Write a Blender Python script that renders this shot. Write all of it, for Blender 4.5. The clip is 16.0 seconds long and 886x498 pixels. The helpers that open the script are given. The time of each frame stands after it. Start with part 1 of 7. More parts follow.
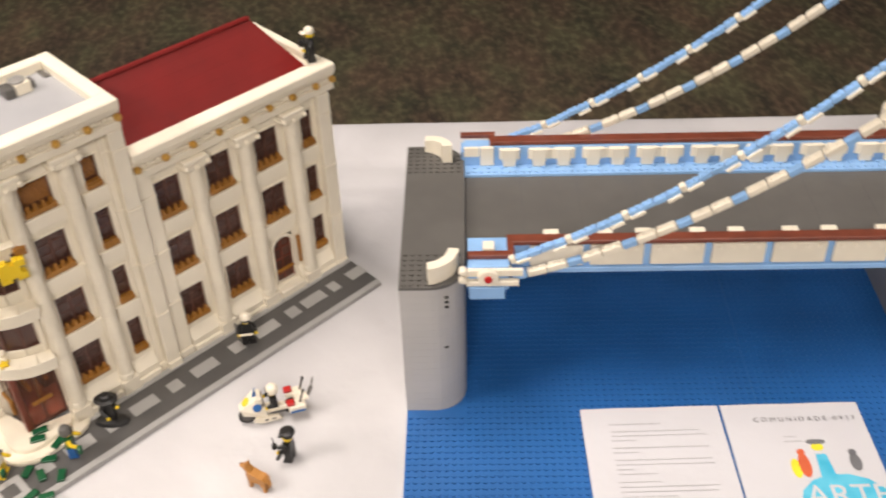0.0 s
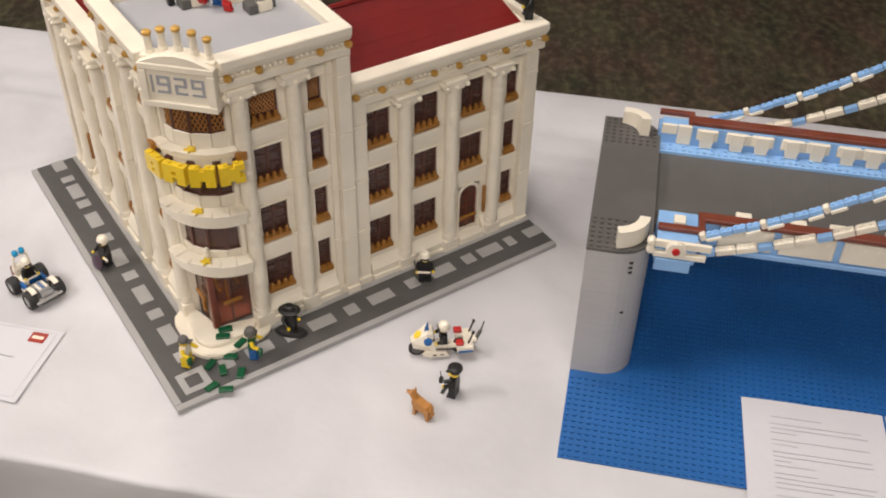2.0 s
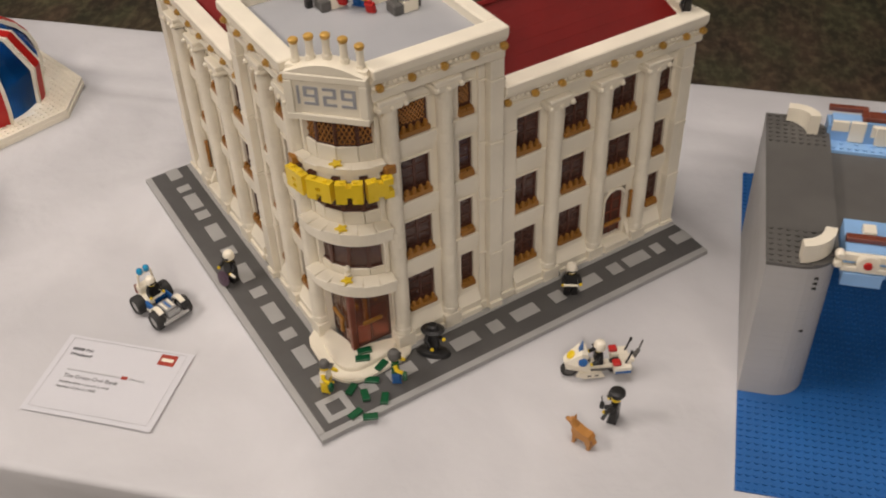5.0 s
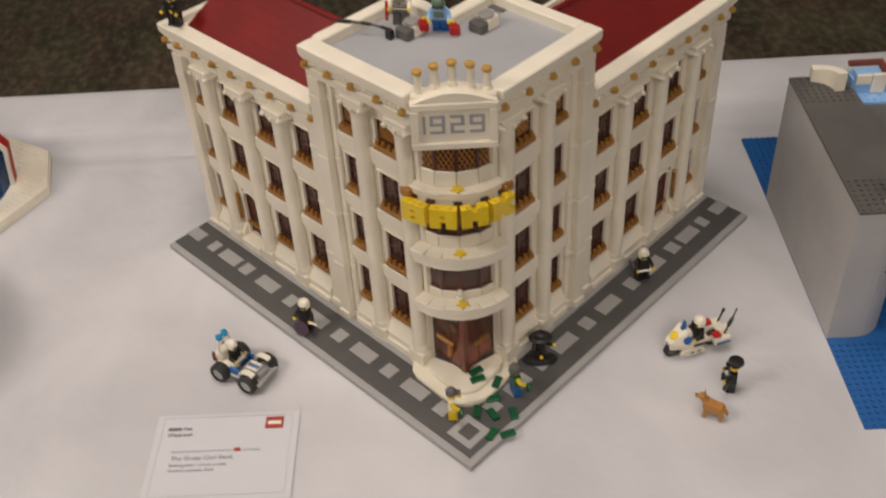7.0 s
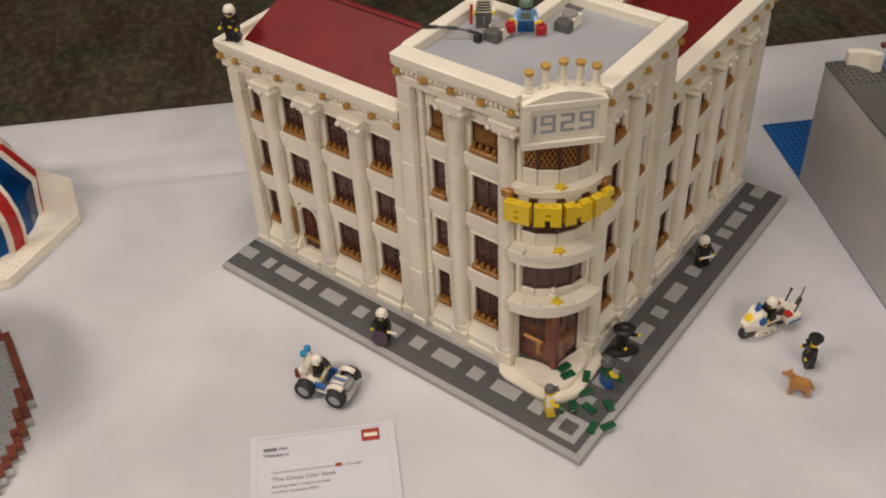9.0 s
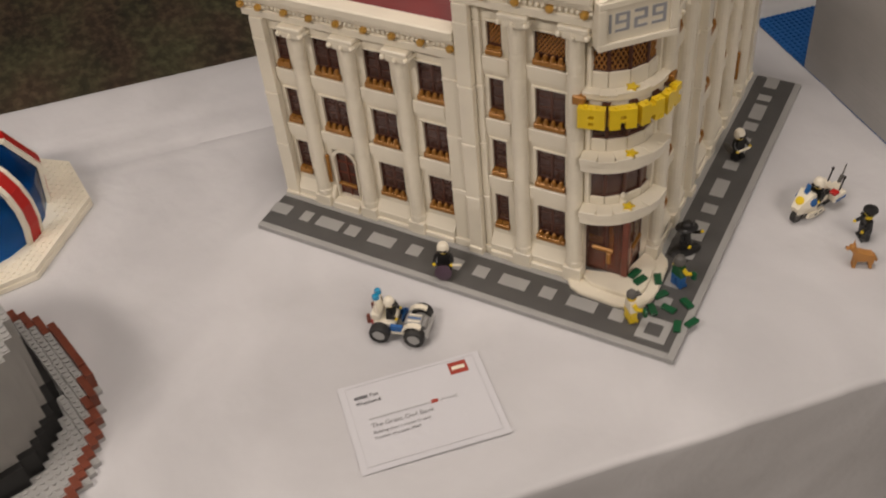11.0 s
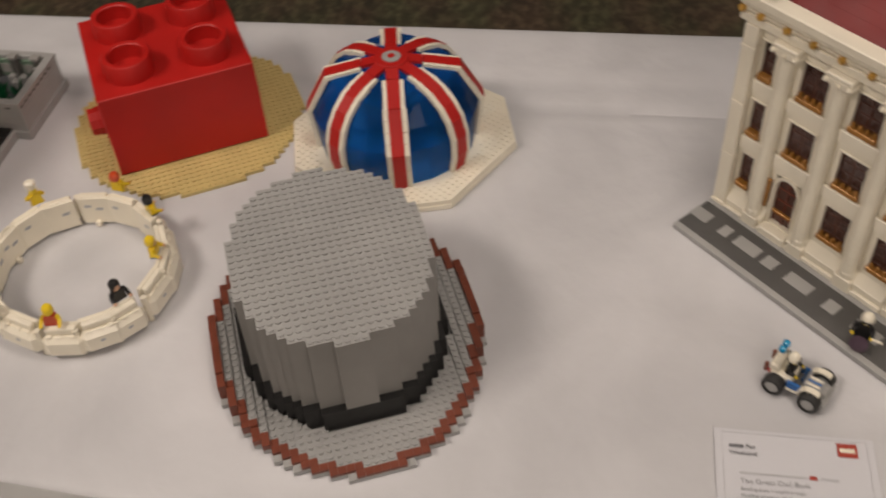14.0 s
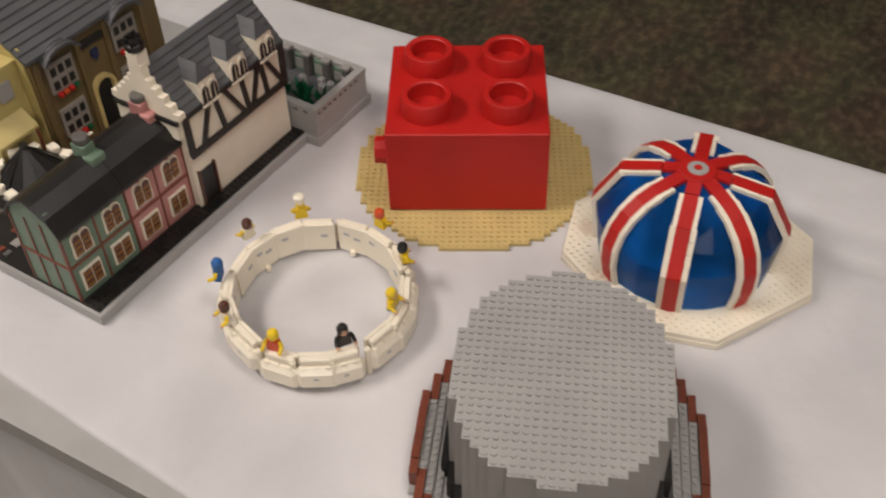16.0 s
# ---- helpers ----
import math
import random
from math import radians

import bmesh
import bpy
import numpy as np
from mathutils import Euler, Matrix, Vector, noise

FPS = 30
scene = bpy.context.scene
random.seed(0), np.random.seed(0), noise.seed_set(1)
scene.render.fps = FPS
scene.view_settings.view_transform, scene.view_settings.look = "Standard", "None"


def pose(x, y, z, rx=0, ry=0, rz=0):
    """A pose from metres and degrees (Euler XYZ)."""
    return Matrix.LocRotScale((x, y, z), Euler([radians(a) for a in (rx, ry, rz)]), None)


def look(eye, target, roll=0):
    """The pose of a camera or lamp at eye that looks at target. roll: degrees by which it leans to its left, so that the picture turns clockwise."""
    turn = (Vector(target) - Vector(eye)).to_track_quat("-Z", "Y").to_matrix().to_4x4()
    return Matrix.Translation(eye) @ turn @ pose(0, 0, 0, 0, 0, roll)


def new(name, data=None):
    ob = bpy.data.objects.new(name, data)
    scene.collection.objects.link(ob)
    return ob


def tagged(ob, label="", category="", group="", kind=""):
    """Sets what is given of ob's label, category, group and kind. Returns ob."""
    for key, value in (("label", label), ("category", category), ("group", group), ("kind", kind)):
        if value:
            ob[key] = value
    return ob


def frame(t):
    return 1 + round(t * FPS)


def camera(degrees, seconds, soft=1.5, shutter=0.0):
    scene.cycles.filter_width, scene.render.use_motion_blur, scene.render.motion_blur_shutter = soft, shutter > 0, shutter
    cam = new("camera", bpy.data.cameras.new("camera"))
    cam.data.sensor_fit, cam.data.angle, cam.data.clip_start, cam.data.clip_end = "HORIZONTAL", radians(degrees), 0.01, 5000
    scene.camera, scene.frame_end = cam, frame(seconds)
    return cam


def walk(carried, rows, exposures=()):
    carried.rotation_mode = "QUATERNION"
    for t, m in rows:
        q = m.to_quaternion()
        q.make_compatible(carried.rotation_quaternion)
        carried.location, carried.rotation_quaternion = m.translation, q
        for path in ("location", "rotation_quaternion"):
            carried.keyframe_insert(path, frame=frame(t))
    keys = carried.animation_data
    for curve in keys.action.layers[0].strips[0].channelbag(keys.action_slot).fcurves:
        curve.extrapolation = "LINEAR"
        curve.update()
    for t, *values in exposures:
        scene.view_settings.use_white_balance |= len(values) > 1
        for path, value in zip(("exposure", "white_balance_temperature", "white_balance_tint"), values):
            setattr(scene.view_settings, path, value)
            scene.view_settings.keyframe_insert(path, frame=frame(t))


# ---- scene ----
cam = camera(46.0, 16.0, soft=1.9, shutter=0.5)
PATH = [
    (0, (0.782, -0.109, 0.859), (-0.362, 0.957, -0.387), -2.1),
    (0.5, (0.773, -0.15, 0.863), (-0.437, 0.875, -0.356), -1.0),
    (1, (0.772, -0.165, 0.859), (-0.462, 0.825, -0.365), -0.2),
    (1.5, (0.77, -0.182, 0.863), (-0.504, 0.75, -0.366), 0.4),
    (2, (0.772, -0.194, 0.852), (-0.503, 0.683, -0.415), 1.4),
    (2.5, (0.771, -0.196, 0.857), (-0.536, 0.668, -0.386), 1.2),
    (3, (0.765, -0.207, 0.868), (-0.581, 0.647, -0.341), 0.5),
    (3.5, (0.769, -0.222, 0.87), (-0.594, 0.626, -0.323), 0.3),
    (3.7, (0.763, -0.224, 0.864), (-0.603, 0.616, -0.331), 0.3),
    (5.8, (0.551, -0.254, 0.825), (-0.657, 0.549, -0.552), -2.5),
    (6, (0.531, -0.293, 0.833), (-0.632, 0.561, -0.552), -2.5),
    (6.5, (0.491, -0.387, 0.84), (-0.606, 0.578, -0.526), -3.5),
    (7, (0.453, -0.461, 0.848), (-0.638, 0.6, -0.451), -3.4),
    (7.5, (0.432, -0.53, 0.868), (-0.664, 0.608, -0.357), -2.4),
    (8, (0.423, -0.583, 0.864), (-0.652, 0.591, -0.347), -2.1),
    (8.2, (0.412, -0.582, 0.863), (-0.652, 0.581, -0.368), -2.2),
    (10.3, (0.177, -0.632, 0.835), (-0.597, 0.625, -0.514), -4.6),
    (10.5, (0.183, -0.645, 0.833), (-0.602, 0.6, -0.521), -5.5),
    (11, (0.173, -0.692, 0.822), (-0.603, 0.556, -0.534), -6.1),
    (11.5, (0.161, -0.729, 0.817), (-0.609, 0.505, -0.556), -6.9),
    (12, (0.145, -0.773, 0.822), (-0.647, 0.483, -0.517), -6.1),
    (12.5, (0.12, -0.804, 0.838), (-0.682, 0.412, -0.532), -5.6),
    (13, (0.085, -0.816, 0.845), (-0.819, 0.314, -0.536), -5.4),
    (13.5, (0.05, -0.776, 0.857), (-0.972, 0.228, -0.538), -4.7),
    (14, (0.027, -0.707, 0.877), (-1.111, 0.094, -0.561), -3.9),
    (14.5, (0.01, -0.678, 0.874), (-1.208, 0.002, -0.559), -2.9),
    (15, (-0.018, -0.664, 0.872), (-1.268, -0.085, -0.578), -1.1),
    (15.5, (-0.058, -0.64, 0.875), (-1.377, -0.187, -0.559), -0.5),
    (16, (-0.087, -0.631, 0.873), (-1.471, -0.273, -0.526), -1.8),
]
walk(cam, [(t, look(eye, target, roll)) for t, eye, target, roll in PATH],
     exposures=[(0, 0.52, 6450, 10), (1, 0.22, 6200, 10), (2, 0.10, 6230, 10), (3.5, -0.02, 6350, 10), (6, -0.41, 6450, 10), (8, -0.45, 6420, 10),
                (11, -0.58, 6550, 10), (12.5, -0.82, 6750, 10), (14, -0.72, 6650, 10), (15, -0.58, 6480, 10), (16, -0.42, 6380, 10)])

# ---- light and world ----
R2 = math.sqrt(2.0)
FLOOR = -0.75          # the hall floor, under a table top at z = 0
world = bpy.data.worlds.new("hall_dusk")
scene.world = world
world.use_nodes = True
world.node_tree.nodes["Background"].inputs["Color"].default_value = (0.9, 0.95, 1.0, 1)
world.node_tree.nodes["Background"].inputs["Strength"].default_value = 0.05


def table(s, q):
    """World x, y from a place along the table (s) and across it (q, from the front edge backwards)."""
    return (s - q) / R2, (s + q) / R2


def area_lamp(name, place, size, watts, colour, target=None):
    data = bpy.data.lights.new(name, "AREA")
    data.shape, data.size, data.size_y, data.energy, data.color = "RECTANGLE", size[0], size[1], watts, colour
    ob = new(name, data)
    ob.matrix_world = look(place, target or (place[0], place[1] + 0.001, place[2] - 1))
    return ob


# Unseen ceiling lamps: first and fourth give the shadows, the rest are added fill.
LAMPS = [(-2.4, -0.7, 2.5, 1.0, 86), (-0.1, 0.3, 2.5, 1.0, 30), (1.3, -2.3, 2.5, 1.0, 32), (0.2, -3.0, 2.5, 1.0, 72), (2.6, 1.2, 2.5, 1.0, 6)]
for s_, q_, z_, w_, e_ in LAMPS:
    area_lamp("ceiling_lamp_light", (*table(s_, q_), z_ - 0.08), (1.2, 0.6), e_, (1.0, 0.885, 0.80))


# ---- materials ----
def material(name, colour, rough=0.35, metal=0.0, vary=0.06, scale=40.0, bump=0.0, bump_scale=200.0, spread=0.0, second=None, through_light=0.0, coat=0.0):
    m = bpy.data.materials.new(name)
    m.use_nodes = True
    nt = m.node_tree
    b = nt.nodes["Principled BSDF"]
    co = nt.nodes.new("ShaderNodeTexCoord")
    n1 = nt.nodes.new("ShaderNodeTexNoise")
    n1.inputs["Scale"].default_value, n1.inputs["Detail"].default_value = scale, 5
    nt.links.new(co.outputs["Object"], n1.inputs["Vector"])
    ramp = nt.nodes.new("ShaderNodeValToRGB")
    lo = second or tuple(c * (1 - vary) for c in colour)
    hi = colour if second else tuple(min(1, c * (1 + vary)) for c in colour)
    ramp.color_ramp.elements[0].position, ramp.color_ramp.elements[1].position = 0.35, 0.65
    ramp.color_ramp.elements[0].color, ramp.color_ramp.elements[1].color = (*lo, 1), (*hi, 1)
    nt.links.new(n1.outputs["Fac"], ramp.inputs["Fac"])
    last = ramp.outputs["Color"]
    if spread:
        info, hsv, mr = nt.nodes.new("ShaderNodeObjectInfo"), nt.nodes.new("ShaderNodeHueSaturation"), nt.nodes.new("ShaderNodeMapRange")
        mr.inputs["To Min"].default_value, mr.inputs["To Max"].default_value = 1 - spread, 1 + spread
        nt.links.new(info.outputs["Random"], mr.inputs["Value"])
        nt.links.new(mr.outputs["Result"], hsv.inputs["Value"])
        nt.links.new(last, hsv.inputs["Color"])
        last = hsv.outputs["Color"]
    nt.links.new(last, b.inputs["Base Color"])
    b.inputs["Roughness"].default_value, b.inputs["Metallic"].default_value = rough, metal
    b.inputs["Transmission Weight"].default_value = through_light
    b.inputs["Coat Weight"].default_value = coat
    if rough < 0.6 and not through_light:
        rr, n3 = nt.nodes.new("ShaderNodeMapRange"), nt.nodes.new("ShaderNodeTexNoise")
        n3.inputs["Scale"].default_value = scale * 2.3
        nt.links.new(co.outputs["Object"], n3.inputs["Vector"])
        rr.inputs["To Min"].default_value, rr.inputs["To Max"].default_value = max(0.05, rough - 0.1), rough + 0.12
        nt.links.new(n3.outputs["Fac"], rr.inputs["Value"])
        nt.links.new(rr.outputs["Result"], b.inputs["Roughness"])
    if bump:
        n2, bp = nt.nodes.new("ShaderNodeTexNoise"), nt.nodes.new("ShaderNodeBump")
        n2.inputs["Scale"].default_value, n2.inputs["Detail"].default_value = bump_scale, 4
        nt.links.new(co.outputs["Object"], n2.inputs["Vector"])
        nt.links.new(n2.outputs["Fac"], bp.inputs["Height"])
        bp.inputs["Strength"].default_value, bp.inputs["Distance"].default_value = bump, 0.002
        nt.links.new(bp.outputs["Normal"], b.inputs["Normal"])
    return m


WHITE = material("white_plastic", (0.80, 0.738, 0.605), 0.34, vary=0.04, scale=25, bump=0.04)
CREAM = material("cream_plastic", (0.76, 0.70, 0.57), 0.36, vary=0.05, scale=25, bump=0.04)
LATTICE = material("bronze_plastic", (0.42, 0.185, 0.040), 0.4, 0.1, vary=0.12)
PEARL = material("pearl_gold_plastic", (0.56, 0.33, 0.075), 0.32, 0.2, vary=0.12)
GOLD = material("gold_plastic", (0.345, 0.155, 0.027), 0.34, 0.25, vary=0.12)
BROWN = material("dark_brown_plastic", (0.085, 0.032, 0.02), 0.35, vary=0.15)
REDBROWN = material("reddish_brown_plastic", (0.17, 0.045, 0.025), 0.38, vary=0.12, scale=60)
ROOFRED = material("dark_red_plastic", (0.175, 0.007, 0.006), 0.5, vary=0.10, scale=18, bump=0.03, spread=0.03)
RED = material("bright_red_plastic", (0.44, 0.0085, 0.006), 0.50, vary=0.09, scale=12, bump=0.10, bump_scale=60)
ORANGE = material("orange_red_plastic", (0.55, 0.07, 0.02), 0.32)
YELLOW = material("yellow_plastic", (0.78, 0.55, 0.02), 0.3, vary=0.05)
TAN = material("tan_plastic", (0.55, 0.43, 0.18), 0.42, vary=0.07, scale=20)
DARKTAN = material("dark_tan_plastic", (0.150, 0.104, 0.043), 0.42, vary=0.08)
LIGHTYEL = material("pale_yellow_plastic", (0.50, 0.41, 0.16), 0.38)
BLACK = material("black_plastic", (0.011, 0.0105, 0.0105), 0.40, vary=0.2)
RUBBER = material("black_rubber", (0.022, 0.021, 0.02), 0.65, vary=0.2)
DGREY = material("dark_grey_plastic", (0.105, 0.10, 0.092), 0.45, vary=0.07, scale=20)
PGREY = material("pavement_grey_plastic", (0.080, 0.077, 0.075), 0.5, vary=0.08, scale=30)
LGREY = material("light_grey_plastic", (0.338, 0.333, 0.322), 0.4, vary=0.05, scale=20, bump=0.03)
# Also serves the hat's sides, whose shade is put into this darker grey.
MGREY = material("medium_grey_and_hat_shade_plastic", (0.275, 0.265, 0.248), 0.42, vary=0.06, scale=20, bump=0.03, spread=0.05)
ROOFGREY = material("blue_grey_plastic", (0.082, 0.084, 0.090), 0.42, vary=0.08, spread=0.08)
PURPLE = material("dark_purple_plastic", (0.075, 0.045, 0.065), 0.4)
FRAMEGREY = material("pale_grey_plastic", (0.27, 0.245, 0.215), 0.4)
GREEN = material("green_plastic", (0.006, 0.085, 0.032), 0.32, vary=0.12)
SANDGREEN = material("sand_green_plastic", (0.135, 0.205, 0.145), 0.42, vary=0.06)
PINK = material("pink_plastic", (0.44, 0.205, 0.185), 0.42, vary=0.05)
BLUE = material("blue_plastic", (0.018, 0.112, 0.34), 0.42, vary=0.1, scale=9)
BABYBLUE = material("light_blue_plastic", (0.26, 0.46, 0.76), 0.36, vary=0.05, spread=0.05)
ORANGEBROWN = material("orange_brown_plastic", (0.42, 0.19, 0.045), 0.4)
FLESH = material("peach_plastic", (0.62, 0.36, 0.22), 0.4)
SILVER = material("silver_plastic", (0.45, 0.45, 0.45), 0.3, 0.6)
BLUEGLASS = material("clear_blue_plastic", (0.006, 0.085, 0.29), 0.22, vary=0.45, scale=16, through_light=0.65)
BLUEGLASS.node_tree.nodes["Principled BSDF"].inputs["IOR"].default_value = 1.2
LAMPBLUE = material("clear_light_blue_plastic", (0.02, 0.34, 0.62), 0.15, through_light=0.3)
GLASS = material("smoked_window_plastic", (0.26, 0.125, 0.095), 0.25, through_light=0.75)
PAPER = material("white_paper", (0.58, 0.575, 0.60), 0.75, vary=0.02, scale=8, bump=0.1, bump_scale=60)
INK = material("grey_ink", (0.16, 0.16, 0.17), 0.8)
MIDINK = material("mid_grey_ink", (0.27, 0.27, 0.28), 0.8)
PALEINK = material("pale_ink", (0.42, 0.42, 0.43), 0.8)
SIGNGREY = material("sign_grey_plastic", (0.33, 0.335, 0.355), 0.4)
NAVY = material("navy_plastic", (0.012, 0.022, 0.075), 0.4)
INKRED = material("red_print", (0.35, 0.040, 0.022), 0.6)
INKBLUE = material("blue_print", (0.05, 0.42, 0.62), 0.6, second=(0.12, 0.52, 0.7))
INKYEL = material("yellow_print", (0.8, 0.68, 0.03), 0.6)
INKORANGE = material("orange_print", (0.58, 0.11, 0.04), 0.6)
FLATGREY = material("pale_blue_grey_plastic", (0.355, 0.357, 0.367), 0.55, vary=0.06, scale=12)
CLEAR = material("clear_brown_plastic", (0.80, 0.60, 0.50), 0.05, vary=0.02, through_light=0.97)
CLEAR.node_tree.nodes["Principled BSDF"].inputs["IOR"].default_value = 1.25
PLASTER = material("hall_wall_paint", (0.5, 0.48, 0.45), 0.8, vary=0.05, scale=2)
PANEL = material("ceiling_panel", (0.7, 0.69, 0.67), 0.85, vary=0.03, scale=3)


def carpet_material():
    m = bpy.data.materials.new("mottled_hall_carpet")
    m.use_nodes = True
    nt = m.node_tree
    b = nt.nodes["Principled BSDF"]
    b.inputs["Roughness"].default_value = 0.9
    co = nt.nodes.new("ShaderNodeTexCoord")
    big, fine, mix = nt.nodes.new("ShaderNodeTexNoise"), nt.nodes.new("ShaderNodeTexNoise"), nt.nodes.new("ShaderNodeMix")
    big.inputs["Scale"].default_value, big.inputs["Detail"].default_value, big.inputs["Roughness"].default_value = 4.5, 10, 0.74
    fine.inputs["Scale"].default_value, fine.inputs["Detail"].default_value = 38.0, 8
    r1, r2 = nt.nodes.new("ShaderNodeValToRGB"), nt.nodes.new("ShaderNodeValToRGB")
    for el, p, c in zip(r1.color_ramp.elements, (0.36, 0.68), ((0.034, 0.028, 0.022, 1), (0.185, 0.145, 0.094, 1))):
        el.position, el.color = p, c
    for el, p, c in zip(r2.color_ramp.elements, (0.44, 0.70), ((0.045, 0.036, 0.028, 1), (0.26, 0.205, 0.13, 1))):
        el.position, el.color = p, c
    mix.data_type, mix.inputs["Factor"].default_value = "RGBA", 0.42
    turn, lay, hue, tint = nt.nodes.new("ShaderNodeMapping"), nt.nodes.new("ShaderNodeMapping"), nt.nodes.new("ShaderNodeTexNoise"), nt.nodes.new("ShaderNodeMix")
    turn.inputs["Rotation"].default_value = (0, 0, radians(-142))          # the pile lies across the hall
    lay.inputs["Scale"].default_value = (0.68, 1.0, 1.0)
    nt.links.new(co.outputs["Object"], turn.inputs["Vector"])
    nt.links.new(turn.outputs["Vector"], lay.inputs["Vector"])
    hue.inputs["Scale"].default_value, hue.inputs["Detail"].default_value = 7.0, 6
    for n in (big, fine, hue):
        nt.links.new(lay.outputs["Vector"], n.inputs["Vector"])
    r3 = nt.nodes.new("ShaderNodeValToRGB")
    for el, p, c in zip(r3.color_ramp.elements, (0.38, 0.62), ((1.0, 0.86, 0.80, 1), (0.86, 1.0, 0.80, 1))):
        el.position, el.color = p, c
    tint.data_type, tint.blend_type, tint.inputs["Factor"].default_value = "RGBA", "MULTIPLY", 1.0
    nt.links.new(big.outputs["Fac"], r1.inputs["Fac"])
    nt.links.new(fine.outputs["Fac"], r2.inputs["Fac"])
    nt.links.new(r1.outputs["Color"], mix.inputs[6])
    nt.links.new(r2.outputs["Color"], mix.inputs[7])
    nt.links.new(hue.outputs["Fac"], r3.inputs["Fac"])
    nt.links.new(mix.outputs[2], tint.inputs[6])
    nt.links.new(r3.outputs["Color"], tint.inputs[7])
    nt.links.new(tint.outputs[2], b.inputs["Base Color"])
    return m


def cloth_material():
    """Bleached cotton: fine weave, soft wrinkles, faint stains."""
    m = bpy.data.materials.new("white_tablecloth_fabric")
    m.use_nodes = True
    nt = m.node_tree
    b = nt.nodes["Principled BSDF"]
    b.inputs["Roughness"].default_value = 0.88
    b.inputs["Sheen Weight"].default_value = 0.15
    co = nt.nodes.new("ShaderNodeTexCoord")

    def noise_node(scale, detail, distort=0.0):
        n = nt.nodes.new("ShaderNodeTexNoise")
        n.inputs["Scale"].default_value, n.inputs["Detail"].default_value, n.inputs["Distortion"].default_value = scale, detail, distort
        nt.links.new(co.outputs["Object"], n.inputs["Vector"])
        return n

    stain, wrinkle, soft_, weave = noise_node(5.0, 9, 0.5), noise_node(16, 4, 0.2), noise_node(5, 2, 0.1), noise_node(700, 2)
    ramp = nt.nodes.new("ShaderNodeValToRGB")
    for el, p, c in zip(ramp.color_ramp.elements, (0.3, 0.7), ((0.475, 0.467, 0.476, 1), (0.61, 0.60, 0.612, 1))):
        el.position, el.color = p, c
    nt.links.new(stain.outputs["Fac"], ramp.inputs["Fac"])
    nt.links.new(ramp.outputs["Color"], b.inputs["Base Color"])
    last = None
    for n, st, d in ((soft_, 0.5, 0.02), (wrinkle, 0.5, 0.006), (weave, 0.2, 0.0006)):
        bp = nt.nodes.new("ShaderNodeBump")
        bp.inputs["Strength"].default_value, bp.inputs["Distance"].default_value = st, d
        nt.links.new(n.outputs["Fac"], bp.inputs["Height"])
        if last:
            nt.links.new(last, bp.inputs["Normal"])
        last = bp.outputs["Normal"]
    nt.links.new(last, b.inputs["Normal"])
    return m


CARPET = carpet_material()
CLOTH = cloth_material()


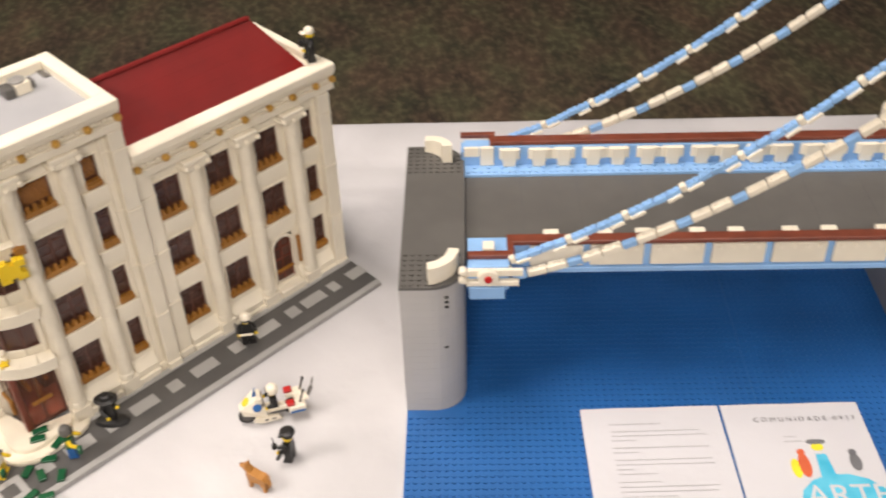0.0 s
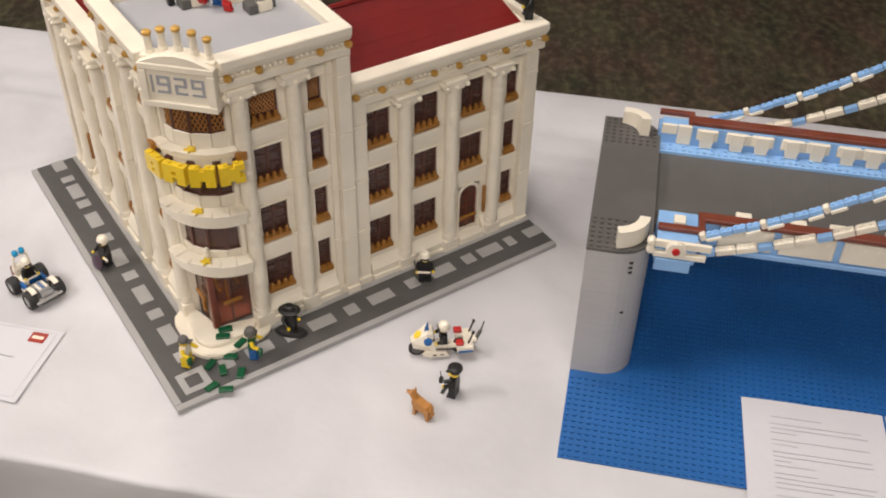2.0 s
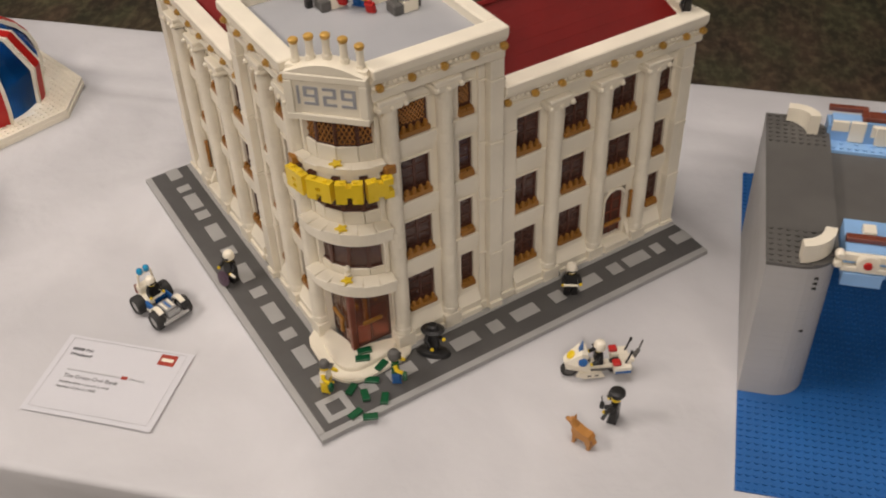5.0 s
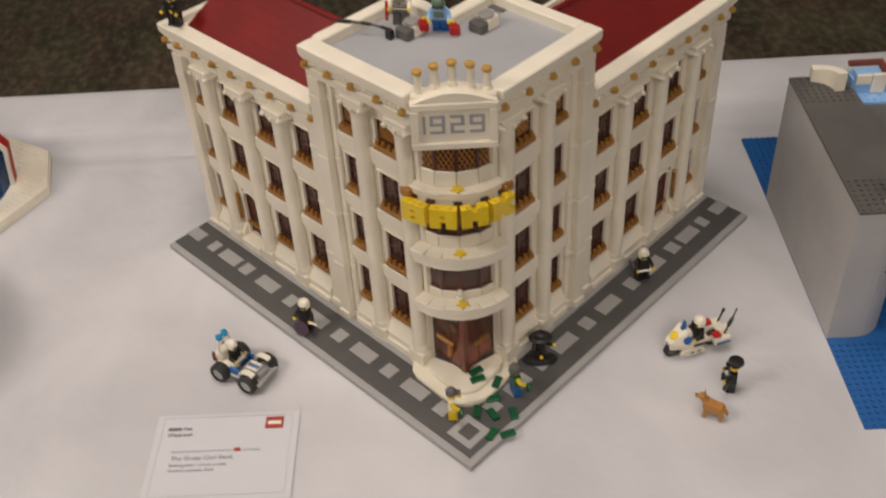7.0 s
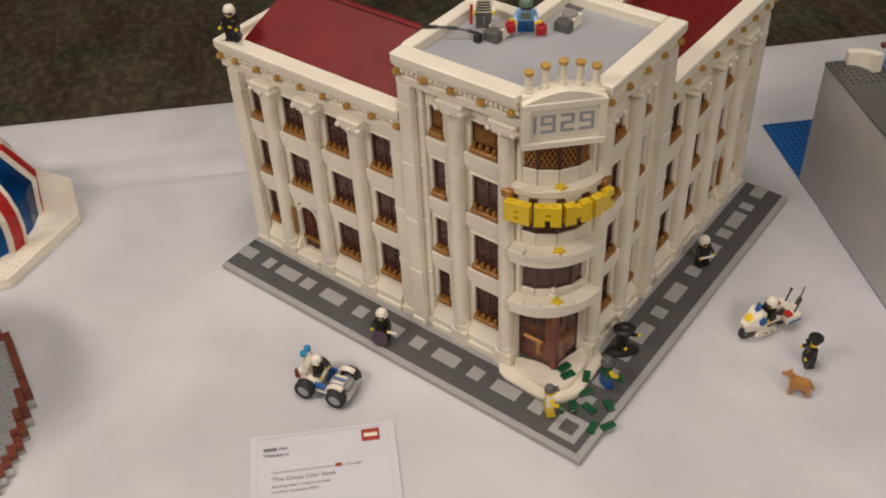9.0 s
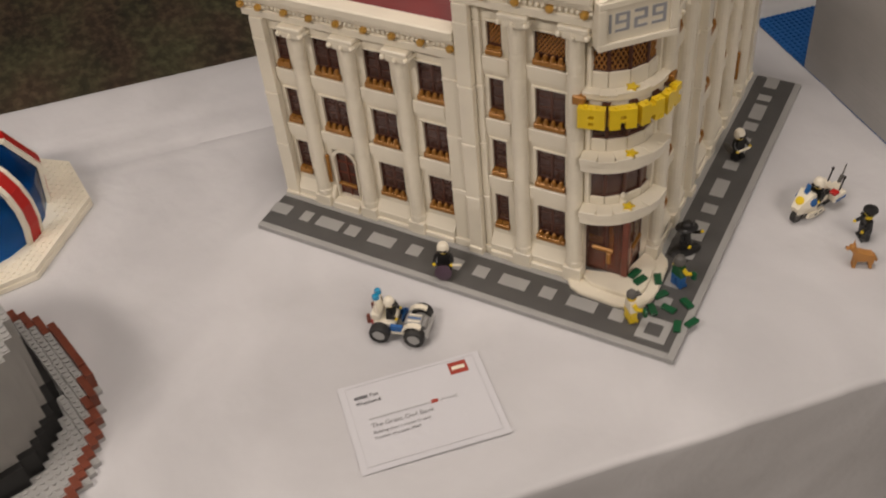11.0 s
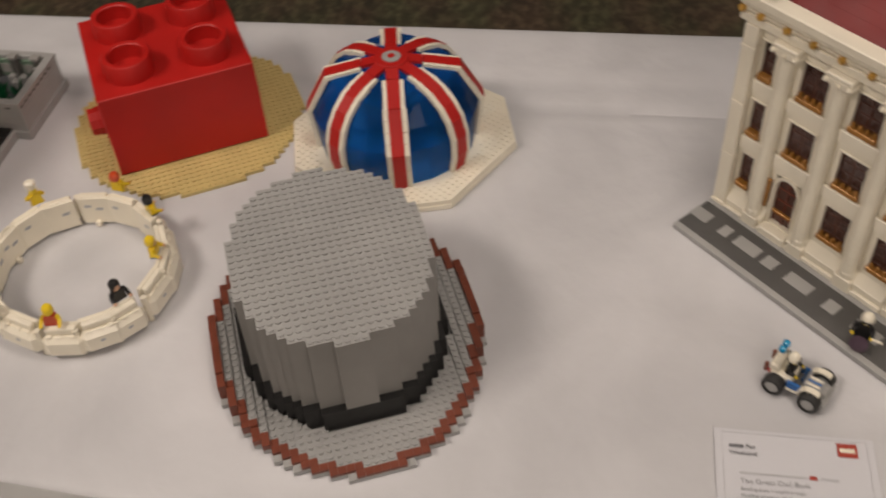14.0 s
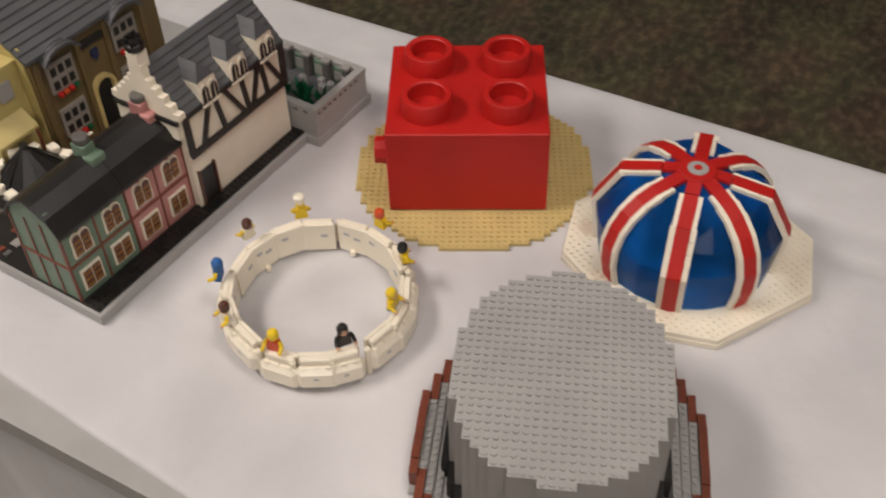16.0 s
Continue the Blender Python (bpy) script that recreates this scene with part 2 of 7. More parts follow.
# ---- mesh building ----
class Geo:
    """Gathers points and faces, with a material slot for each face."""

    def __init__(self):
        self.v, self.f, self.k, self.mats = [], [], [], []

    def slot(self, m):
        if m not in self.mats:
            self.mats.append(m)
        return self.mats.index(m)

    def add(self, pts, faces, mat, m=None):
        base = len(self.v)
        self.v += [tuple(m @ Vector(p)) for p in pts] if m is not None else [tuple(p) for p in pts]
        s = self.slot(mat)
        self.f += [tuple(base + i for i in f) for f in faces]
        self.k += [s] * len(faces)
        return self

    def box(self, x0, x1, y0, y1, z0, z1, mat, m=None, c=0.0):
        x0, x1, y0, y1, z0, z1 = min(x0, x1), max(x0, x1), min(y0, y1), max(y0, y1), min(z0, z1), max(z0, z1)
        if c <= 0:
            p = [(x, y, z) for z in (z0, z1) for y in (y0, y1) for x in (x0, x1)]
            return self.add(p, [(0, 2, 3, 1), (4, 5, 7, 6), (0, 1, 5, 4), (2, 6, 7, 3), (0, 4, 6, 2), (1, 3, 7, 5)], mat, m)
        c = min(c, (x1 - x0) * 0.45, (y1 - y0) * 0.45, (z1 - z0) * 0.45)

        def ring(d, z):
            return [(x0 + d, y0 + c, z), (x0 + c, y0 + d, z), (x1 - c, y0 + d, z), (x1 - d, y0 + c, z), (x1 - d, y1 - c, z), (x1 - c, y1 - d, z), (x0 + c, y1 - d, z), (x0 + d, y1 - c, z)]

        def inner(z):
            return [(x0 + c, y0 + c, z)] * 2 + [(x1 - c, y0 + c, z)] * 2 + [(x1 - c, y1 - c, z)] * 2 + [(x0 + c, y1 - c, z)] * 2

        p = [inner(z0)[i] for i in (0, 2, 4, 6)] + ring(0, z0 + c) + ring(0, z1 - c) + [inner(z1)[i] for i in (0, 2, 4, 6)]
        f = [(3, 2, 1, 0), (20, 21, 22, 23)]
        f += [(4 + i, 4 + (i + 1) % 8, 12 + (i + 1) % 8, 12 + i) for i in range(8)]
        for i in range(4):
            a, b2 = 4 + 2 * i, 5 + 2 * i
            n = 4 + (2 * i + 2) % 8
            f += [(i, b2, a), (i, (i + 1) % 4, n, b2)]
            a, b2, n = a + 8, b2 + 8, n + 8
            f += [(20 + i, a, b2), (20 + i, b2, n, 20 + (i + 1) % 4)]
        return self.add(p, f, mat, m)

    def lathe(self, profile, mat, m=None, n=16, closed=True):
        """profile: (radius, z) from the bottom to the top, round local z."""
        p, f = [], []
        for r, z in profile:
            p += [(r * math.cos(2 * math.pi * i / n), r * math.sin(2 * math.pi * i / n), z) for i in range(n)]
        for j in range(len(profile) - 1):
            f += [(j * n + i, j * n + (i + 1) % n, (j + 1) * n + (i + 1) % n, (j + 1) * n + i) for i in range(n)]
        if closed:
            f += [tuple(range(n))[::-1], tuple((len(profile) - 1) * n + i for i in range(n))]
        return self.add(p, f, mat, m)

    def cyl(self, x, y, z0, z1, r, mat, n=12, m=None, c=0.0):
        prof = [(r, z0), (r, z1)] if c <= 0 else [(r - c, z0), (r, z0 + c), (r, z1 - c), (r - c, z1)]
        return self.lathe(prof, mat, (m or Matrix()) @ Matrix.Translation((x, y, 0)), n)

    def rod(self, a, b, r, mat, n=8, m=None):
        a, b = Vector(a), Vector(b)
        t = Matrix.Translation(a) @ (b - a).to_track_quat("Z", "Y").to_matrix().to_4x4()
        return self.lathe([(r, 0), (r, (b - a).length)], mat, (m @ t) if m is not None else t, n)

    def ball(self, x, y, z, r, mat, m=None, n=10, k=6, sz=1.0):
        prof = [(r * math.sin(math.pi * (i + 0.02) / (k + 0.04)), z - r * sz * math.cos(math.pi * i / k)) for i in range(k + 1)]
        return self.lathe(prof, mat, (m or Matrix()) @ Matrix.Translation((x, y, 0)), n)

    def prism(self, poly, z0, z1, mat, m=None):
        """poly: x, y points, counter-clockwise."""
        n = len(poly)
        p = [(x, y, z0) for x, y in poly] + [(x, y, z1) for x, y in poly]
        f = [tuple(range(n))[::-1], tuple(range(n, 2 * n))] + [(i, (i + 1) % n, n + (i + 1) % n, n + i) for i in range(n)]
        return self.add(p, f, mat, m)

    def stud(self, x, y, z, mat, n=8, m=None, r=0.0024, h=0.0017):
        p = [(x + r * math.cos(2 * math.pi * i / n), y + r * math.sin(2 * math.pi * i / n), z - 0.0002) for i in range(n)]
        p += [(px, py, z + h) for px, py, _ in p]
        f = [(i, (i + 1) % n, n + (i + 1) % n, n + i) for i in range(n)] + [tuple(range(n, 2 * n))]
        return self.add(p, f, mat, m)

    def mesh(self, name, smooth=False):
        me = bpy.data.meshes.new(name)
        me.from_pydata(self.v, [], self.f)
        for m in self.mats:
            me.materials.append(m)
        me.polygons.foreach_set("material_index", self.k)
        if smooth:
            me.polygons.foreach_set("use_smooth", [True] * len(self.f))
            me.set_sharp_from_angle(angle=radians(40))
        me.update()
        return me


def part(name, geo, parent, label="", smooth=False, at=None):
    """One mesh object under a thing or under a part."""
    ob = new(name, geo.mesh(name, smooth) if isinstance(geo, Geo) else geo)
    ob.parent = parent
    if at is not None:
        ob.matrix_basis = at
    if label:
        ob["label"] = label
    return ob


def pane(geo, parent, label=""):
    """A clear pane that lets the hall's light through."""
    ob = part("pane", geo, parent, label)
    ob.visible_shadow = False
    return ob


def thing(name, label, category, group="", at=None, geo=None, kind="", smooth=False):
    """A top-level thing: an Empty at its base, or one mesh."""
    ob = new(name, geo.mesh(name, smooth) if geo else None)
    if not geo:
        ob.empty_display_size = 0.01
    if at is not None:
        ob.matrix_world = at
    return tagged(ob, label, category, group, kind)


def writing(name, text, size, m, mat, parent, label="", align="LEFT", lift=0.0001):
    cu = bpy.data.curves.new(name, "FONT")
    cu.body, cu.size, cu.align_x, cu.extrude = text, size, align, lift
    tmp = bpy.data.objects.new(name + "_tmp", cu)
    scene.collection.objects.link(tmp)
    bpy.context.view_layer.update()
    me = bpy.data.meshes.new_from_object(tmp.evaluated_get(bpy.context.evaluated_depsgraph_get()))
    bpy.data.objects.remove(tmp)
    me.materials.clear()
    me.materials.append(mat)
    ob = new(name, me)
    ob.parent, ob.matrix_basis = parent, m
    if label:
        ob["label"] = label
    return ob


U, BRICK, PLATE = 0.008, 0.0096, 0.0032   # stud pitch, brick and plate height

# ---- the hall and the table ----
g = Geo()
N = 12
g.add([(-7, -7, 0), (7, -7, 0), (7, 7, 0), (-7, 7, 0)], [(0, 1, 2, 3)], CARPET)
thing("floor", "dark brown mottled hall carpet", "floor", at=pose(0, 0, FLOOR), geo=g, kind="structure")
for i_, (nm, x0, x1, y0, y1) in enumerate((("wall_north", -7, 7, 7, 7.15), ("wall_south", -7, 7, -7.15, -7), ("wall_east", 7, 7.15, -7, 7), ("wall_west", -7.15, -7, -7, 7))):
    thing(nm, "plain painted hall wall", "wall", geo=Geo().box(x0, x1, y0, y1, FLOOR - 0.05, 2.5, PLASTER), kind="structure")
g = Geo().box(-7.15, 7.15, -7.15, 7.15, 2.5, 2.6, PANEL)
thing("ceiling", "plain pale hall ceiling", "ceiling", geo=g, kind="structure")
LAMPGLOW = bpy.data.materials.new("lamp_diffuser")
LAMPGLOW.use_nodes = True
LAMPGLOW.node_tree.nodes["Principled BSDF"].inputs["Emission Color"].default_value = (1, 0.94, 0.86, 1)
LAMPGLOW.node_tree.nodes["Principled BSDF"].inputs["Emission Strength"].default_value = 1.5
for s_, q_, z_, w_, e_ in LAMPS:
    lamp = thing("ceiling_lamp", "flat rectangular ceiling lamp with white housing, added out of view", "lamp", "lamps in the ceiling", pose(*table(s_, q_), 2.5, 0, 0, 0))
    part("housing", Geo().box(-0.62, 0.62, -0.32, 0.32, -0.06, 0, PANEL), lamp)
    part("diffuser", Geo().box(-0.6, 0.6, -0.3, 0.3, -0.072, -0.06, LAMPGLOW), lamp)


def base_lift(x, y):
    """How high the cloth lies under the bank's base, which slopes up to the back by a degree."""
    away = min(math.hypot(max(0.0, -a - x, x), max(0.0, -y, y - b)) for a, b in ((0.212, 0.512), (0.512, 0.212)))
    u = max(0.0, 1 - away / 0.05)
    return (0.0030 + 0.0163 * (y - x)) * u * u * (3 - 2 * u) if y > x else 0.0


def tablecloth():
    """White cloth over a long table: top, rounded edges, hanging sides with soft folds."""
    s0, s1, q0, q1, step = -2.6, 2.4, -0.074, 0.769, 0.0125
    prof = []          # across: (q, z, how far down the side)
    for i in range(14):
        z = -0.62 + i * 0.0455
        prof.append((q0 - 0.012, z, 1 - i / 14))
    for i in range(5):
        a = math.pi / 2 * i / 4
        prof.append((q0 - 0.004 - 0.008 * math.cos(a), -0.008 + 0.008 * math.sin(a), 0))
    n_top = int((q1 - q0 - 0.05) / step)
    prof += [(q0 + 0.004 + (q1 - q0 - 0.029) * i / n_top, 0, 0) for i in range(n_top + 1)]
    for i in range(5):
        a = math.pi / 2 * i / 4
        prof.append((q1 - 0.012 + 0.024 * math.sin(a), -0.024 + 0.024 * math.cos(a), 0))
    for i in range(8):
        prof.append((q1 + 0.012, -0.05 - i * 0.08, (i + 1) / 8))
    ns = int((s1 - s0) / step)
    v, f = [], []
    for i in range(ns + 1):
        s = s0 + (s1 - s0) * i / ns
        for q, z, down in prof:
            fold = 0.012 * down * math.sin(s * 17 + 2.5 * math.sin(s * 3.1)) + 0.02 * down * noise.noise((s * 3, q * 2, 1.7))
            qq, zz = q + fold * (1 if q < 0.3 else -1), z
            qq += 0.084 * max(0.0, -0.35 - s) * min(1.0, max(0.0, (0.3 - q) / 0.3))       # the front edge runs in towards one end
            qq += 0.002 * min(1.0, max(0.0, (0.3 - s) / 0.4)) * min(1.0, max(0.0, (q - 0.6) / 0.15))     # and the back edge out
            hem = max(0.0, 1 - abs(q - q0) / 0.035)
            qq -= 0.004 * hem * noise.noise((s * 6.3, 2.2, 0.4))
            if down == 0:
                edge = max(0.0, 1 - abs(q - q0) / 0.16)
                zz -= 0.006 * hem * abs(noise.noise((s * 11.0, q * 20, 5.4)))
                zz -= 0.007 * max(0.0, noise.noise((s * 4.3 + q * 5, q * 7 - s * 2, 9.4))) ** 2 * 3 * edge
                wr = noise.noise((s * 2.1 + q * 1.3, q * 4.0, 3.3)) + 0.5 * noise.noise((s * 6, q * 9, 8.1))
                zz -= abs(wr) * 0.0016 * (1 + 2.6 * edge)
                for cq, h, w in ((0.592, 0.0065, 0.010), (0.650, 0.0045, 0.010), (0.625, 0.002, 0.016), (0.552, 0.002, 0.014)):     # creases along the back
                    zz -= h * math.exp(-(((q - cq - 0.004 * math.sin(s * 4 + cq * 30)) / w) ** 2))
                zz = min(zz, -0.0006)
                lift = base_lift(*table(s, qq))
                zz = zz * (1 - min(1.0, lift / 0.003)) - 0.0004 * min(1.0, lift / 0.003) + max(0.0, lift)
            v.append((*table(s, qq), zz))
    m = len(prof)
    f = [(i * m + j, (i + 1) * m + j, (i + 1) * m + j + 1, i * m + j + 1) for i in range(ns) for j in range(m - 1)]
    gg = Geo().add(v, f, CLOTH)
    ob = thing("tablecloth", "white fabric cloth spread over a long exhibition table", "tablecloth", geo=gg, smooth=True)
    tb = thing("exhibition_table", "long table hidden under the white cloth", "table", at=pose(*table(-0.1, 0.338), 0, 0, 0, 45))
    part("tabletop", Geo().box(-2.45, 2.45, -0.385, 0.385, -0.035, -0.009, LGREY), tb)
    for sx in (-2.3, -0.8, 0.8, 2.3):
        for sy in (-0.34, 0.34):
            part("leg", Geo().cyl(sx, sy, FLOOR, -0.035, 0.018, DGREY), tb)


tablecloth()

# ---- the corner bank ----
BASE = 0.0062          # top of the paved base
WALLD = 0.075          # distance of the wall planes from the corner's two edges
bank = thing("toy_bank_building", "white brick-built corner bank with gold trim and dark red roofs", "toy building")


class Facade(Geo):
    """Boxes in w (along the front, from the corner), d (outwards from the wall) and z; side 0 looks to +x, side 1 to -y."""

    side = 0

    def at(self, w, d):
        return (-WALLD + d, w) if self.side == 0 else (-w, WALLD - d)

    def fbox(self, w0, w1, d0, d1, z0, z1, mat, c=0.0):
        (xa, ya), (xb, yb) = self.at(w0, d0), self.at(w1, d1)
        return self.box(xa, xb, ya, yb, z0, z1, mat, c=c)

    def fcyl(self, w, d, z0, z1, r, mat, n=12, c=0.0):
        return self.cyl(*self.at(w, d), z0, z1, r, mat, n, c=c)

    def fball(self, w, d, z, r, mat):
        return self.ball(*self.at(w, d), z, r, mat)

    def disc(self, w, d, z, r, depth, mat):
        (xa, ya), (xb, yb) = self.at(w, d), self.at(w, d + depth)
        self.rod((xa, ya, z), (xb, yb, z), r, mat, 10)
        (xa, ya), (xb, yb) = self.at(w, d + depth), self.at(w, d + depth * 1.5)
        return self.rod((xa, ya, z), (xb, yb, z), r * 0.6, mat, 10)


def facade(side):
    gg = Facade()
    gg.side = side
    return gg


ROWS_Z = [(0.051, 0.098), (0.125, 0.172), (0.200, 0.247), (0.274, 0.310)]
WIDE, NARROW = 0.032, 0.016
# the middle of each opening along the front, its width, and the rows that it has
TOWER_COLS = [(0.165, WIDE, 4), (0.2225, NARROW, 4)]
WING_COLS = [(0.297, WIDE, 3), (0.361, WIDE, 3), (0.425, WIDE, 3), (0.482, NARROW, 3)]
DOORW, DOORZ = 0.425, (0.030, 0.098)


def wall_with_openings(side, w0, w1, z0, z1, cols):
    gg = facade(side)
    marks = [w0]
    for c, wd, _ in cols:
        marks += [c - wd / 2, c + wd / 2]
    marks.append(w1)
    for a, b in zip(marks[0::2], marks[1::2]):
        gg.fbox(a, b, -0.008, 0, z0, z1, WHITE)
    for c, wd, rows in cols:
        holes = [ROWS_Z[i] for i in range(rows)]
        if c == DOORW:
            holes[0] = DOORZ
        zs = [z0] + [z for h in holes for z in h] + [z1]
        for a, b in zip(zs[0::2], zs[1::2]):
            gg.fbox(c - wd / 2, c + wd / 2, -0.008, 0, a, b, WHITE)
    return gg


def bank_window(side, c, wd, z0, z1, lattice):
    """Dark brown frame with glazing bars, smoked pane, and a gold flower box below."""
    gg = facade(side)
    a, b, zb = c - wd / 2, c + wd / 2, z0 + 0.011
    t = 0.0018
    ring = [(a, z0), (b, z0), (b, z1), (a, z1), (a + t, zb), (b - t, zb), (b - t, z1 - t), (a + t, z1 - t)]
    pts = [(*gg.at(w, d), z) for d in (-0.007, -0.003) for w, z in ring]
    fs = []
    for i in range(4):
        j = (i + 1) % 4
        fs += [(8 + i, 8 + j, 12 + j, 12 + i), (i, 4 + i, 4 + j, j), (4 + i, 12 + i, 12 + j, 4 + j), (i, j, 8 + j, 8 + i)]
    gg.add(pts, fs, BROWN)
    nv, nh = (2, 3) if wd > 0.02 else (1, 3)
    win = part("window", gg, bank, "dark brown window frame")
    if not lattice:
        for i in range(1, nv):
            w = a + wd * i / nv
            part("glazing_bar", facade(side).fbox(w - 0.0012, w + 0.0012, -0.0066, -0.0034, zb, z1 - t, BROWN), win)
        for i in range(1, nh):
            z = zb + (z1 - zb) * i / nh
            part("glazing_bar", facade(side).fbox(a + t, b - t, -0.0062, -0.0038, z - 0.0006, z + 0.0006, BROWN), win)
    gp = facade(side)
    gp.fbox(a + 0.001, b - 0.001, -0.0056, -0.0046, zb, z1 - 0.001, GLASS)
    part("pane", gp, win, "smoked brown window pane")
    if lattice:
        gl = facade(side)
        for i in range(-6, 12):
            for sg in (1, -1):
                w0 = a + i * 0.004
                pts = []
                for k in range(2):
                    w = w0 + k * (z1 - zb) * sg * 0.7
                    pts.append((w, zb + k * (z1 - zb)))
                (wa, za), (wb, zz) = pts
                lo, hi = a + t, b - t
                if wa == wb:
                    continue
                def cut(wc):
                    return za + (zz - za) * (wc - wa) / (wb - wa)
                pa = (wa, za) if lo <= wa <= hi else ((lo, cut(lo)) if wa < lo else (hi, cut(hi)))
                pb = (wb, zz) if lo <= wb <= hi else ((lo, cut(lo)) if wb < lo else (hi, cut(hi)))
                if (wa < lo and wb < lo) or (wa > hi and wb > hi) or not (zb <= pa[1] <= z1 and zb <= pb[1] <= z1):
                    continue
                gl.rod((*gl.at(pa[0], -0.004), pa[1]), (*gl.at(pb[0], -0.004), pb[1]), 0.00060, LATTICE, 4)
        part("lattice", gl, win, "gold diamond lattice")
    gb = facade(side)
    gb.fbox(a - 0.0005, b + 0.0005, -0.003, 0.004, z0 + 0.0005, z0 + 0.0065, GOLD, c=0.0006)
    k = 4 if wd > 0.02 else 2
    for i in range(k):
        w = a + wd * (i + 0.5) / k
        if wd > 0.02:
            gb.fcyl(w, 0.0015, z0 + 0.0065, z0 + 0.0105, 0.0026, GOLD, 8)
            gb.fball(w, 0.0015, z0 + 0.0112, 0.0022, GOLD)
        else:
            gb.fbox(w - 0.0034, w + 0.0034, -0.002, 0.003, z0 + 0.0065, z0 + 0.009, GOLD)
    part("flower_box", gb, win, "gold flower box")


def beaded_column(side, w, z0, z1):
    gg = facade(side)
    n = max(2, round((z1 - z0 - 0.016) / 0.0096))
    prof, h = [], (z1 - z0 - 0.016) / n
    for i in range(n):
        z = z0 + 0.012 + i * h
        prof += [(0.0079, z + 0.0002), (0.0083, z + h * 0.10), (0.0083, z + h * 0.90)]
    prof.append((0.0070, z1 - 0.004))
    gg.lathe(prof, WHITE, Matrix.Translation((*gg.at(w, 0.0050), 0)), 16)
    gg.fbox(w - 0.0035, w + 0.0035, 0, 0.006, z0, z1, WHITE)
    gg.fbox(w - 0.0105, w + 0.0105, -0.001, 0.0132, BASE, z0 + 0.004, WHITE, c=0.0008)
    gg.fcyl(w, 0.0044, z0 + 0.004, z0 + 0.013, 0.0093, WHITE, 16, c=0.001)
    part("column", gg, bank)
    gc = facade(side)
    gc.fbox(w - 0.011, w + 0.011, 0, 0.0145, z1 - 0.004, z1 + 0.004, WHITE, c=0.001)
    gc.fbox(w - 0.015, w + 0.015, 0, 0.0155, z1 + 0.004, z1 + 0.0095, WHITE, c=0.001)
    for sg in (-1, 1):
        (xa, ya), (xb, yb) = gc.at(w + sg * 0.0135, 0), gc.at(w + sg * 0.0135, 0.0145)
        gc.rod((xa, ya, z1 + 0.001), (xb, yb, z1 + 0.001), 0.0036, WHITE, 10)
        gc.fball(w + sg * 0.0135, 0.0155, z1 + 0.001, 0.0028, WHITE)
    gc.disc(w, 0.0145, z1 - 0.001, 0.0028, 0.002, WHITE)
    part("capital", gc, bank)


def entablature(side, w0, w1, z, top, studs, out):
    """Beaded band with gold studs, and the projecting cornice above it; out: how far it stands over the wall."""
    gg = facade(side)
    gg.fbox(w0, w1, -0.008, out + 0.004, z - 0.012, z - 0.003, WHITE, c=0.0006)
    gg.fbox(w0, w1, -0.008, out + 0.0015, z - 0.003, z + 0.006, WHITE)
    gg.fbox(w0, w1, -0.008, out + 0.006, z + 0.006, z + 0.0095, WHITE, c=0.0006)
    gg.fbox(w0, w1, -0.008, out + 0.0085, z + 0.0098, z + 0.0125, WHITE, c=0.0006)
    gg.fbox(w0, w1, out - 0.010, out + 0.0105, z + 0.0128, top, WHITE, c=0.0012)
    n = int((w1 - w0) / 0.0056)
    for i in range(n):
        gg.fball(w0 + (i + 0.5) * (w1 - w0) / n, out + 0.003, z + 0.0018, 0.0023, WHITE)
    part("cornice", gg, bank)
    for w in studs:
        gs = facade(side)
        gs.disc(w, out + 0.0035, z + 0.0015, 0.0040, 0.004, PEARL)
        part("gold_stud", gs, bank, "round gold stud")


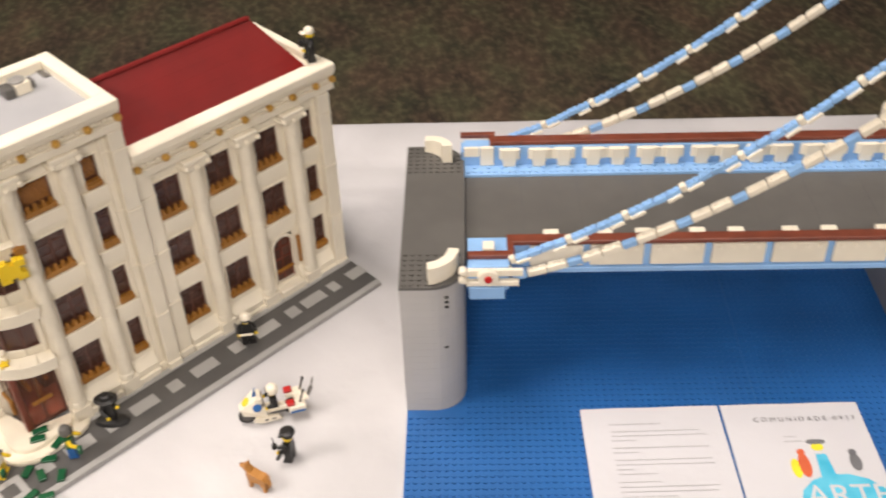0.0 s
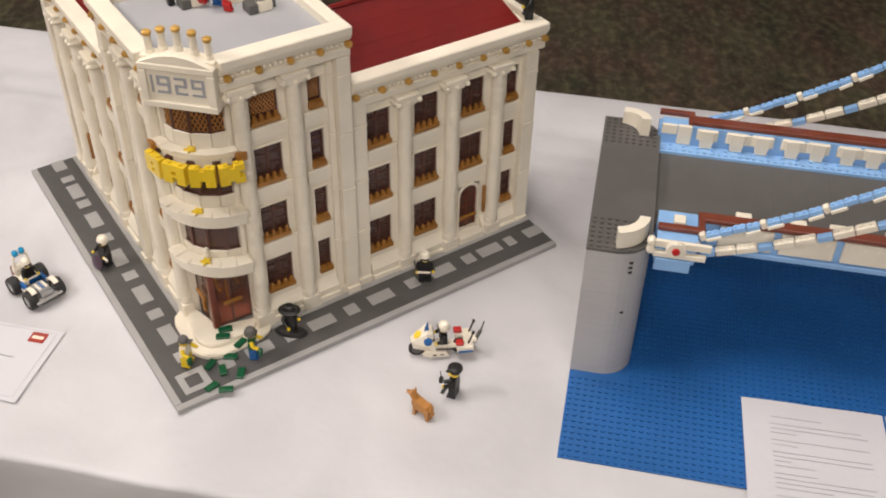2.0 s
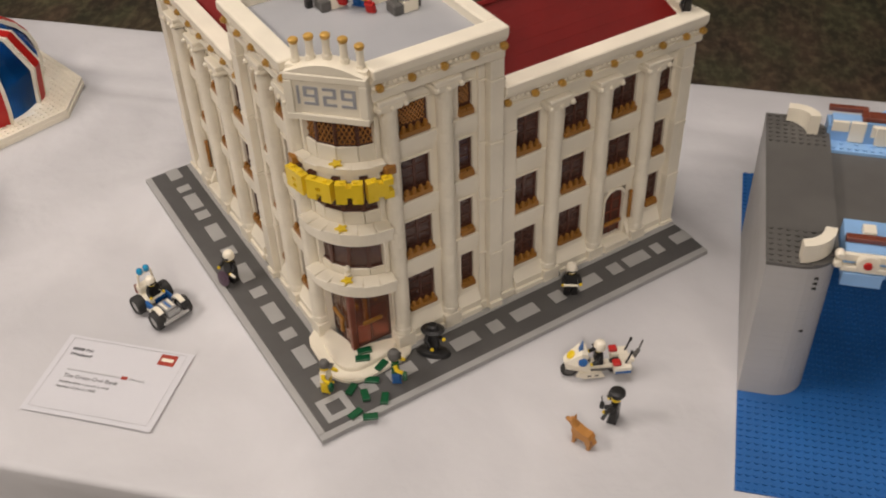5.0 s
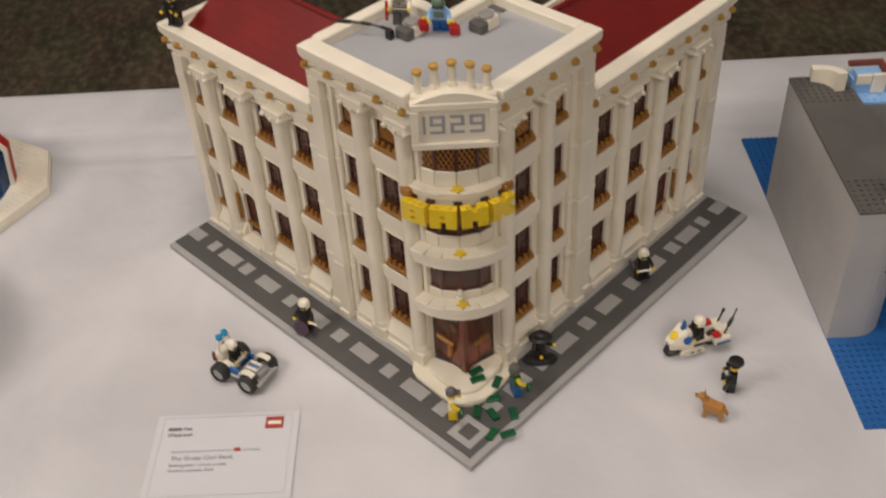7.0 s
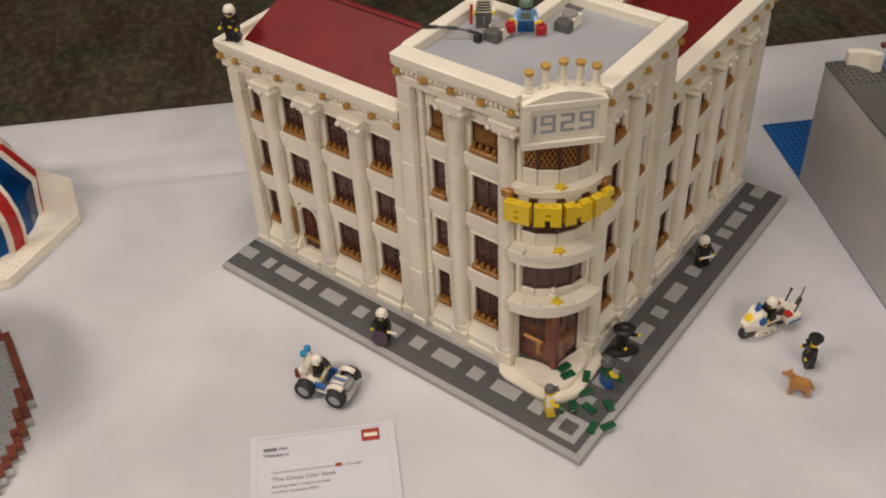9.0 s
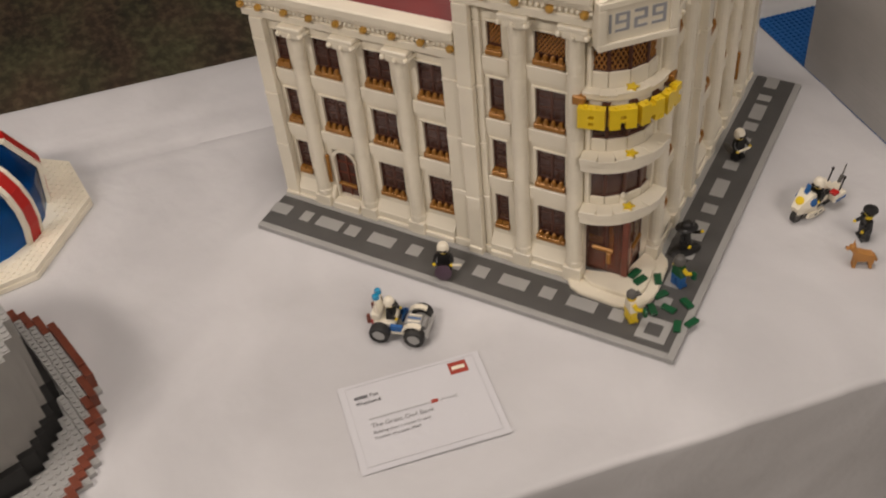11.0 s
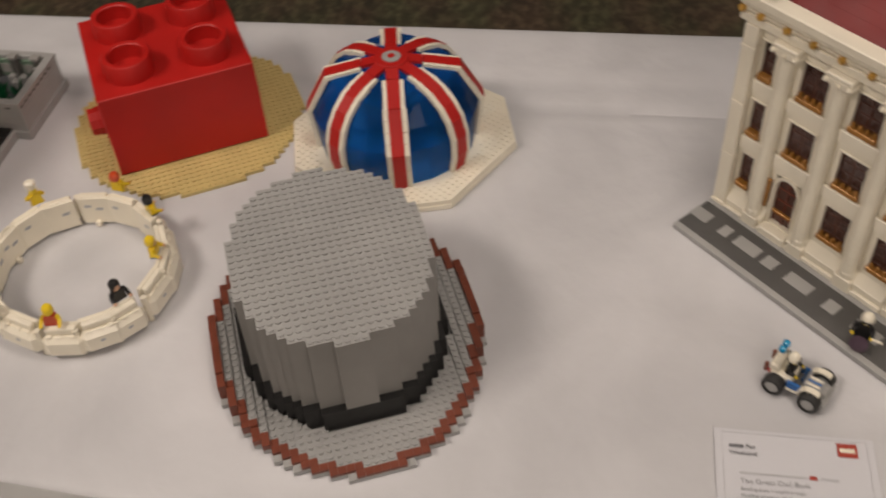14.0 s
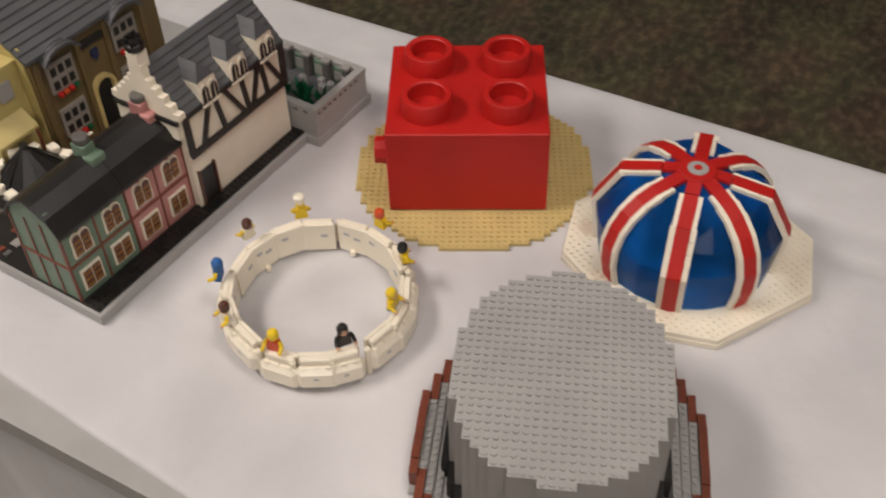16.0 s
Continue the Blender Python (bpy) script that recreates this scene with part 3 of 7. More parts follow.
TOWER_END = 0.2595      # how far the tower goes along each front
TOWER_STUDS = (0.1255, 0.1585, 0.1925, 0.2255, 0.2575)
WING_STUDS = (0.266, 0.299, 0.332, 0.365, 0.398, 0.431, 0.463, 0.4955, 0.519)
for side in (0, 1):
    te = TOWER_END
    part("wall", wall_with_openings(side, 0.128, te, BASE, 0.352, TOWER_COLS), bank)
    part("wall", wall_with_openings(side, te + 0.0005, 0.512, BASE, 0.288, WING_COLS), bank)
    for cols in (TOWER_COLS, WING_COLS):
        for c, wd, rows in cols:
            for r in range(rows):
                if c == DOORW and r == 0:
                    continue
                bank_window(side, c, wd, *ROWS_Z[r], r == 3)
    # ledges below the windows, and the plinth
    for (lo, hi), cols in (((0.1455, 0.1895), TOWER_COLS[:1]), ((0.2065, 0.235), TOWER_COLS[1:]), ((0.2815, 0.3205), WING_COLS[:1]), ((0.3375, 0.3845), WING_COLS[1:2]), ((0.4015, 0.4485), WING_COLS[2:3]), ((0.4655, 0.4945), WING_COLS[3:])):
        for r in range(1, cols[0][2]):
            gg = facade(side)
            z = ROWS_Z[r][0]
            gg.fbox(lo, hi, 0, 0.0042, z - 0.016, z - 0.001, WHITE, c=0.0008)
            gg.fbox(lo, hi, 0, 0.0026, z - 0.0205, z - 0.0162, WHITE, c=0.0006)
            c, wd = cols[0][0], cols[0][1]
            part("ledge", gg, bank, "white moulded ledge")
            part("lintel", facade(side).fbox(c - wd / 2 - 0.0025, c + wd / 2 + 0.0025, 0, 0.0022, ROWS_Z[r][1] + 0.0005, ROWS_Z[r][1] + 0.0025, WHITE, c=0.0005), bank)
        door = cols[0][0] == DOORW
        for a, b in ([(lo, DOORW - 0.018), (DOORW + 0.018, hi)] if door else [(lo, hi)]):
            gp = facade(side)
            gp.fbox(a, b, 0, 0.011, BASE, 0.021, WHITE, c=0.0008)
            gp.fbox(a, b, 0, 0.008, 0.0206, 0.030, WHITE, c=0.0008)
            gp.prism([(0, 0.0296), (0.0075, 0.0296), (0, 0.042)], 0, 1, WHITE,
                     Matrix(((1, 0, 0, -WALLD), (0, 0, b - a, a), (0, 1, 0, 0), (0, 0, 0, 1))) if side == 0 else Matrix(((0, 0, -(b - a), -a), (-1, 0, 0, WALLD), (0, 1, 0, 0), (0, 0, 0, 1))))
            part("plinth", gp, bank)
    # columns and pilasters
    for w, top in ((0.196, 0.3205), (0.1365, 0.3205), (0.329, 0.2525), (0.393, 0.2525), (0.457, 0.2525)):
        beaded_column(side, w, 0.028, top)
    for w0, w1, d, top in ((0.2355, te - 0.0165, 0.0042, 0.3302), (te - 0.016, te, 0.0125, 0.3302), (te + 0.0005, 0.2805, 0.0055, 0.2622), (0.495, 0.512, 0.0095, 0.2622)):
        z = BASE + 0.0162
        part("pilaster_base", facade(side).fbox(w0 - 0.0003, w1 + 0.0003, 0, d + 0.0025, BASE + 0.0002, z, WHITE, c=0.0006), bank)
        while z < top:
            z1 = min(top, z + 0.0718)
            part("pilaster_block", facade(side).fbox(w0, w1, 0, d, z + 0.0001, z1 - 0.004 if z1 < top else z1, WHITE, c=0.0006), bank)
            if z1 < top:
                part("pilaster_band", facade(side).fbox(w0 - 0.0004, w1 + 0.0004, 0, d + 0.0008, z1 - 0.0039, z1 - 0.0001, WHITE, c=0.0006), bank)
            z = z1
    entablature(side, 0.118, te + 0.001, 0.3425, 0.3655, TOWER_STUDS, 0.0080)
    entablature(side, te + 0.0015, 0.5215, 0.2745, 0.2975, WING_STUDS, 0.0035)
    # the arched side door with a gold grille and a lantern
    gd = facade(side)
    gd.fbox(DOORW - 0.016, DOORW - 0.0135, -0.006, 0.0014, 0.026, 0.085, WHITE, c=0.0005)
    gd.fbox(DOORW + 0.0135, DOORW + 0.016, -0.006, 0.0014, 0.026, 0.085, WHITE, c=0.0005)
    gd.fbox(DOORW - 0.018, DOORW + 0.018, -0.008, 0.013, BASE, 0.027, WHITE, c=0.0012)
    for i in range(9):        # arch stones
        a0, a1 = math.pi * i / 9, math.pi * (i + 1) / 9
        ring = [(0.0135, a0), (0.0175, a0), (0.0175, a1), (0.0135, a1)]
        pts = []
        for d in (-0.006, 0.0014):
            pts += [(*gd.at(DOORW + r * math.cos(a), d), 0.083 + r * math.sin(a)) for r, a in ring]
        gd.add(pts, [(3, 2, 1, 0), (4, 5, 6, 7), (0, 1, 5, 4), (1, 2, 6, 5), (2, 3, 7, 6), (3, 0, 4, 7)], WHITE)
    for i in range(6):        # fill of the arch's corners
        for sg in (-1, 1):
            a = 0.0135 * math.cos(math.pi / 2 * i / 6)
            gd.fbox(DOORW + sg * a * 0.98, DOORW + sg * 0.016, -0.007, -0.001, 0.083 + 0.0135 * math.sin(math.pi / 2 * i / 6), 0.083 + 0.0135 * math.sin(math.pi / 2 * (i + 1) / 6) + 0.0015, WHITE)
    frame_ = part("side_door_surround", gd, bank, "white arched door surround")
    gl = facade(side)
    gl.fbox(DOORW - 0.0135, DOORW + 0.0135, -0.0065, -0.005, 0.027, 0.097, BROWN)
    for w in (-0.0135, -0.0006, 0.0125):
        gl.fbox(DOORW + w, DOORW + w + 0.0012, -0.005, -0.003, 0.027, 0.09, REDBROWN)
    for z in (0.04, 0.062, 0.078):
        gl.fbox(DOORW - 0.0125, DOORW + 0.0125, -0.005, -0.0034, z, z + 0.001, REDBROWN)
    leaf = part("side_door", gl, bank, "dark brown arched door with glazing bars")
    gb = facade(side)
    gb.fbox(DOORW - 0.0125, DOORW + 0.0125, -0.002, 0.002, 0.047, 0.0505, GOLD, c=0.0006)
    part("handle", gb, leaf, "gold push bar")
    gg = facade(side)
    for z in (0.05, 0.063, 0.076):
        gg.fcyl(DOORW + 0.0215, 0.0035, z, z + 0.010, 0.0022, GOLD, 8)
        gg.fball(DOORW + 0.0215, 0.0035, z + 0.0115, 0.0026, GOLD)
    part("wall_lantern", gg, bank, "gold wall lantern")

# back walls, floors inside, the wing ends
DEPTH = 0.207
g = Geo()
g.box(-DEPTH, -DEPTH + 0.008, 0.207, 0.512, BASE, 0.288, WHITE).box(-0.512, -0.207, DEPTH - 0.008, DEPTH, BASE, 0.288, WHITE)
g.box(-0.2575, -0.2495, 0.083, 0.1808, 0.288, 0.352, WHITE).box(-0.181, -0.083, 0.2495, 0.2575, 0.288, 0.352, WHITE)
g.box(-0.2575, -0.1896, 0.181, 0.189, 0.288, 0.352, WHITE).box(-0.189, -0.181, 0.1892, 0.249, 0.288, 0.352, WHITE)
part("back_wall", g, bank)
for flip in (False, True):
    def turned(x0, x1, y0, y1):
        return (-y1, -y0, -x1, -x0) if flip else (x0, x1, y0, y1)

    g = Geo().box(*turned(-0.199, -0.0832, 0.504, 0.512), BASE, 0.288, WHITE)
    for z in (0.100, 0.175, 0.250):
        g.box(*turned(-0.1985, -0.0835, 0.5121, 0.5150), z, z + 0.004, WHITE)
    g.box(*turned(-0.207, -0.0842, 0.5123, 0.5215), 0.2815, 0.2965, WHITE, c=0.001)
    part("end_wall", g, bank)
part("back_parapet", Geo().box(-0.2130, -0.2072, 0.262, 0.5215, 0.2815, 0.2965, WHITE), bank)
g = Geo()
for z in (0.024, 0.108, 0.183, 0.258):
    y0_ = 0.166 if z < 0.1 else 0.128
    g.box(-0.198, -0.084, y0_, 0.503, z, z + 0.003, REDBROWN).box(-0.503, -0.2, 0.084, 0.198, z, z + 0.003, REDBROWN)
part("floor_slab", g, bank)

# hipped roofs in lapped courses
def hip_roof(mirror):
    def P(x, y, z):
        return (-y, -x, z) if mirror else (x, y, z)
    xe, ye, ze, xr, yr, zr = -0.083, 0.505, 0.284, -0.136, 0.465, 0.347
    xb = 2 * xr - xe
    ys = TOWER_END - 0.0065
    n = 7
    for i in range(n):
        t0, t1 = i / n, (i + 1) / n
        up = 0.0006
        x0, z0, y0 = xe + (xr - xe) * t0, ze + (zr - ze) * t0 + up, ye + (yr - ye) * t0
        x1, z1, y1 = xe + (xr - xe) * t1, ze + (zr - ze) * t1, ye + (yr - ye) * t1
        pts = [P(x0, ys, z0), P(x0, y0, z0), P(x1, y1, z1 + 0.0004), P(x1, ys, z1 + 0.0004),
               P(x0, ys, z0 - up - 0.003), P(x0, y0, z0 - up - 0.003), P(x1, y1, z1 - 0.004), P(x1, ys, z1 - 0.004)]
        f = [(0, 1, 2, 3), (7, 6, 5, 4), (0, 4, 5, 1), (1, 5, 6, 2), (2, 6, 7, 3), (3, 7, 4, 0)]
        if mirror:
            f = [t[::-1] for t in f]
        part("roof_course", Geo().add(pts, f, ROOFRED), bank)
    pts = [P(xe, ye, ze), P(xb, ye, ze), P(xr, yr, zr), P(xb, ys, ze), P(xr, ys, zr)]
    part("roof_slope", Geo().add(pts, [(0, 1, 2), (1, 3, 4, 2)], ROOFRED), bank)
    gg = Geo()
    (xa, ya, za), (xc, yc, zc) = P(xr, ys + 0.0025, zr + 0.0005), P(xr, yr, zr + 0.0005)
    gg.rod((xa, ya, za), (xc, yc, zc), 0.003, ROOFRED, 6)
    part("ridge", gg, bank)


hip_roof(False)
hip_roof(True)

# flat tower roof and its parapet
g = Geo()
g.prism([(-0.132, 0.076), (-0.076, 0.132), (-0.076, 0.2495), (-0.183, 0.2495), (-0.183, 0.183), (-0.2495, 0.183), (-0.2495, 0.076)], 0.350, 0.355, FLATGREY)
part("flat_roof", g, bank, "light grey flat roof")
g = Geo()
for b in ((-0.2625, -0.2480, 0.0776, 0.1960), (-0.1960, -0.0776, 0.2460, 0.2605), (-0.1960, -0.1815, 0.1815, 0.2459), (-0.2479, -0.1961, 0.1815, 0.1960)):
    g.box(*b, 0.351, 0.3655, WHITE, c=0.0012)
part("parapet", g, bank)
part("roof_tile", Geo().box(-0.182, -0.163, 0.2385, 0.2450, 0.3551, 0.3560, DGREY), bank, "dark grey roof tile")

# the rounded corner bay
BC = (-0.128, 0.128)


def arc(r, a0=270.0, a1=360.0, n=12, c=BC):
    return [(c[0] + r * math.cos(radians(a0 + (a1 - a0) * i / n)), c[1] + r * math.sin(radians(a0 + (a1 - a0) * i / n))) for i in range(n + 1)]


for z0, z1 in ((0.101, 0.118), (0.169, 0.186), (0.243, 0.260)):
    g = Geo()
    far = 0.0 if z1 > 0.25 else 0.006
    g.prism(arc(0.060 + far) + [BC], z0, z1 - 0.006, WHITE)
    g.prism(arc(0.0635 + far) + [BC], z1 - 0.0058, z1, WHITE)
    for k in range(6):          # loose-edged tiles along the rim
        ma = Matrix.Translation((*BC, 0)) @ Matrix.Rotation(radians(277.5 + 15 * k) - math.pi / 2, 4, "Z")
        out = (0.0645, 0.0655, 0.0640, 0.0640, 0.0655, 0.0645)[k]
        g.box(-0.0082, 0.0082, 0.0535, out + far, z1 + 0.0002, z1 + (0.0020, 0.0015)[k % 2], WHITE, ma, c=0.0005)
    part("balcony", g, bank, "rounded white balcony slab")
    top = {0.118: 0.169, 0.186: 0.243, 0.260: 0.312}[z1]
    for i in range(4):      # four flat panels and windows in each storey
        a = radians(281.25 + i * 22.5)
        m = Matrix.Translation((*BC, 0)) @ Matrix.Rotation(a - math.pi / 2, 4, "Z")
        hw = 0.052 * math.tan(radians(11.25))
        part("bay_panel", Geo().box(-hw + 0.0004, hw - 0.0004, 0.049, 0.0525, z1, z1 + (0.018 if z1 > 0.25 else 0.010 if z1 < 0.15 else 0.015), CREAM, m, c=0.0006), bank)
        gw = Geo()
        lo, hi = z1 + (0.018 if z1 > 0.25 else 0.010 if z1 < 0.15 else 0.015), top
        for x0, x1 in ((-hw, -hw + 0.0022), (hw - 0.0022, hw)):
            gw.box(x0, x1, 0.0475, 0.051, lo, hi, BROWN, m)
        gw.box(-hw, hw, 0.0475, 0.0505, lo, lo + 0.0016, BROWN, m)
        gw.box(-hw, hw, 0.0475, 0.0505, hi - 0.002, hi, BROWN, m)
        bw = part("bay_window", gw, bank)
        part("pane", Geo().box(-hw + 0.001, hw - 0.001, 0.048, 0.049, lo, hi, GLASS, m), bw)
        if z1 > 0.25:
            gl = Geo()
            for k in range(-3, 7):
                for sg in (-1, 1):
                    x0 = -hw + k * 0.0048
                    dz = hi - lo
                    xa, xb = x0, x0 + sg * dz * 0.55
                    za, zb = lo, hi
                    L_, H_ = -hw + 0.002, hw - 0.002
                    if (xa < L_ and xb < L_) or (xa > H_ and xb > H_):
                        continue
                    def zc(x):
                        return za + (zb - za) * (x - xa) / (xb - xa)
                    p0 = (xa, za) if L_ <= xa <= H_ else ((L_, zc(L_)) if xa < L_ else (H_, zc(H_)))
                    p1 = (xb, zb) if L_ <= xb <= H_ else ((L_, zc(L_)) if xb < L_ else (H_, zc(H_)))
                    gl.rod((p0[0], 0.0498, p0[1]), (p1[0], 0.0498, p1[1]), 0.00060, LATTICE, 4, m)
            part("lattice", gl, bw, "gold diamond lattice")
    # white piers that close the bay on both sides
for side in (0, 1):
    gg = facade(side)
    gg.fbox(0.1225, 0.1279, -0.010, 0.002, 0.1012, 0.352, WHITE, c=0.0006)
    part("bay_pier", gg, bank)
for i, (z, k) in enumerate(((0.118, 0), (0.186, 1), (0.260, 1))):
    a = radians(315)
    rs = 0.058 if z > 0.25 else 0.063
    p = (BC[0] + rs * math.cos(a), BC[1] + rs * math.sin(a))
    m = Matrix.Translation((*p, z + 0.002)) @ Matrix.Rotation(a - math.pi / 2, 4, "Z")
    star = [((0.0068 if j % 2 == 0 else 0.0034) * math.sin(math.pi * j / 5), (0.0068 if j % 2 == 0 else 0.0034) * math.cos(math.pi * j / 5)) for j in range(10)][::-1]
    part("star", Geo().prism(star, 0, 0.002, YELLOW, m), bank, "yellow star ornament")
    if k == 0:
        g = Geo().lathe([(0.0042, 0), (0.0042, 0.003), (0.0028, 0.004), (0.0035, 0.009), (0.0018, 0.012)], WHITE, m @ Matrix.Translation((0.002, -0.009, 0)), 10)
        part("finial", g, bank)

# corner doors
part("door_post", Geo().box(-0.0875, -0.0805, 0.0805, 0.0875, 0.022, 0.101, REDBROWN, c=0.0008), bank, "reddish brown corner post between the doors")
for sx in (0, 1):
    a, b, c, d = 0.087, 0.128, 0.0885, 0.1255
    ring = [(a, 0.022), (b, 0.022), (b, 0.101), (a, 0.101), (c, 0.025), (d, 0.025), (d, 0.097), (c, 0.097)]
    pts = [((-0.0845 + k * 0.002, w, z) if sx else (-w, 0.0845 - k * 0.002, z)) for k in (0, 1) for w, z in ring]
    fs = []
    for i in range(4):
        j = (i + 1) % 4
        fs += [(8 + i, 8 + j, 12 + j, 12 + i), (i, 4 + i, 4 + j, j), (4 + i, 12 + i, 12 + j, 4 + j), (i, j, 8 + j, 8 + i)]
    ed = part("entrance_door", Geo().add(pts, fs, BROWN), bank, "glazed dark brown entrance door")
    part("glazing_bar", Geo().box(-0.0845, -0.0825, 0.104, 0.106, 0.025, 0.097, BROWN) if sx else Geo().box(-0.106, -0.104, 0.0825, 0.0845, 0.025, 0.097, BROWN), ed)
    pane(Geo().box(-0.0839, -0.0831, 0.0885, 0.1255, 0.025, 0.097, CLEAR) if sx else Geo().box(-0.1255, -0.0885, 0.0831, 0.0839, 0.025, 0.097, CLEAR), ed)
    gh = Geo()
    if sx:
        gh.box(-0.0815, -0.078, 0.094, 0.117, 0.0535, 0.0585, GOLD, c=0.001)
    else:
        gh.box(-0.120, -0.096, 0.078, 0.0815, 0.0535, 0.0585, GOLD, c=0.001)
        gh.box(-0.1035, -0.0985, 0.0775, 0.0815, 0.037, 0.0534, GOLD, c=0.001)
    part("handle", gh, ed, "gold door handle")
part("lobby", Geo().box(-0.165, -0.160, 0.086, 0.160, 0.0221, 0.100, BROWN).box(-0.160, -0.086, 0.160, 0.165, 0.0221, 0.100, BROWN).box(-0.150, -0.130, 0.125, 0.150, 0.0221, 0.06, BROWN), bank, "dark brown lobby walls")
part("lobby_rail", Geo().box(-0.128, -0.105, 0.122, 0.125, 0.055, 0.058, GOLD).box(-0.112, -0.108, 0.110, 0.114, 0.0235, 0.062, GOLD).box(-0.142, -0.118, 0.104, 0.108, 0.040, 0.046, GOLD), bank, "gold lobby fittings")
part("doormat", Geo().box(-0.159, -0.0872, 0.0872, 0.159, 0.0221, 0.0230, REDBROWN), bank, "reddish brown entrance floor")
g = Geo()
def step_outline(inset):
    half = [(0.142 - inset, 0.0755), (0.1405 - inset, 0.061 + inset), (0.133 - inset, 0.052 + inset), (0.122 - inset, 0.0475 + inset), (0.085, 0.0455 + inset)]
    left = [(-a, b) for a, b in half]
    right = [(-b, a) for a, b in half][::-1]
    return left + arc(0.0325 - inset, 270, 360, 10, (-0.078, 0.078)) + right + [(-0.086, 0.086)]


g.prism(step_outline(0), BASE, 0.0150, WHITE).prism(step_outline(0.0012), 0.0150, 0.0160, WHITE)
g.prism(step_outline(0.012), 0.0161, 0.0208, WHITE).prism(step_outline(0.013), 0.0208, 0.0216, WHITE)
part("entrance_steps", g, bank, "two rounded white entrance steps")

# the year board over the corner
SB = Matrix.Translation((-0.0875, 0.0875, 0.0055)) @ Matrix.Rotation(radians(45), 4, "Z")   # local x along the board, -y outwards
g = Geo()
g.box(-0.0385, 0.0385, -0.004, 0.012, 0.3065, 0.3545, WHITE, SB, c=0.001)
for a in ((-0.0385, 0.0385, 0.3065, 0.3135), (-0.0385, 0.0385, 0.3475, 0.3545), (-0.0385, -0.0305, 0.3138, 0.3472), (0.0305, 0.0385, 0.3138, 0.3472)):
    g.box(a[0], a[1], -0.007, -0.0041, a[2], a[3], WHITE, SB, c=0.0008)
sign = part("year_board", g, bank, "white framed board with the grey number 1929")
SEG = {"1": ("1", "1", "1", "1", "1"), "9": ("111", "101", "111", "001", "111"), "2": ("111", "001", "111", "100", "111")}


def segment_digit(ch, x, z, w, h, t):
    """One joined raised shape on a small grid of uneven rows."""
    rows = SEG[ch][::-1]
    zs = [z, z + t, z + h / 2 - t / 2, z + h / 2 + t / 2, z + h - t, z + h]
    xs = [x, x + t * 1.15, x + w - t * 1.15, x + w] if len(rows[0]) == 3 else [x, x + w]
    pts, index, fs = [], {}, []

    def at(i, j, k):
        if (i, j, k) not in index:
            index[(i, j, k)] = len(pts)
            pts.append((xs[i], -0.0047 if k else -0.0036, zs[j]))
        return index[(i, j, k)]

    on = {(i, j) for j, row in enumerate(rows) for i, c in enumerate(row) if c == "1"}
    for i, j in on:
        fs.append((at(i, j, 1), at(i + 1, j, 1), at(i + 1, j + 1, 1), at(i, j + 1, 1)))
        for di, dj, a, b in ((-1, 0, (i, j + 1), (i, j)), (1, 0, (i + 1, j), (i + 1, j + 1)), (0, -1, (i, j), (i + 1, j)), (0, 1, (i + 1, j + 1), (i, j + 1))):
            if (i + di, j + dj) not in on:
                fs.append((at(*a, 0), at(*b, 0), at(*b, 1), at(*a, 1)))
    return Geo().add(pts, fs, SIGNGREY, SB)


for ch, x, w in (("1", -0.0275, 0.0022), ("9", -0.0215, 0.0135), ("2", -0.0035, 0.0125), ("9", 0.0135, 0.0135)):
    part("digit", segment_digit(ch, x, 0.3225, w, 0.0185, 0.0026), sign, "dark grey digit of the year")
g = Geo()
arch = [(-0.036 + 0.072 * i / 12, 0.3548 + 0.0095 * math.sin(math.pi * i / 12)) for i in range(13)]
pts = [(x, y, z) for y in (-0.006, 0.014) for x, z in arch + [(0.036, 0.3545), (-0.036, 0.3545)]]
n_ = len(arch) + 2
g.add(pts, [tuple(range(n_))[::-1], tuple(range(n_, 2 * n_))] + [(i, (i + 1) % n_, n_ + (i + 1) % n_, n_ + i) for i in range(n_)], WHITE, SB)
g.box(-0.0375, 0.0375, 0.0, 0.016, 0.345, 0.3585, WHITE, SB)
part("pediment", g, bank, "low white arched pediment")
for i, x in enumerate((-0.030, -0.0155, 0.0, 0.0155, 0.030)):
    h = (0.0, 0.005, 0.0075, 0.005, 0.0)[i]
    m = SB @ Matrix.Translation((x, 0.008, 0.3585 + h))
    g = Geo().lathe([(0.0045, -0.006), (0.0045, 0.003), (0.0036, 0.0032), (0.0034, 0.0160), (0.0040, 0.0164), (0.0040, 0.0175)], WHITE, m, 12)
    fin = part("post", g, bank, "white post with a gold cap")
    part("cap", Geo().lathe([(0.0036, 0.0176), (0.0046, 0.0195), (0.0046, 0.0215), (0.003, 0.0228)], PEARL, m, 12), fin, "round gold cap")

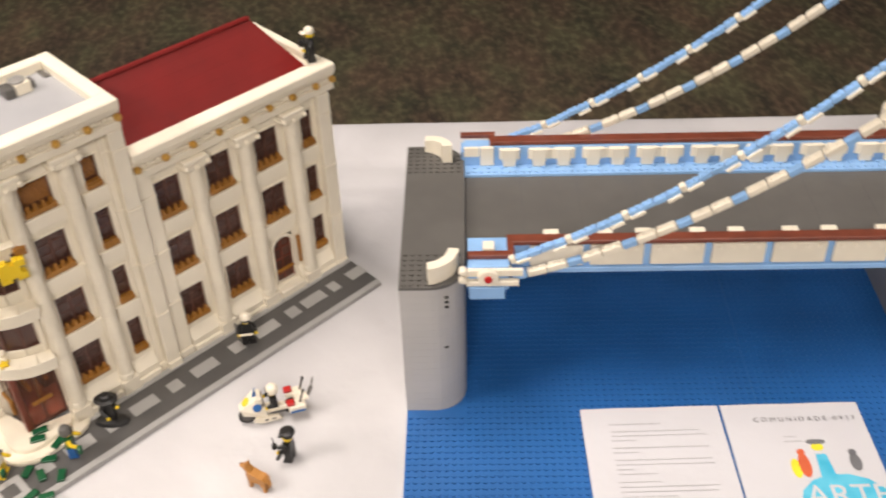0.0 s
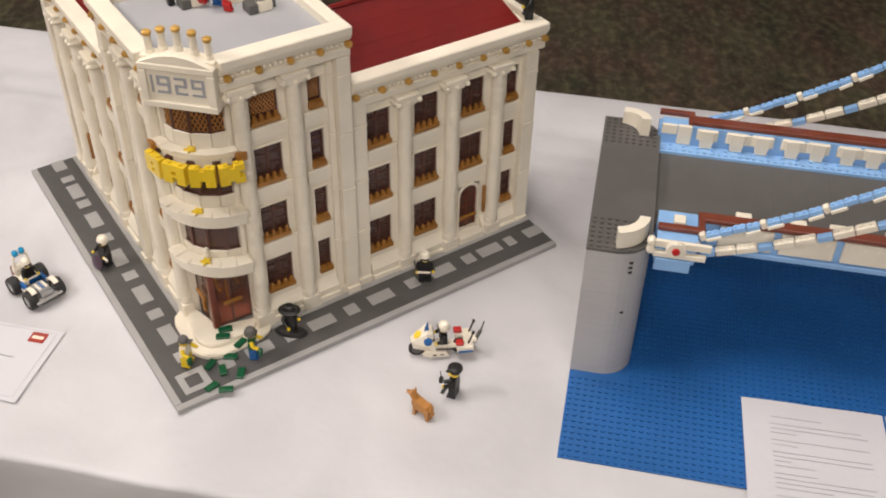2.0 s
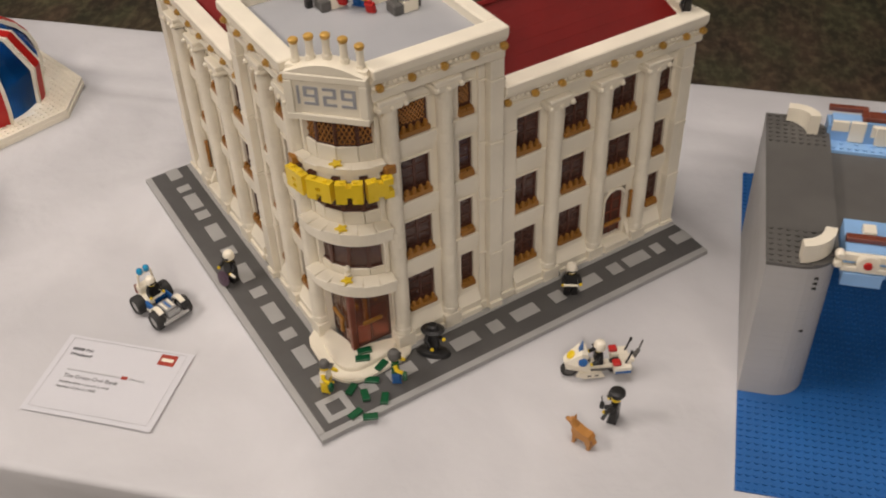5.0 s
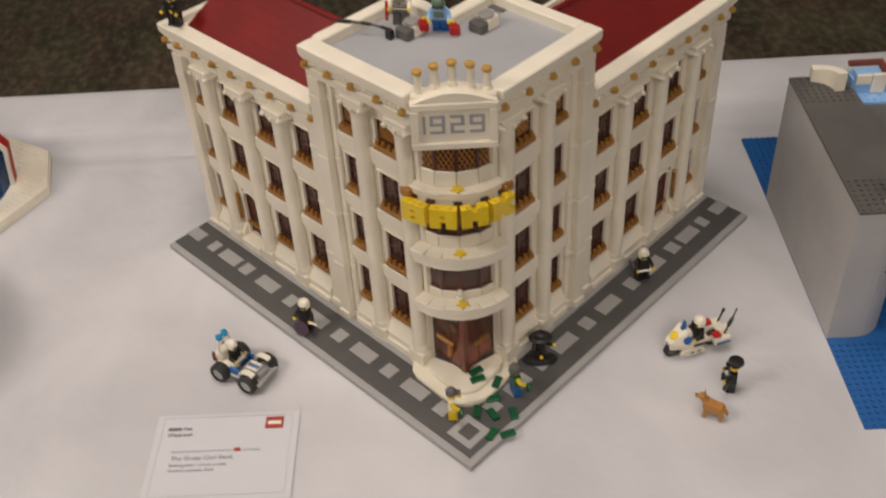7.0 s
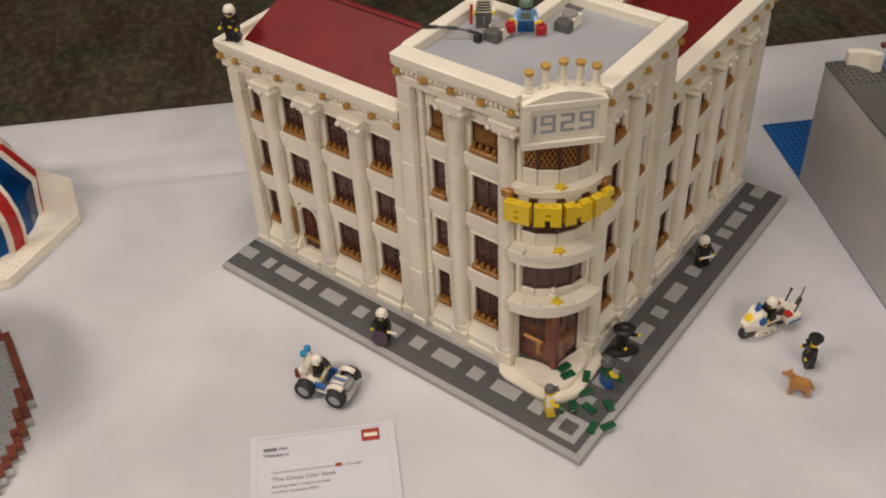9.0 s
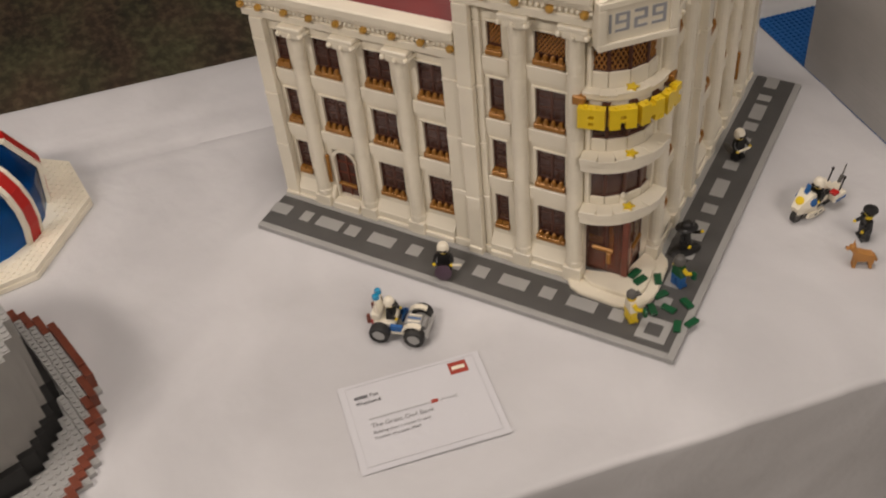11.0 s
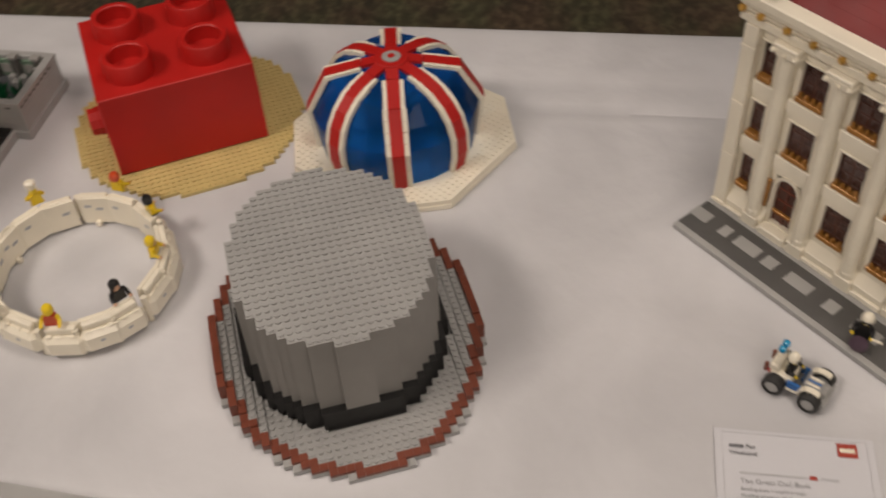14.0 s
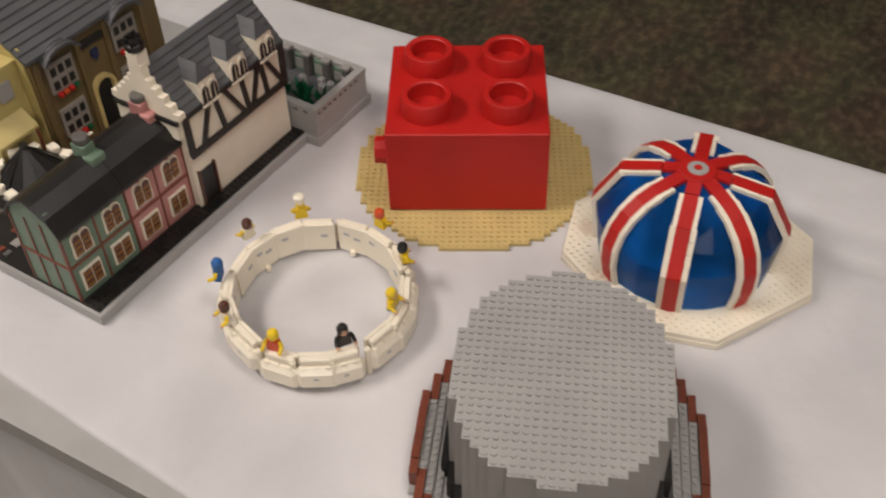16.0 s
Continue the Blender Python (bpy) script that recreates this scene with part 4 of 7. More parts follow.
# the four yellow letters round the bay
LETTERS = {"B": ["11111", "11111", "11011", "11111", "11011", "11111"], "A": ["11111", "11111", "11011", "11111", "11011", "11011"],
           "N": ["11011", "11111", "11111", "11111", "11011", "11011"], "K": ["11011", "11111", "11110", "11110", "11111", "11011"]}
for ch, ang in zip("BANK", (280, 303.5, 327, 350.5)):
    a = radians(ang)
    m = Matrix.Translation((*BC, 0)) @ Matrix.Rotation(a - math.pi / 2, 4, "Z")
    gg = Geo()
    px, pz, z0 = 0.0052, 0.0037, 0.2285
    for r, row in enumerate(LETTERS[ch]):
        c0 = 0
        while c0 < 5:
            if row[c0] == "1":
                c1 = c0
                while c1 + 1 < 5 and row[c1 + 1] == "1":
                    c1 += 1
                # the columns run against local x, so that the word reads from outside
                gg.box(2.5 * px - c0 * px, 2.5 * px - (c1 + 1) * px, 0.0662, 0.0745, z0 + (5 - r) * pz, z0 + (6 - r) * pz, YELLOW, m)
                c0 = c1 + 1
            else:
                c0 += 1
    gg.cyl(0.006, 0.0705, z0 + 6 * pz, z0 + 6 * pz + 0.0017, 0.0024, YELLOW, 8, m).cyl(-0.006, 0.0705, z0 + 6 * pz, z0 + 6 * pz + 0.0017, 0.0024, YELLOW, 8, m)
    part("letter", gg, bank, "chunky yellow letter " + ch)
g = Geo()
for ang in (272, 291, 315, 339, 358):
    m = Matrix.Translation((*BC, 0)) @ Matrix.Rotation(radians(ang) - math.pi / 2, 4, "Z")
    g.box(-0.004, 0.004, 0.0605, 0.0658, 0.2465, 0.2505, BROWN, m)
part("letter_bracket", g, bank, "dark brown brackets behind the letters")
for ang in (268, 362):
    m = Matrix.Translation((*BC, 0)) @ Matrix.Rotation(radians(ang) - math.pi / 2, 4, "Z")
    part("corner_lamp", Geo().box(-0.006, 0.006, 0.0605, 0.0685, 0.248, 0.258, GOLD, m, c=0.001), bank, "square gold lamp")

# ---- paved base ----
pav = thing("paved_base", "grey paved toy base with light pattern tiles under the bank", "toy pavement", at=Matrix.Translation((0, 0, 0.0033)) @ Matrix.Rotation(math.atan(0.0163 * R2), 4, Vector((1, 1, 0)).normalized()))
g = Geo()
g.prism([(0, 0), (0, 0.512), (-0.212, 0.512), (-0.212, 0.212), (-0.512, 0.212), (-0.512, 0)], 0, 0.0030, LGREY)
part("baseplate", g, pav, "light grey base plate")
g = Geo()
g.prism([(-0.008, 0.008), (-0.008, 0.512), (-0.0575, 0.512), (-0.0575, 0.0575), (-0.512, 0.0575), (-0.512, 0.008)], 0.0030, 0.0058, PGREY)
part("paving", g, pav, "dark grey paving")
for b in ((-0.008, 0, 0, 0.512), (-0.512, -0.0082, 0, 0.0078), (-0.0655, -0.0577, 0.0664, 0.512), (-0.512, -0.0664, 0.0577, 0.0655)):
    part("kerb_tile", Geo().box(b[0], b[1], b[2], b[3], 0.0030, BASE, LGREY, c=0.0004), pav, "light grey kerb")
TILES = [(8, 10), (12, 16), (18, 20), (22, 26), (28, 30), (32, 36), (38.6, 40.6), (43, 47), (49, 51), (52, 56), (57.2, 58.8), (61, 64)]
for k0, k1 in TILES:
    for side in (0, 1):
        a, b, c0, c1 = k0 * U + 0.001, k1 * U + 0.001, 0.0275, 0.044
        gg = Geo().box(-c1, -c0, a, b, 0.0058, 0.0064, LGREY) if side == 0 else Geo().box(-b, -a, c0, c1, 0.0058, 0.0064, LGREY)
        part("pattern_tile", gg, pav)
gg = Geo()
for b in ((-0.048, -0.016, 0.016, 0.0235), (-0.048, -0.016, 0.0405, 0.048), (-0.048, -0.0405, 0.0235, 0.0405), (-0.0235, -0.016, 0.0235, 0.0405)):
    gg.box(*b, 0.0058, 0.0064, LGREY)
part("pattern_tile", gg, pav, "light grey square ring in the paving")

# ---- the suspension bridge and its water ----
TB = pose(0, 0, 0, 0, 0, 45)          # local x along the table, local y across it

water = thing("blue_water_base", "blue studded base plates laid on the cloth as water", "toy water", at=TB)
for i in range(3):
    for j in range(2):
        x0, y0 = 0.402 + i * 0.384, 0.031 + j * 0.2592
        part("baseplate", Geo().box(x0 + 0.0002, x0 + 0.3838, y0 + 0.0002, y0 + 0.259, 0, 0.0016, BLUE), water)
for i in range(2):
    g = Geo()
    for a in range(48):
        for b in range(64):
            x, y = 0.402 + i * 0.384 + (a + 0.5) * U, 0.0315 + (b + 0.5) * 0.0081
            if 0.155 < y < 0.42 and x < 0.47 or x > 0.972:
                continue
            g.stud(x, y, 0.0016, BLUE, 7, r=0.0028)
    tagged(part("studs", g, water), kind="stuff")


PIERGREY = material("pier_grey_plastic", (0.42, 0.41, 0.40), 0.42, vary=0.05, scale=14, bump=0.03, spread=0.015)


def pier(s0, s1, q0, q1, h):
    ob = thing("bridge_pier", "tall grey brick-built bridge pier with a studded dark top", "toy bridge pier", "bridge piers", TB)

    def outline(o=0.0, r=0.034):
        p = [(s0 + o, q1 - o), (s0 + o, q0 + o)]
        p += [(s1 - r + (r - o) * math.sin(a), q0 + r - (r - o) * math.cos(a)) for a in [math.pi / 2 * i / 8 for i in range(9)]]
        p += [(s1 - r + (r - o) * math.cos(a), q1 - r + (r - o) * math.sin(a)) for a in [math.pi / 2 * i / 8 for i in range(9)]]
        return p
    n = round((h - 0.0016) / BRICK)
    for i in range(n):
        z0, z1 = 0.0016 + (h - 0.005) * i / n, 0.0016 + (h - 0.005) * (i + 1) / n
        part("brick_course", Geo().prism(outline(), z0, z1 - 0.0001, PIERGREY), ob)
    cap = part("cap", Geo().prism(outline(-0.0004), h - 0.0034, h, DGREY), ob, "dark grey top")
    g = Geo()
    nx, ny = int((s1 - s0) / U), int((q1 - q0) / U)
    for a in range(nx):
        for b in range(ny):
            x, y = s0 + (a + 0.5) * U, q0 + (b + 0.5) * U
            if 0.055 < y - q0 < (q1 - q0) - 0.055 or (x > s1 - 0.02 and (y < q0 + 0.02 or y > q1 - 0.02)):
                continue
            g.stud(x, y, h, DGREY, 8)
    tagged(part("studs", g, cap), kind="stuff")
    for x, z, t in [(0.0205, h - 0.016 - 0.0064 * k, 0.0009) for k in range(3)] + [(0.022, h - 0.085, 0.001)]:
        part("slot", Geo().box(s1 - x, s1 - x + 0.004, q0 + 0.0011, q0 + 0.0046, z, z + t, BLACK), ob, "small dark slot")
    return ob


pier(0.402, 0.468, 0.160, 0.417, 0.18)
p2 = pier(0.972, 1.16, 0.10, 0.47, 0.18)
part("turret", Geo().lathe([(0.017, 0.18), (0.02, 0.184), (0.02, 0.205), (0.015, 0.207), (0.012, 0.2), (0.012, 0.19)], WHITE, Matrix.Translation((0.985, 0.445, 0)), 16), p2, "round white turret")


def curved_wing(far):
    """A white curved wall piece on the pier's end."""
    g = Geo()
    n, c, r0, r1 = 8, (0.419, 0.199) if far else (0.427, 0.1975), 0.025, 0.036
    for i in range(n):
        a0, a1 = radians(-82 + 78 * i / n), radians(-82 + 78 * (i + 1) / n)
        p = [(c[0] + r * math.cos(a), c[1] + r * math.sin(a)) for r, a in ((r0, a0), (r1, a0), (r1, a1), (r0, a1))]
        if far:
            p = [(x, 0.577 - y) for x, y in p][::-1]
        h = 0.012 + 0.008 * i / n if far else 0.016
        g.prism(p, 0.1818, 0.18 + h + 0.006, WHITE)
    return g


for far in (False, True):
    thing("curved_wall", "white curved wall piece on the pier top", "toy wall", "curved walls on the pier", TB, curved_wing(far), smooth=True)

bridge = thing("toy_bridge", "light blue and white toy suspension bridge with dark red rails", "toy bridge", at=TB)
END = 1.16
part("deck", Geo().box(0.4685, END, 0.2262, 0.366, 0.160, 0.170, DGREY), bridge, "smooth dark grey roadway")
g = Geo()
for i in range(1, 11):
    g.box(0.4685 + i * 0.064 - 0.0002, 0.4685 + i * 0.064 + 0.0002, 0.2265, 0.3655, 0.1699, 0.1701, PGREY)
part("deck_joints", g, bridge)
# near side
part("girder", Geo().box(0.51, END, 0.2165, 0.2258, 0.156, 0.1905, BABYBLUE), bridge, "light blue side girder")
part("lower_edge", Geo().box(0.4685, END, 0.212, 0.2428, 0.1535, 0.1598, BABYBLUE, c=0.0006), bridge)
x, k = 0.536, 0
while x < END - 0.05:
    w = 0.055
    part("side_panel", Geo().box(x, x + w, 0.2125, 0.2164, 0.1625, 0.1885, CREAM, c=0.0008), bridge, "cream side panel")
    g = Geo()
    for i in range(4):
        g.cyl(x + 0.008 + i * 0.013, 0.0, 0, 0.0012, 0.0024, WHITE, 8, Matrix.Translation((0, 0.2125, 0.184)) @ Matrix.Rotation(radians(90), 4, "X"))
    part("panel_studs", g, bridge)
    x += 0.0625
part("rail", Geo().box(0.513, END, 0.2105, 0.2235, 0.1915, 0.197, REDBROWN, c=0.0008), bridge, "dark red handrail")
g = Geo().box(0.4715, 0.519, 0.189, 0.197, 0.1915, 0.197, REDBROWN, c=0.0006).box(0.512, 0.519, 0.1972, 0.2235, 0.1913, 0.1968, REDBROWN, c=0.0006)
part("rail", g, bridge)
for i in range(13):
    x = 0.55 + i * 0.0475 + (0.008 if i % 2 else 0)
    part("rail_block", Geo().box(x, x + 0.016, 0.2226, 0.2305, 0.1925, 0.1978, WHITE, c=0.0006), bridge)
# far side
part("girder", Geo().box(0.4685, END, 0.386, 0.402, 0.160, 0.198, BABYBLUE), bridge, "light blue side girder")
part("ledge", Geo().box(0.4685, END, 0.366, 0.386, 0.160, 0.1738, BABYBLUE, c=0.0006), bridge, "light blue kerb of studded plates")
g = Geo()
for i in range(int((END - 0.47) / U)):
    g.stud(0.4725 + i * U, 0.3705, 0.1738, BABYBLUE, 8)
    if i % 2:
        g.stud(0.4725 + i * U, 0.3795, 0.1738, BABYBLUE, 8)
tagged(part("studs", g, bridge), kind="stuff")
x, k = 0.509, 0
while x < END - 0.02:
    g = Geo().box(x, x + 0.024, 0.3815, 0.3862, 0.1835, 0.197, WHITE, c=0.0006).box(x + 0.005, x + 0.019, 0.380, 0.3862, 0.1745, 0.1833, WHITE, c=0.0006)
    g.box(x + 0.004, x + 0.020, 0.3795, 0.3814, 0.181, 0.1975, WHITE, c=0.0006)
    part("arch_panel", g, bridge, "white stepped balustrade panel")
    if k % 2 and x + 0.055 < END:
        part("back_panel", Geo().box(x - 0.001, x + 0.0535, 0.3838, 0.3861, 0.1822, 0.1955, CREAM, c=0.0005), bridge, "cream panel behind the balustrade")
    x += (0.034, 0.0285)[k % 2] if k else 0.0345
    k += 1
part("rail", Geo().box(0.505, END, 0.388, 0.402, 0.1985, 0.204, REDBROWN, c=0.0008), bridge, "dark red handrail")
g = Geo().box(0.4645, 0.505, 0.404, 0.411, 0.1985, 0.204, REDBROWN, c=0.0006).box(0.498, 0.505, 0.388, 0.4038, 0.1983, 0.2038, REDBROWN, c=0.0006)
part("rail", g, bridge)
g = Geo().box(0.465, 0.503, 0.388, 0.41, 0.156, 0.1905, BABYBLUE, c=0.0006).box(0.487, 0.503, 0.383, 0.3878, 0.1745, 0.199, WHITE, c=0.0006).box(0.4685, 0.486, 0.384, 0.3878, 0.186, 0.1985, WHITE, c=0.0006)
part("end_block", g, bridge, "light blue and white end block")
# near end block with the red dot
g = Geo().box(0.4715, 0.513, 0.178, 0.226, 0.1601, 0.191, BABYBLUE, c=0.0006).box(0.4725, 0.509, 0.171, 0.180, 0.1535, 0.169, BABYBLUE, c=0.0006)
g.box(0.4685, 0.527, 0.1735, 0.1778, 0.1815, 0.190, WHITE, c=0.0006).box(0.4695, 0.523, 0.1715, 0.1778, 0.1705, 0.1765, WHITE, c=0.0006)
g.box(0.487, 0.499, 0.199, 0.212, 0.1912, 0.198, WHITE, c=0.0006)
eb = part("end_block", g, bridge, "light blue and white end block with a red dot")
MR = Matrix.Translation((0.492, 0.1735, 0.1825)) @ Matrix.Rotation(radians(90), 4, "X")
part("boss", Geo().lathe([(0.0105, 0), (0.0105, 0.004), (0.009, 0.005)], WHITE, MR, 16), eb, "white round boss")
part("red_dot", Geo().lathe([(0.0042, 0.005), (0.0042, 0.0068), (0.003, 0.0072)], RED, MR, 8), eb, "red round stud")
g = Geo()
for z in (0.178, 0.1885):
    g.lathe([(0.0042, 0), (0.0046, 0.002), (0.0046, 0.006), (0.003, 0.008)], WHITE, Matrix.Translation((0.4665, 0.178, z)) @ Matrix.Rotation(radians(90), 4, "X"), 10)
part("pivot", g, bridge)


def chain_z(s, low):
    d = s - 0.517
    return 0.173 + 0.26 * d + 0.82 * d * d if low else 0.192 + 0.40 * d + 0.80 * d * d


random.seed(11)


def chain(q, low):
    """Links that alternate light blue bars and white clips along a hanging curve."""
    s, i = 0.517 if q < 0.3 else 0.506, 0
    while s < END - 0.03:
        ln = 0.060 if not low else (0.016, 0.022, 0.022)[i % 3]
        ds = ln / math.sqrt(1 + (0.40 + 1.6 * (s - 0.517)) ** 2)
        a, b = Vector((s, q, chain_z(s, low))), Vector((s + ds, q, chain_z(s + ds, low)))
        m = Matrix.Translation(a) @ (b - a).to_track_quat("X", "Z").to_matrix().to_4x4()
        ln = (b - a).length
        if low:
            blue = i % 3 == 0
            g = Geo().box(0.0004, ln - 0.0004, -0.0035, 0.0035, -0.0035, 0.0035, BABYBLUE if blue else WHITE, m, c=0.0006)
            if not blue:
                g.box(0.001, ln - 0.001, -0.0045, 0.0045, -0.0005, 0.0045, WHITE, m, c=0.0006)
                for xs in (0.27, 0.73):
                    g.cyl(ln * xs, 0, 0.0044, 0.006, 0.0022, WHITE, 8, m)
            part("chain_link", g, bridge)
        else:
            g = Geo()
            for k in range(4):          # four short bricks to a bar
                x0, x1 = 0.0035 + (ln - 0.007) * k / 4, 0.0035 + (ln - 0.007) * (k + 1) / 4
                dz = random.uniform(-0.0007, 0.0007)
                g.box(x0 + 0.0003, x1 - 0.0003, -0.0034, 0.0034, -0.0031 + dz, 0.0029 + dz, BABYBLUE, m, c=0.0006)
                for xs in (0.27, 0.73):
                    g.cyl(x0 + (x1 - x0) * xs, 0, 0.0029 + dz, 0.0043 + dz, 0.0021, BABYBLUE, 8, m)
            link = part("chain_link", g, bridge, "light blue chain bar of short bricks")
            g = Geo().box(-0.003, 0.0034, -0.0036, 0.0034, -0.0042, 0.0050, WHITE, m, c=0.0012)
            g.box(-0.019, -0.004, -0.0060, -0.0037, -0.0052, -0.0016, WHITE, m, c=0.0005).box(0.003, 0.019, -0.0060, -0.0037, -0.0046, -0.0010, WHITE, m, c=0.0005)
            part("clip", g, link, "white clip")
        s += ds
        i += 1


for q_ in (0.188, 0.411):
    chain(q_, False)
    chain(q_ - 0.004, True)

# two printed sheets on the water
def sheet(name, label, s0, q0, w, h, turn):
    x, y = table(s0, q0)
    ob = thing(name, label, "paper", at=pose(x, y, 0.0036, 0, 0, 45 + turn))
    n = 10
    v = [(w * i / n, -h * j / n, 0.0007 * math.sin(i * 0.6 + j * 0.4) ** 2) for j in range(n + 1) for i in range(n + 1)]
    f = [(j * (n + 1) + i, (j + 1) * (n + 1) + i, (j + 1) * (n + 1) + i + 1, j * (n + 1) + i + 1) for j in range(n) for i in range(n)]
    part("sheet_surface", Geo().add(v, f, PAPER), ob, smooth=True)
    return ob


text_page = sheet("printed_page", "white printed page of text lying on the blue water", 0.5915, 0.1565, 0.150, 0.21, 1.5)
random.seed(4)
yy = -0.024
for ln in (0.36, 0, 0.62, 0.66, 0.17, 0, 0.66, 0.17, 0, 0.66, 0.67, 0.12, 0.27, 0, 0.28, 0.66, 0.64, 0.37, 0, 0.3, 0.66, 0.6, 0, 0.5, 0.66):
    if ln:
        part("text_line", Geo().box(0.029, 0.029 + ln * 0.152, yy - 0.0004, yy + 0.0003, 0.0010, 0.0012, PALEINK), text_page)
    yy -= 0.0062 if ln else 0.004
poster = sheet("printed_poster", "white poster with coloured shapes and blue lettering on the water", 0.7445, 0.1605, 0.1485, 0.21, 1.2)
writing("heading", "C O M U N I D A D E   0 9 3 7", 0.0085, pose(0.031, -0.026, 0.0012), INK, poster, "thin grey spaced heading")
g = Geo().box(0.058, 0.071, -0.048, -0.0472, 0.001, 0.0012, PALEINK).box(0.056, 0.075, -0.0545, -0.0535, 0.001, 0.0012, PALEINK)
part("small_print", g, poster)


def blot(name, pts, mat, z=0.0012):
    part(name, Geo().prism(pts, 0.0009, z, mat), poster)


def oval(x, y, rx, ry, n=14):
    return [(x + rx * math.cos(2 * math.pi * i / n), y + ry * math.sin(2 * math.pi * i / n)) for i in range(n)]


blot("yellow_shape", oval(0.0600, -0.090, 0.0052, 0.0125), INKYEL)
blot("orange_shape", oval(0.0695, -0.086, 0.0062, 0.0160), INKORANGE, 0.00125)
blot("orange_shape", oval(0.0695, -0.0690, 0.0042, 0.0042), INKORANGE, 0.0013)
blot("grey_shape", oval(0.0885, -0.0555, 0.0105, 0.0035), INK, 0.0013)
blot("yellow_shape", oval(0.0885, -0.0625, 0.0065, 0.005), INKYEL, 0.00125)
blot("blue_shape", [(0.082, -0.103), (0.098, -0.103), (0.095, -0.072), (0.084, -0.072)], INKBLUE)
blot("black_shape", oval(0.1225, -0.0835, 0.006, 0.0115), INK)
blot("black_shape", oval(0.1225, -0.0705, 0.0042, 0.0042), INK)
blot("blue_shape", oval(0.100, -0.134, 0.046, 0.036), INKBLUE, 0.00115)
writing("lettering", "ARTE", 0.036, pose(0.0600, -0.137, 0.0013), PAPER, poster, "large white letters on the blue shape")

# ---- the top hat ----
HAT = pose(-0.637, -0.380, 0, 0, 0, 67) @ Matrix.Diagonal((1.045, 1.045, 1.02, 1))        # local -y is the hat's front
A_, B_ = 0.1170, 0.0975                           # half length (y) and half width (x) of the crown
hat = thing("brick_top_hat", "grey brick-built top hat with black band and brown brim edge", "toy hat", at=HAT)
BRIM = Matrix.Translation((0.003, -0.003, 0))      # the brim sits a little off the crown's middle


def in_crown(i, j):
    x, y = (i + 0.5) * U, (j + 0.5) * U
    return (abs(x) / B_) ** 2.15 + (abs(y) / A_) ** 2.15 <= 1.0


def in_brim(i, j, grow=0.0):
    x, y = (i + 0.5) * U, (j + 0.5) * U
    return (abs(x) / (0.1375 + grow)) ** 2 + (abs(y) / (0.1745 + grow)) ** 2 <= 1.0


def brim_z(i, j):
    """The brim curls up towards both sides."""
    x, y = abs(i + 0.5) * U, (j + 0.5) * U
    side = max(0.0, (x - 0.085) / 0.055)
    k = 1 + round(7.0 * side ** 1.3 * max(0.0, 1 - (abs(y) / 0.165) ** 2))
    return 0.0048 + k * PLATE


CT, CB, BT = 0.129, 0.0395, 0.012
cells = [(i, j) for i in range(-20, 20) for j in range(-24, 24)]
crown = {c for c in cells if in_crown(*c)}


def cell_walls(g, group, z0, z1, mat):
    """Outer faces of a group of stud cells, with the top."""
    for i, j in group:
        x0, x1, y0, y1 = i * U, (i + 1) * U, j * U, (j + 1) * U
        if (i - 1, j) not in group:
            g.add([(x0, y0, z0), (x0, y0, z1), (x0, y1, z1), (x0, y1, z0)], [(0, 3, 2, 1)], mat)
        if (i + 1, j) not in group:
            g.add([(x1, y0, z0), (x1, y1, z0), (x1, y1, z1), (x1, y0, z1)], [(0, 1, 2, 3)], mat)
        if (i, j - 1) not in group:
            g.add([(x0, y0, z0), (x1, y0, z0), (x1, y0, z1), (x0, y0, z1)], [(0, 1, 2, 3)], mat)
        if (i, j + 1) not in group:
            g.add([(x0, y1, z0), (x0, y1, z1), (x1, y1, z1), (x1, y1, z0)], [(0, 3, 2, 1)], mat)
    return g


# Crown sides are coloured darker than the top to stand for their shade.
g = Geo()
n = round((CT - CB) / BRICK)
for k in range(n):
    z0, z1 = CB + (CT - CB) * k / n, CB + (CT - CB) * (k + 1) / n
    cell_walls(g, crown, z0, z1, MGREY)
for i, j in crown:
    g.add([(i * U, j * U, CT), ((i + 1) * U, j * U, CT), ((i + 1) * U, (j + 1) * U, CT), (i * U, (j + 1) * U, CT)], [(0, 1, 2, 3)], LGREY)
cr = part("crown", g, hat, "grey crown with a studded flat top, its sides shaded by a darker colour")
g = Geo()
for i, j in crown:
    g.stud((i + 0.5) * U, (j + 0.5) * U, CT, LGREY, 10, r=0.0028, h=0.0016)
tagged(part("studs", g, cr), kind="stuff")
band_cells = {c for c in cells if (abs(c[0] + 0.5) * U / (B_ + 0.0075)) ** 2.15 + (abs(c[1] + 0.5) * U / (A_ + 0.0075)) ** 2.15 <= 1} | crown
band_cells = {c for c in band_cells if sum(1 for d in band_cells if d[1] == c[1]) > 6}      # no narrow tips
g = cell_walls(Geo(), band_cells, BT - 0.006, CB - 0.006, BLACK)
for i, j in band_cells:
    g.add([(i * U, j * U, CB - 0.006), ((i + 1) * U, j * U, CB - 0.006), ((i + 1) * U, (j + 1) * U, CB - 0.006), (i * U, (j + 1) * U, CB - 0.006)], [(0, 1, 2, 3)], BLACK)
cell_walls(g, crown, CB - 0.006, CB, MGREY)
part("hat_band", g, hat, "black hat band")
brim = {c for c in cells if in_brim(*c) and c not in band_cells}
edge = {c for c in brim if not all(in_brim(c[0] + a, c[1] + b) for a, b in ((1, 0), (-1, 0), (0, 1), (0, -1), (1, 1), (-1, 1), (1, -1), (-1, -1)))}
low = {c for c in cells if in_brim(*c, 0.002)}
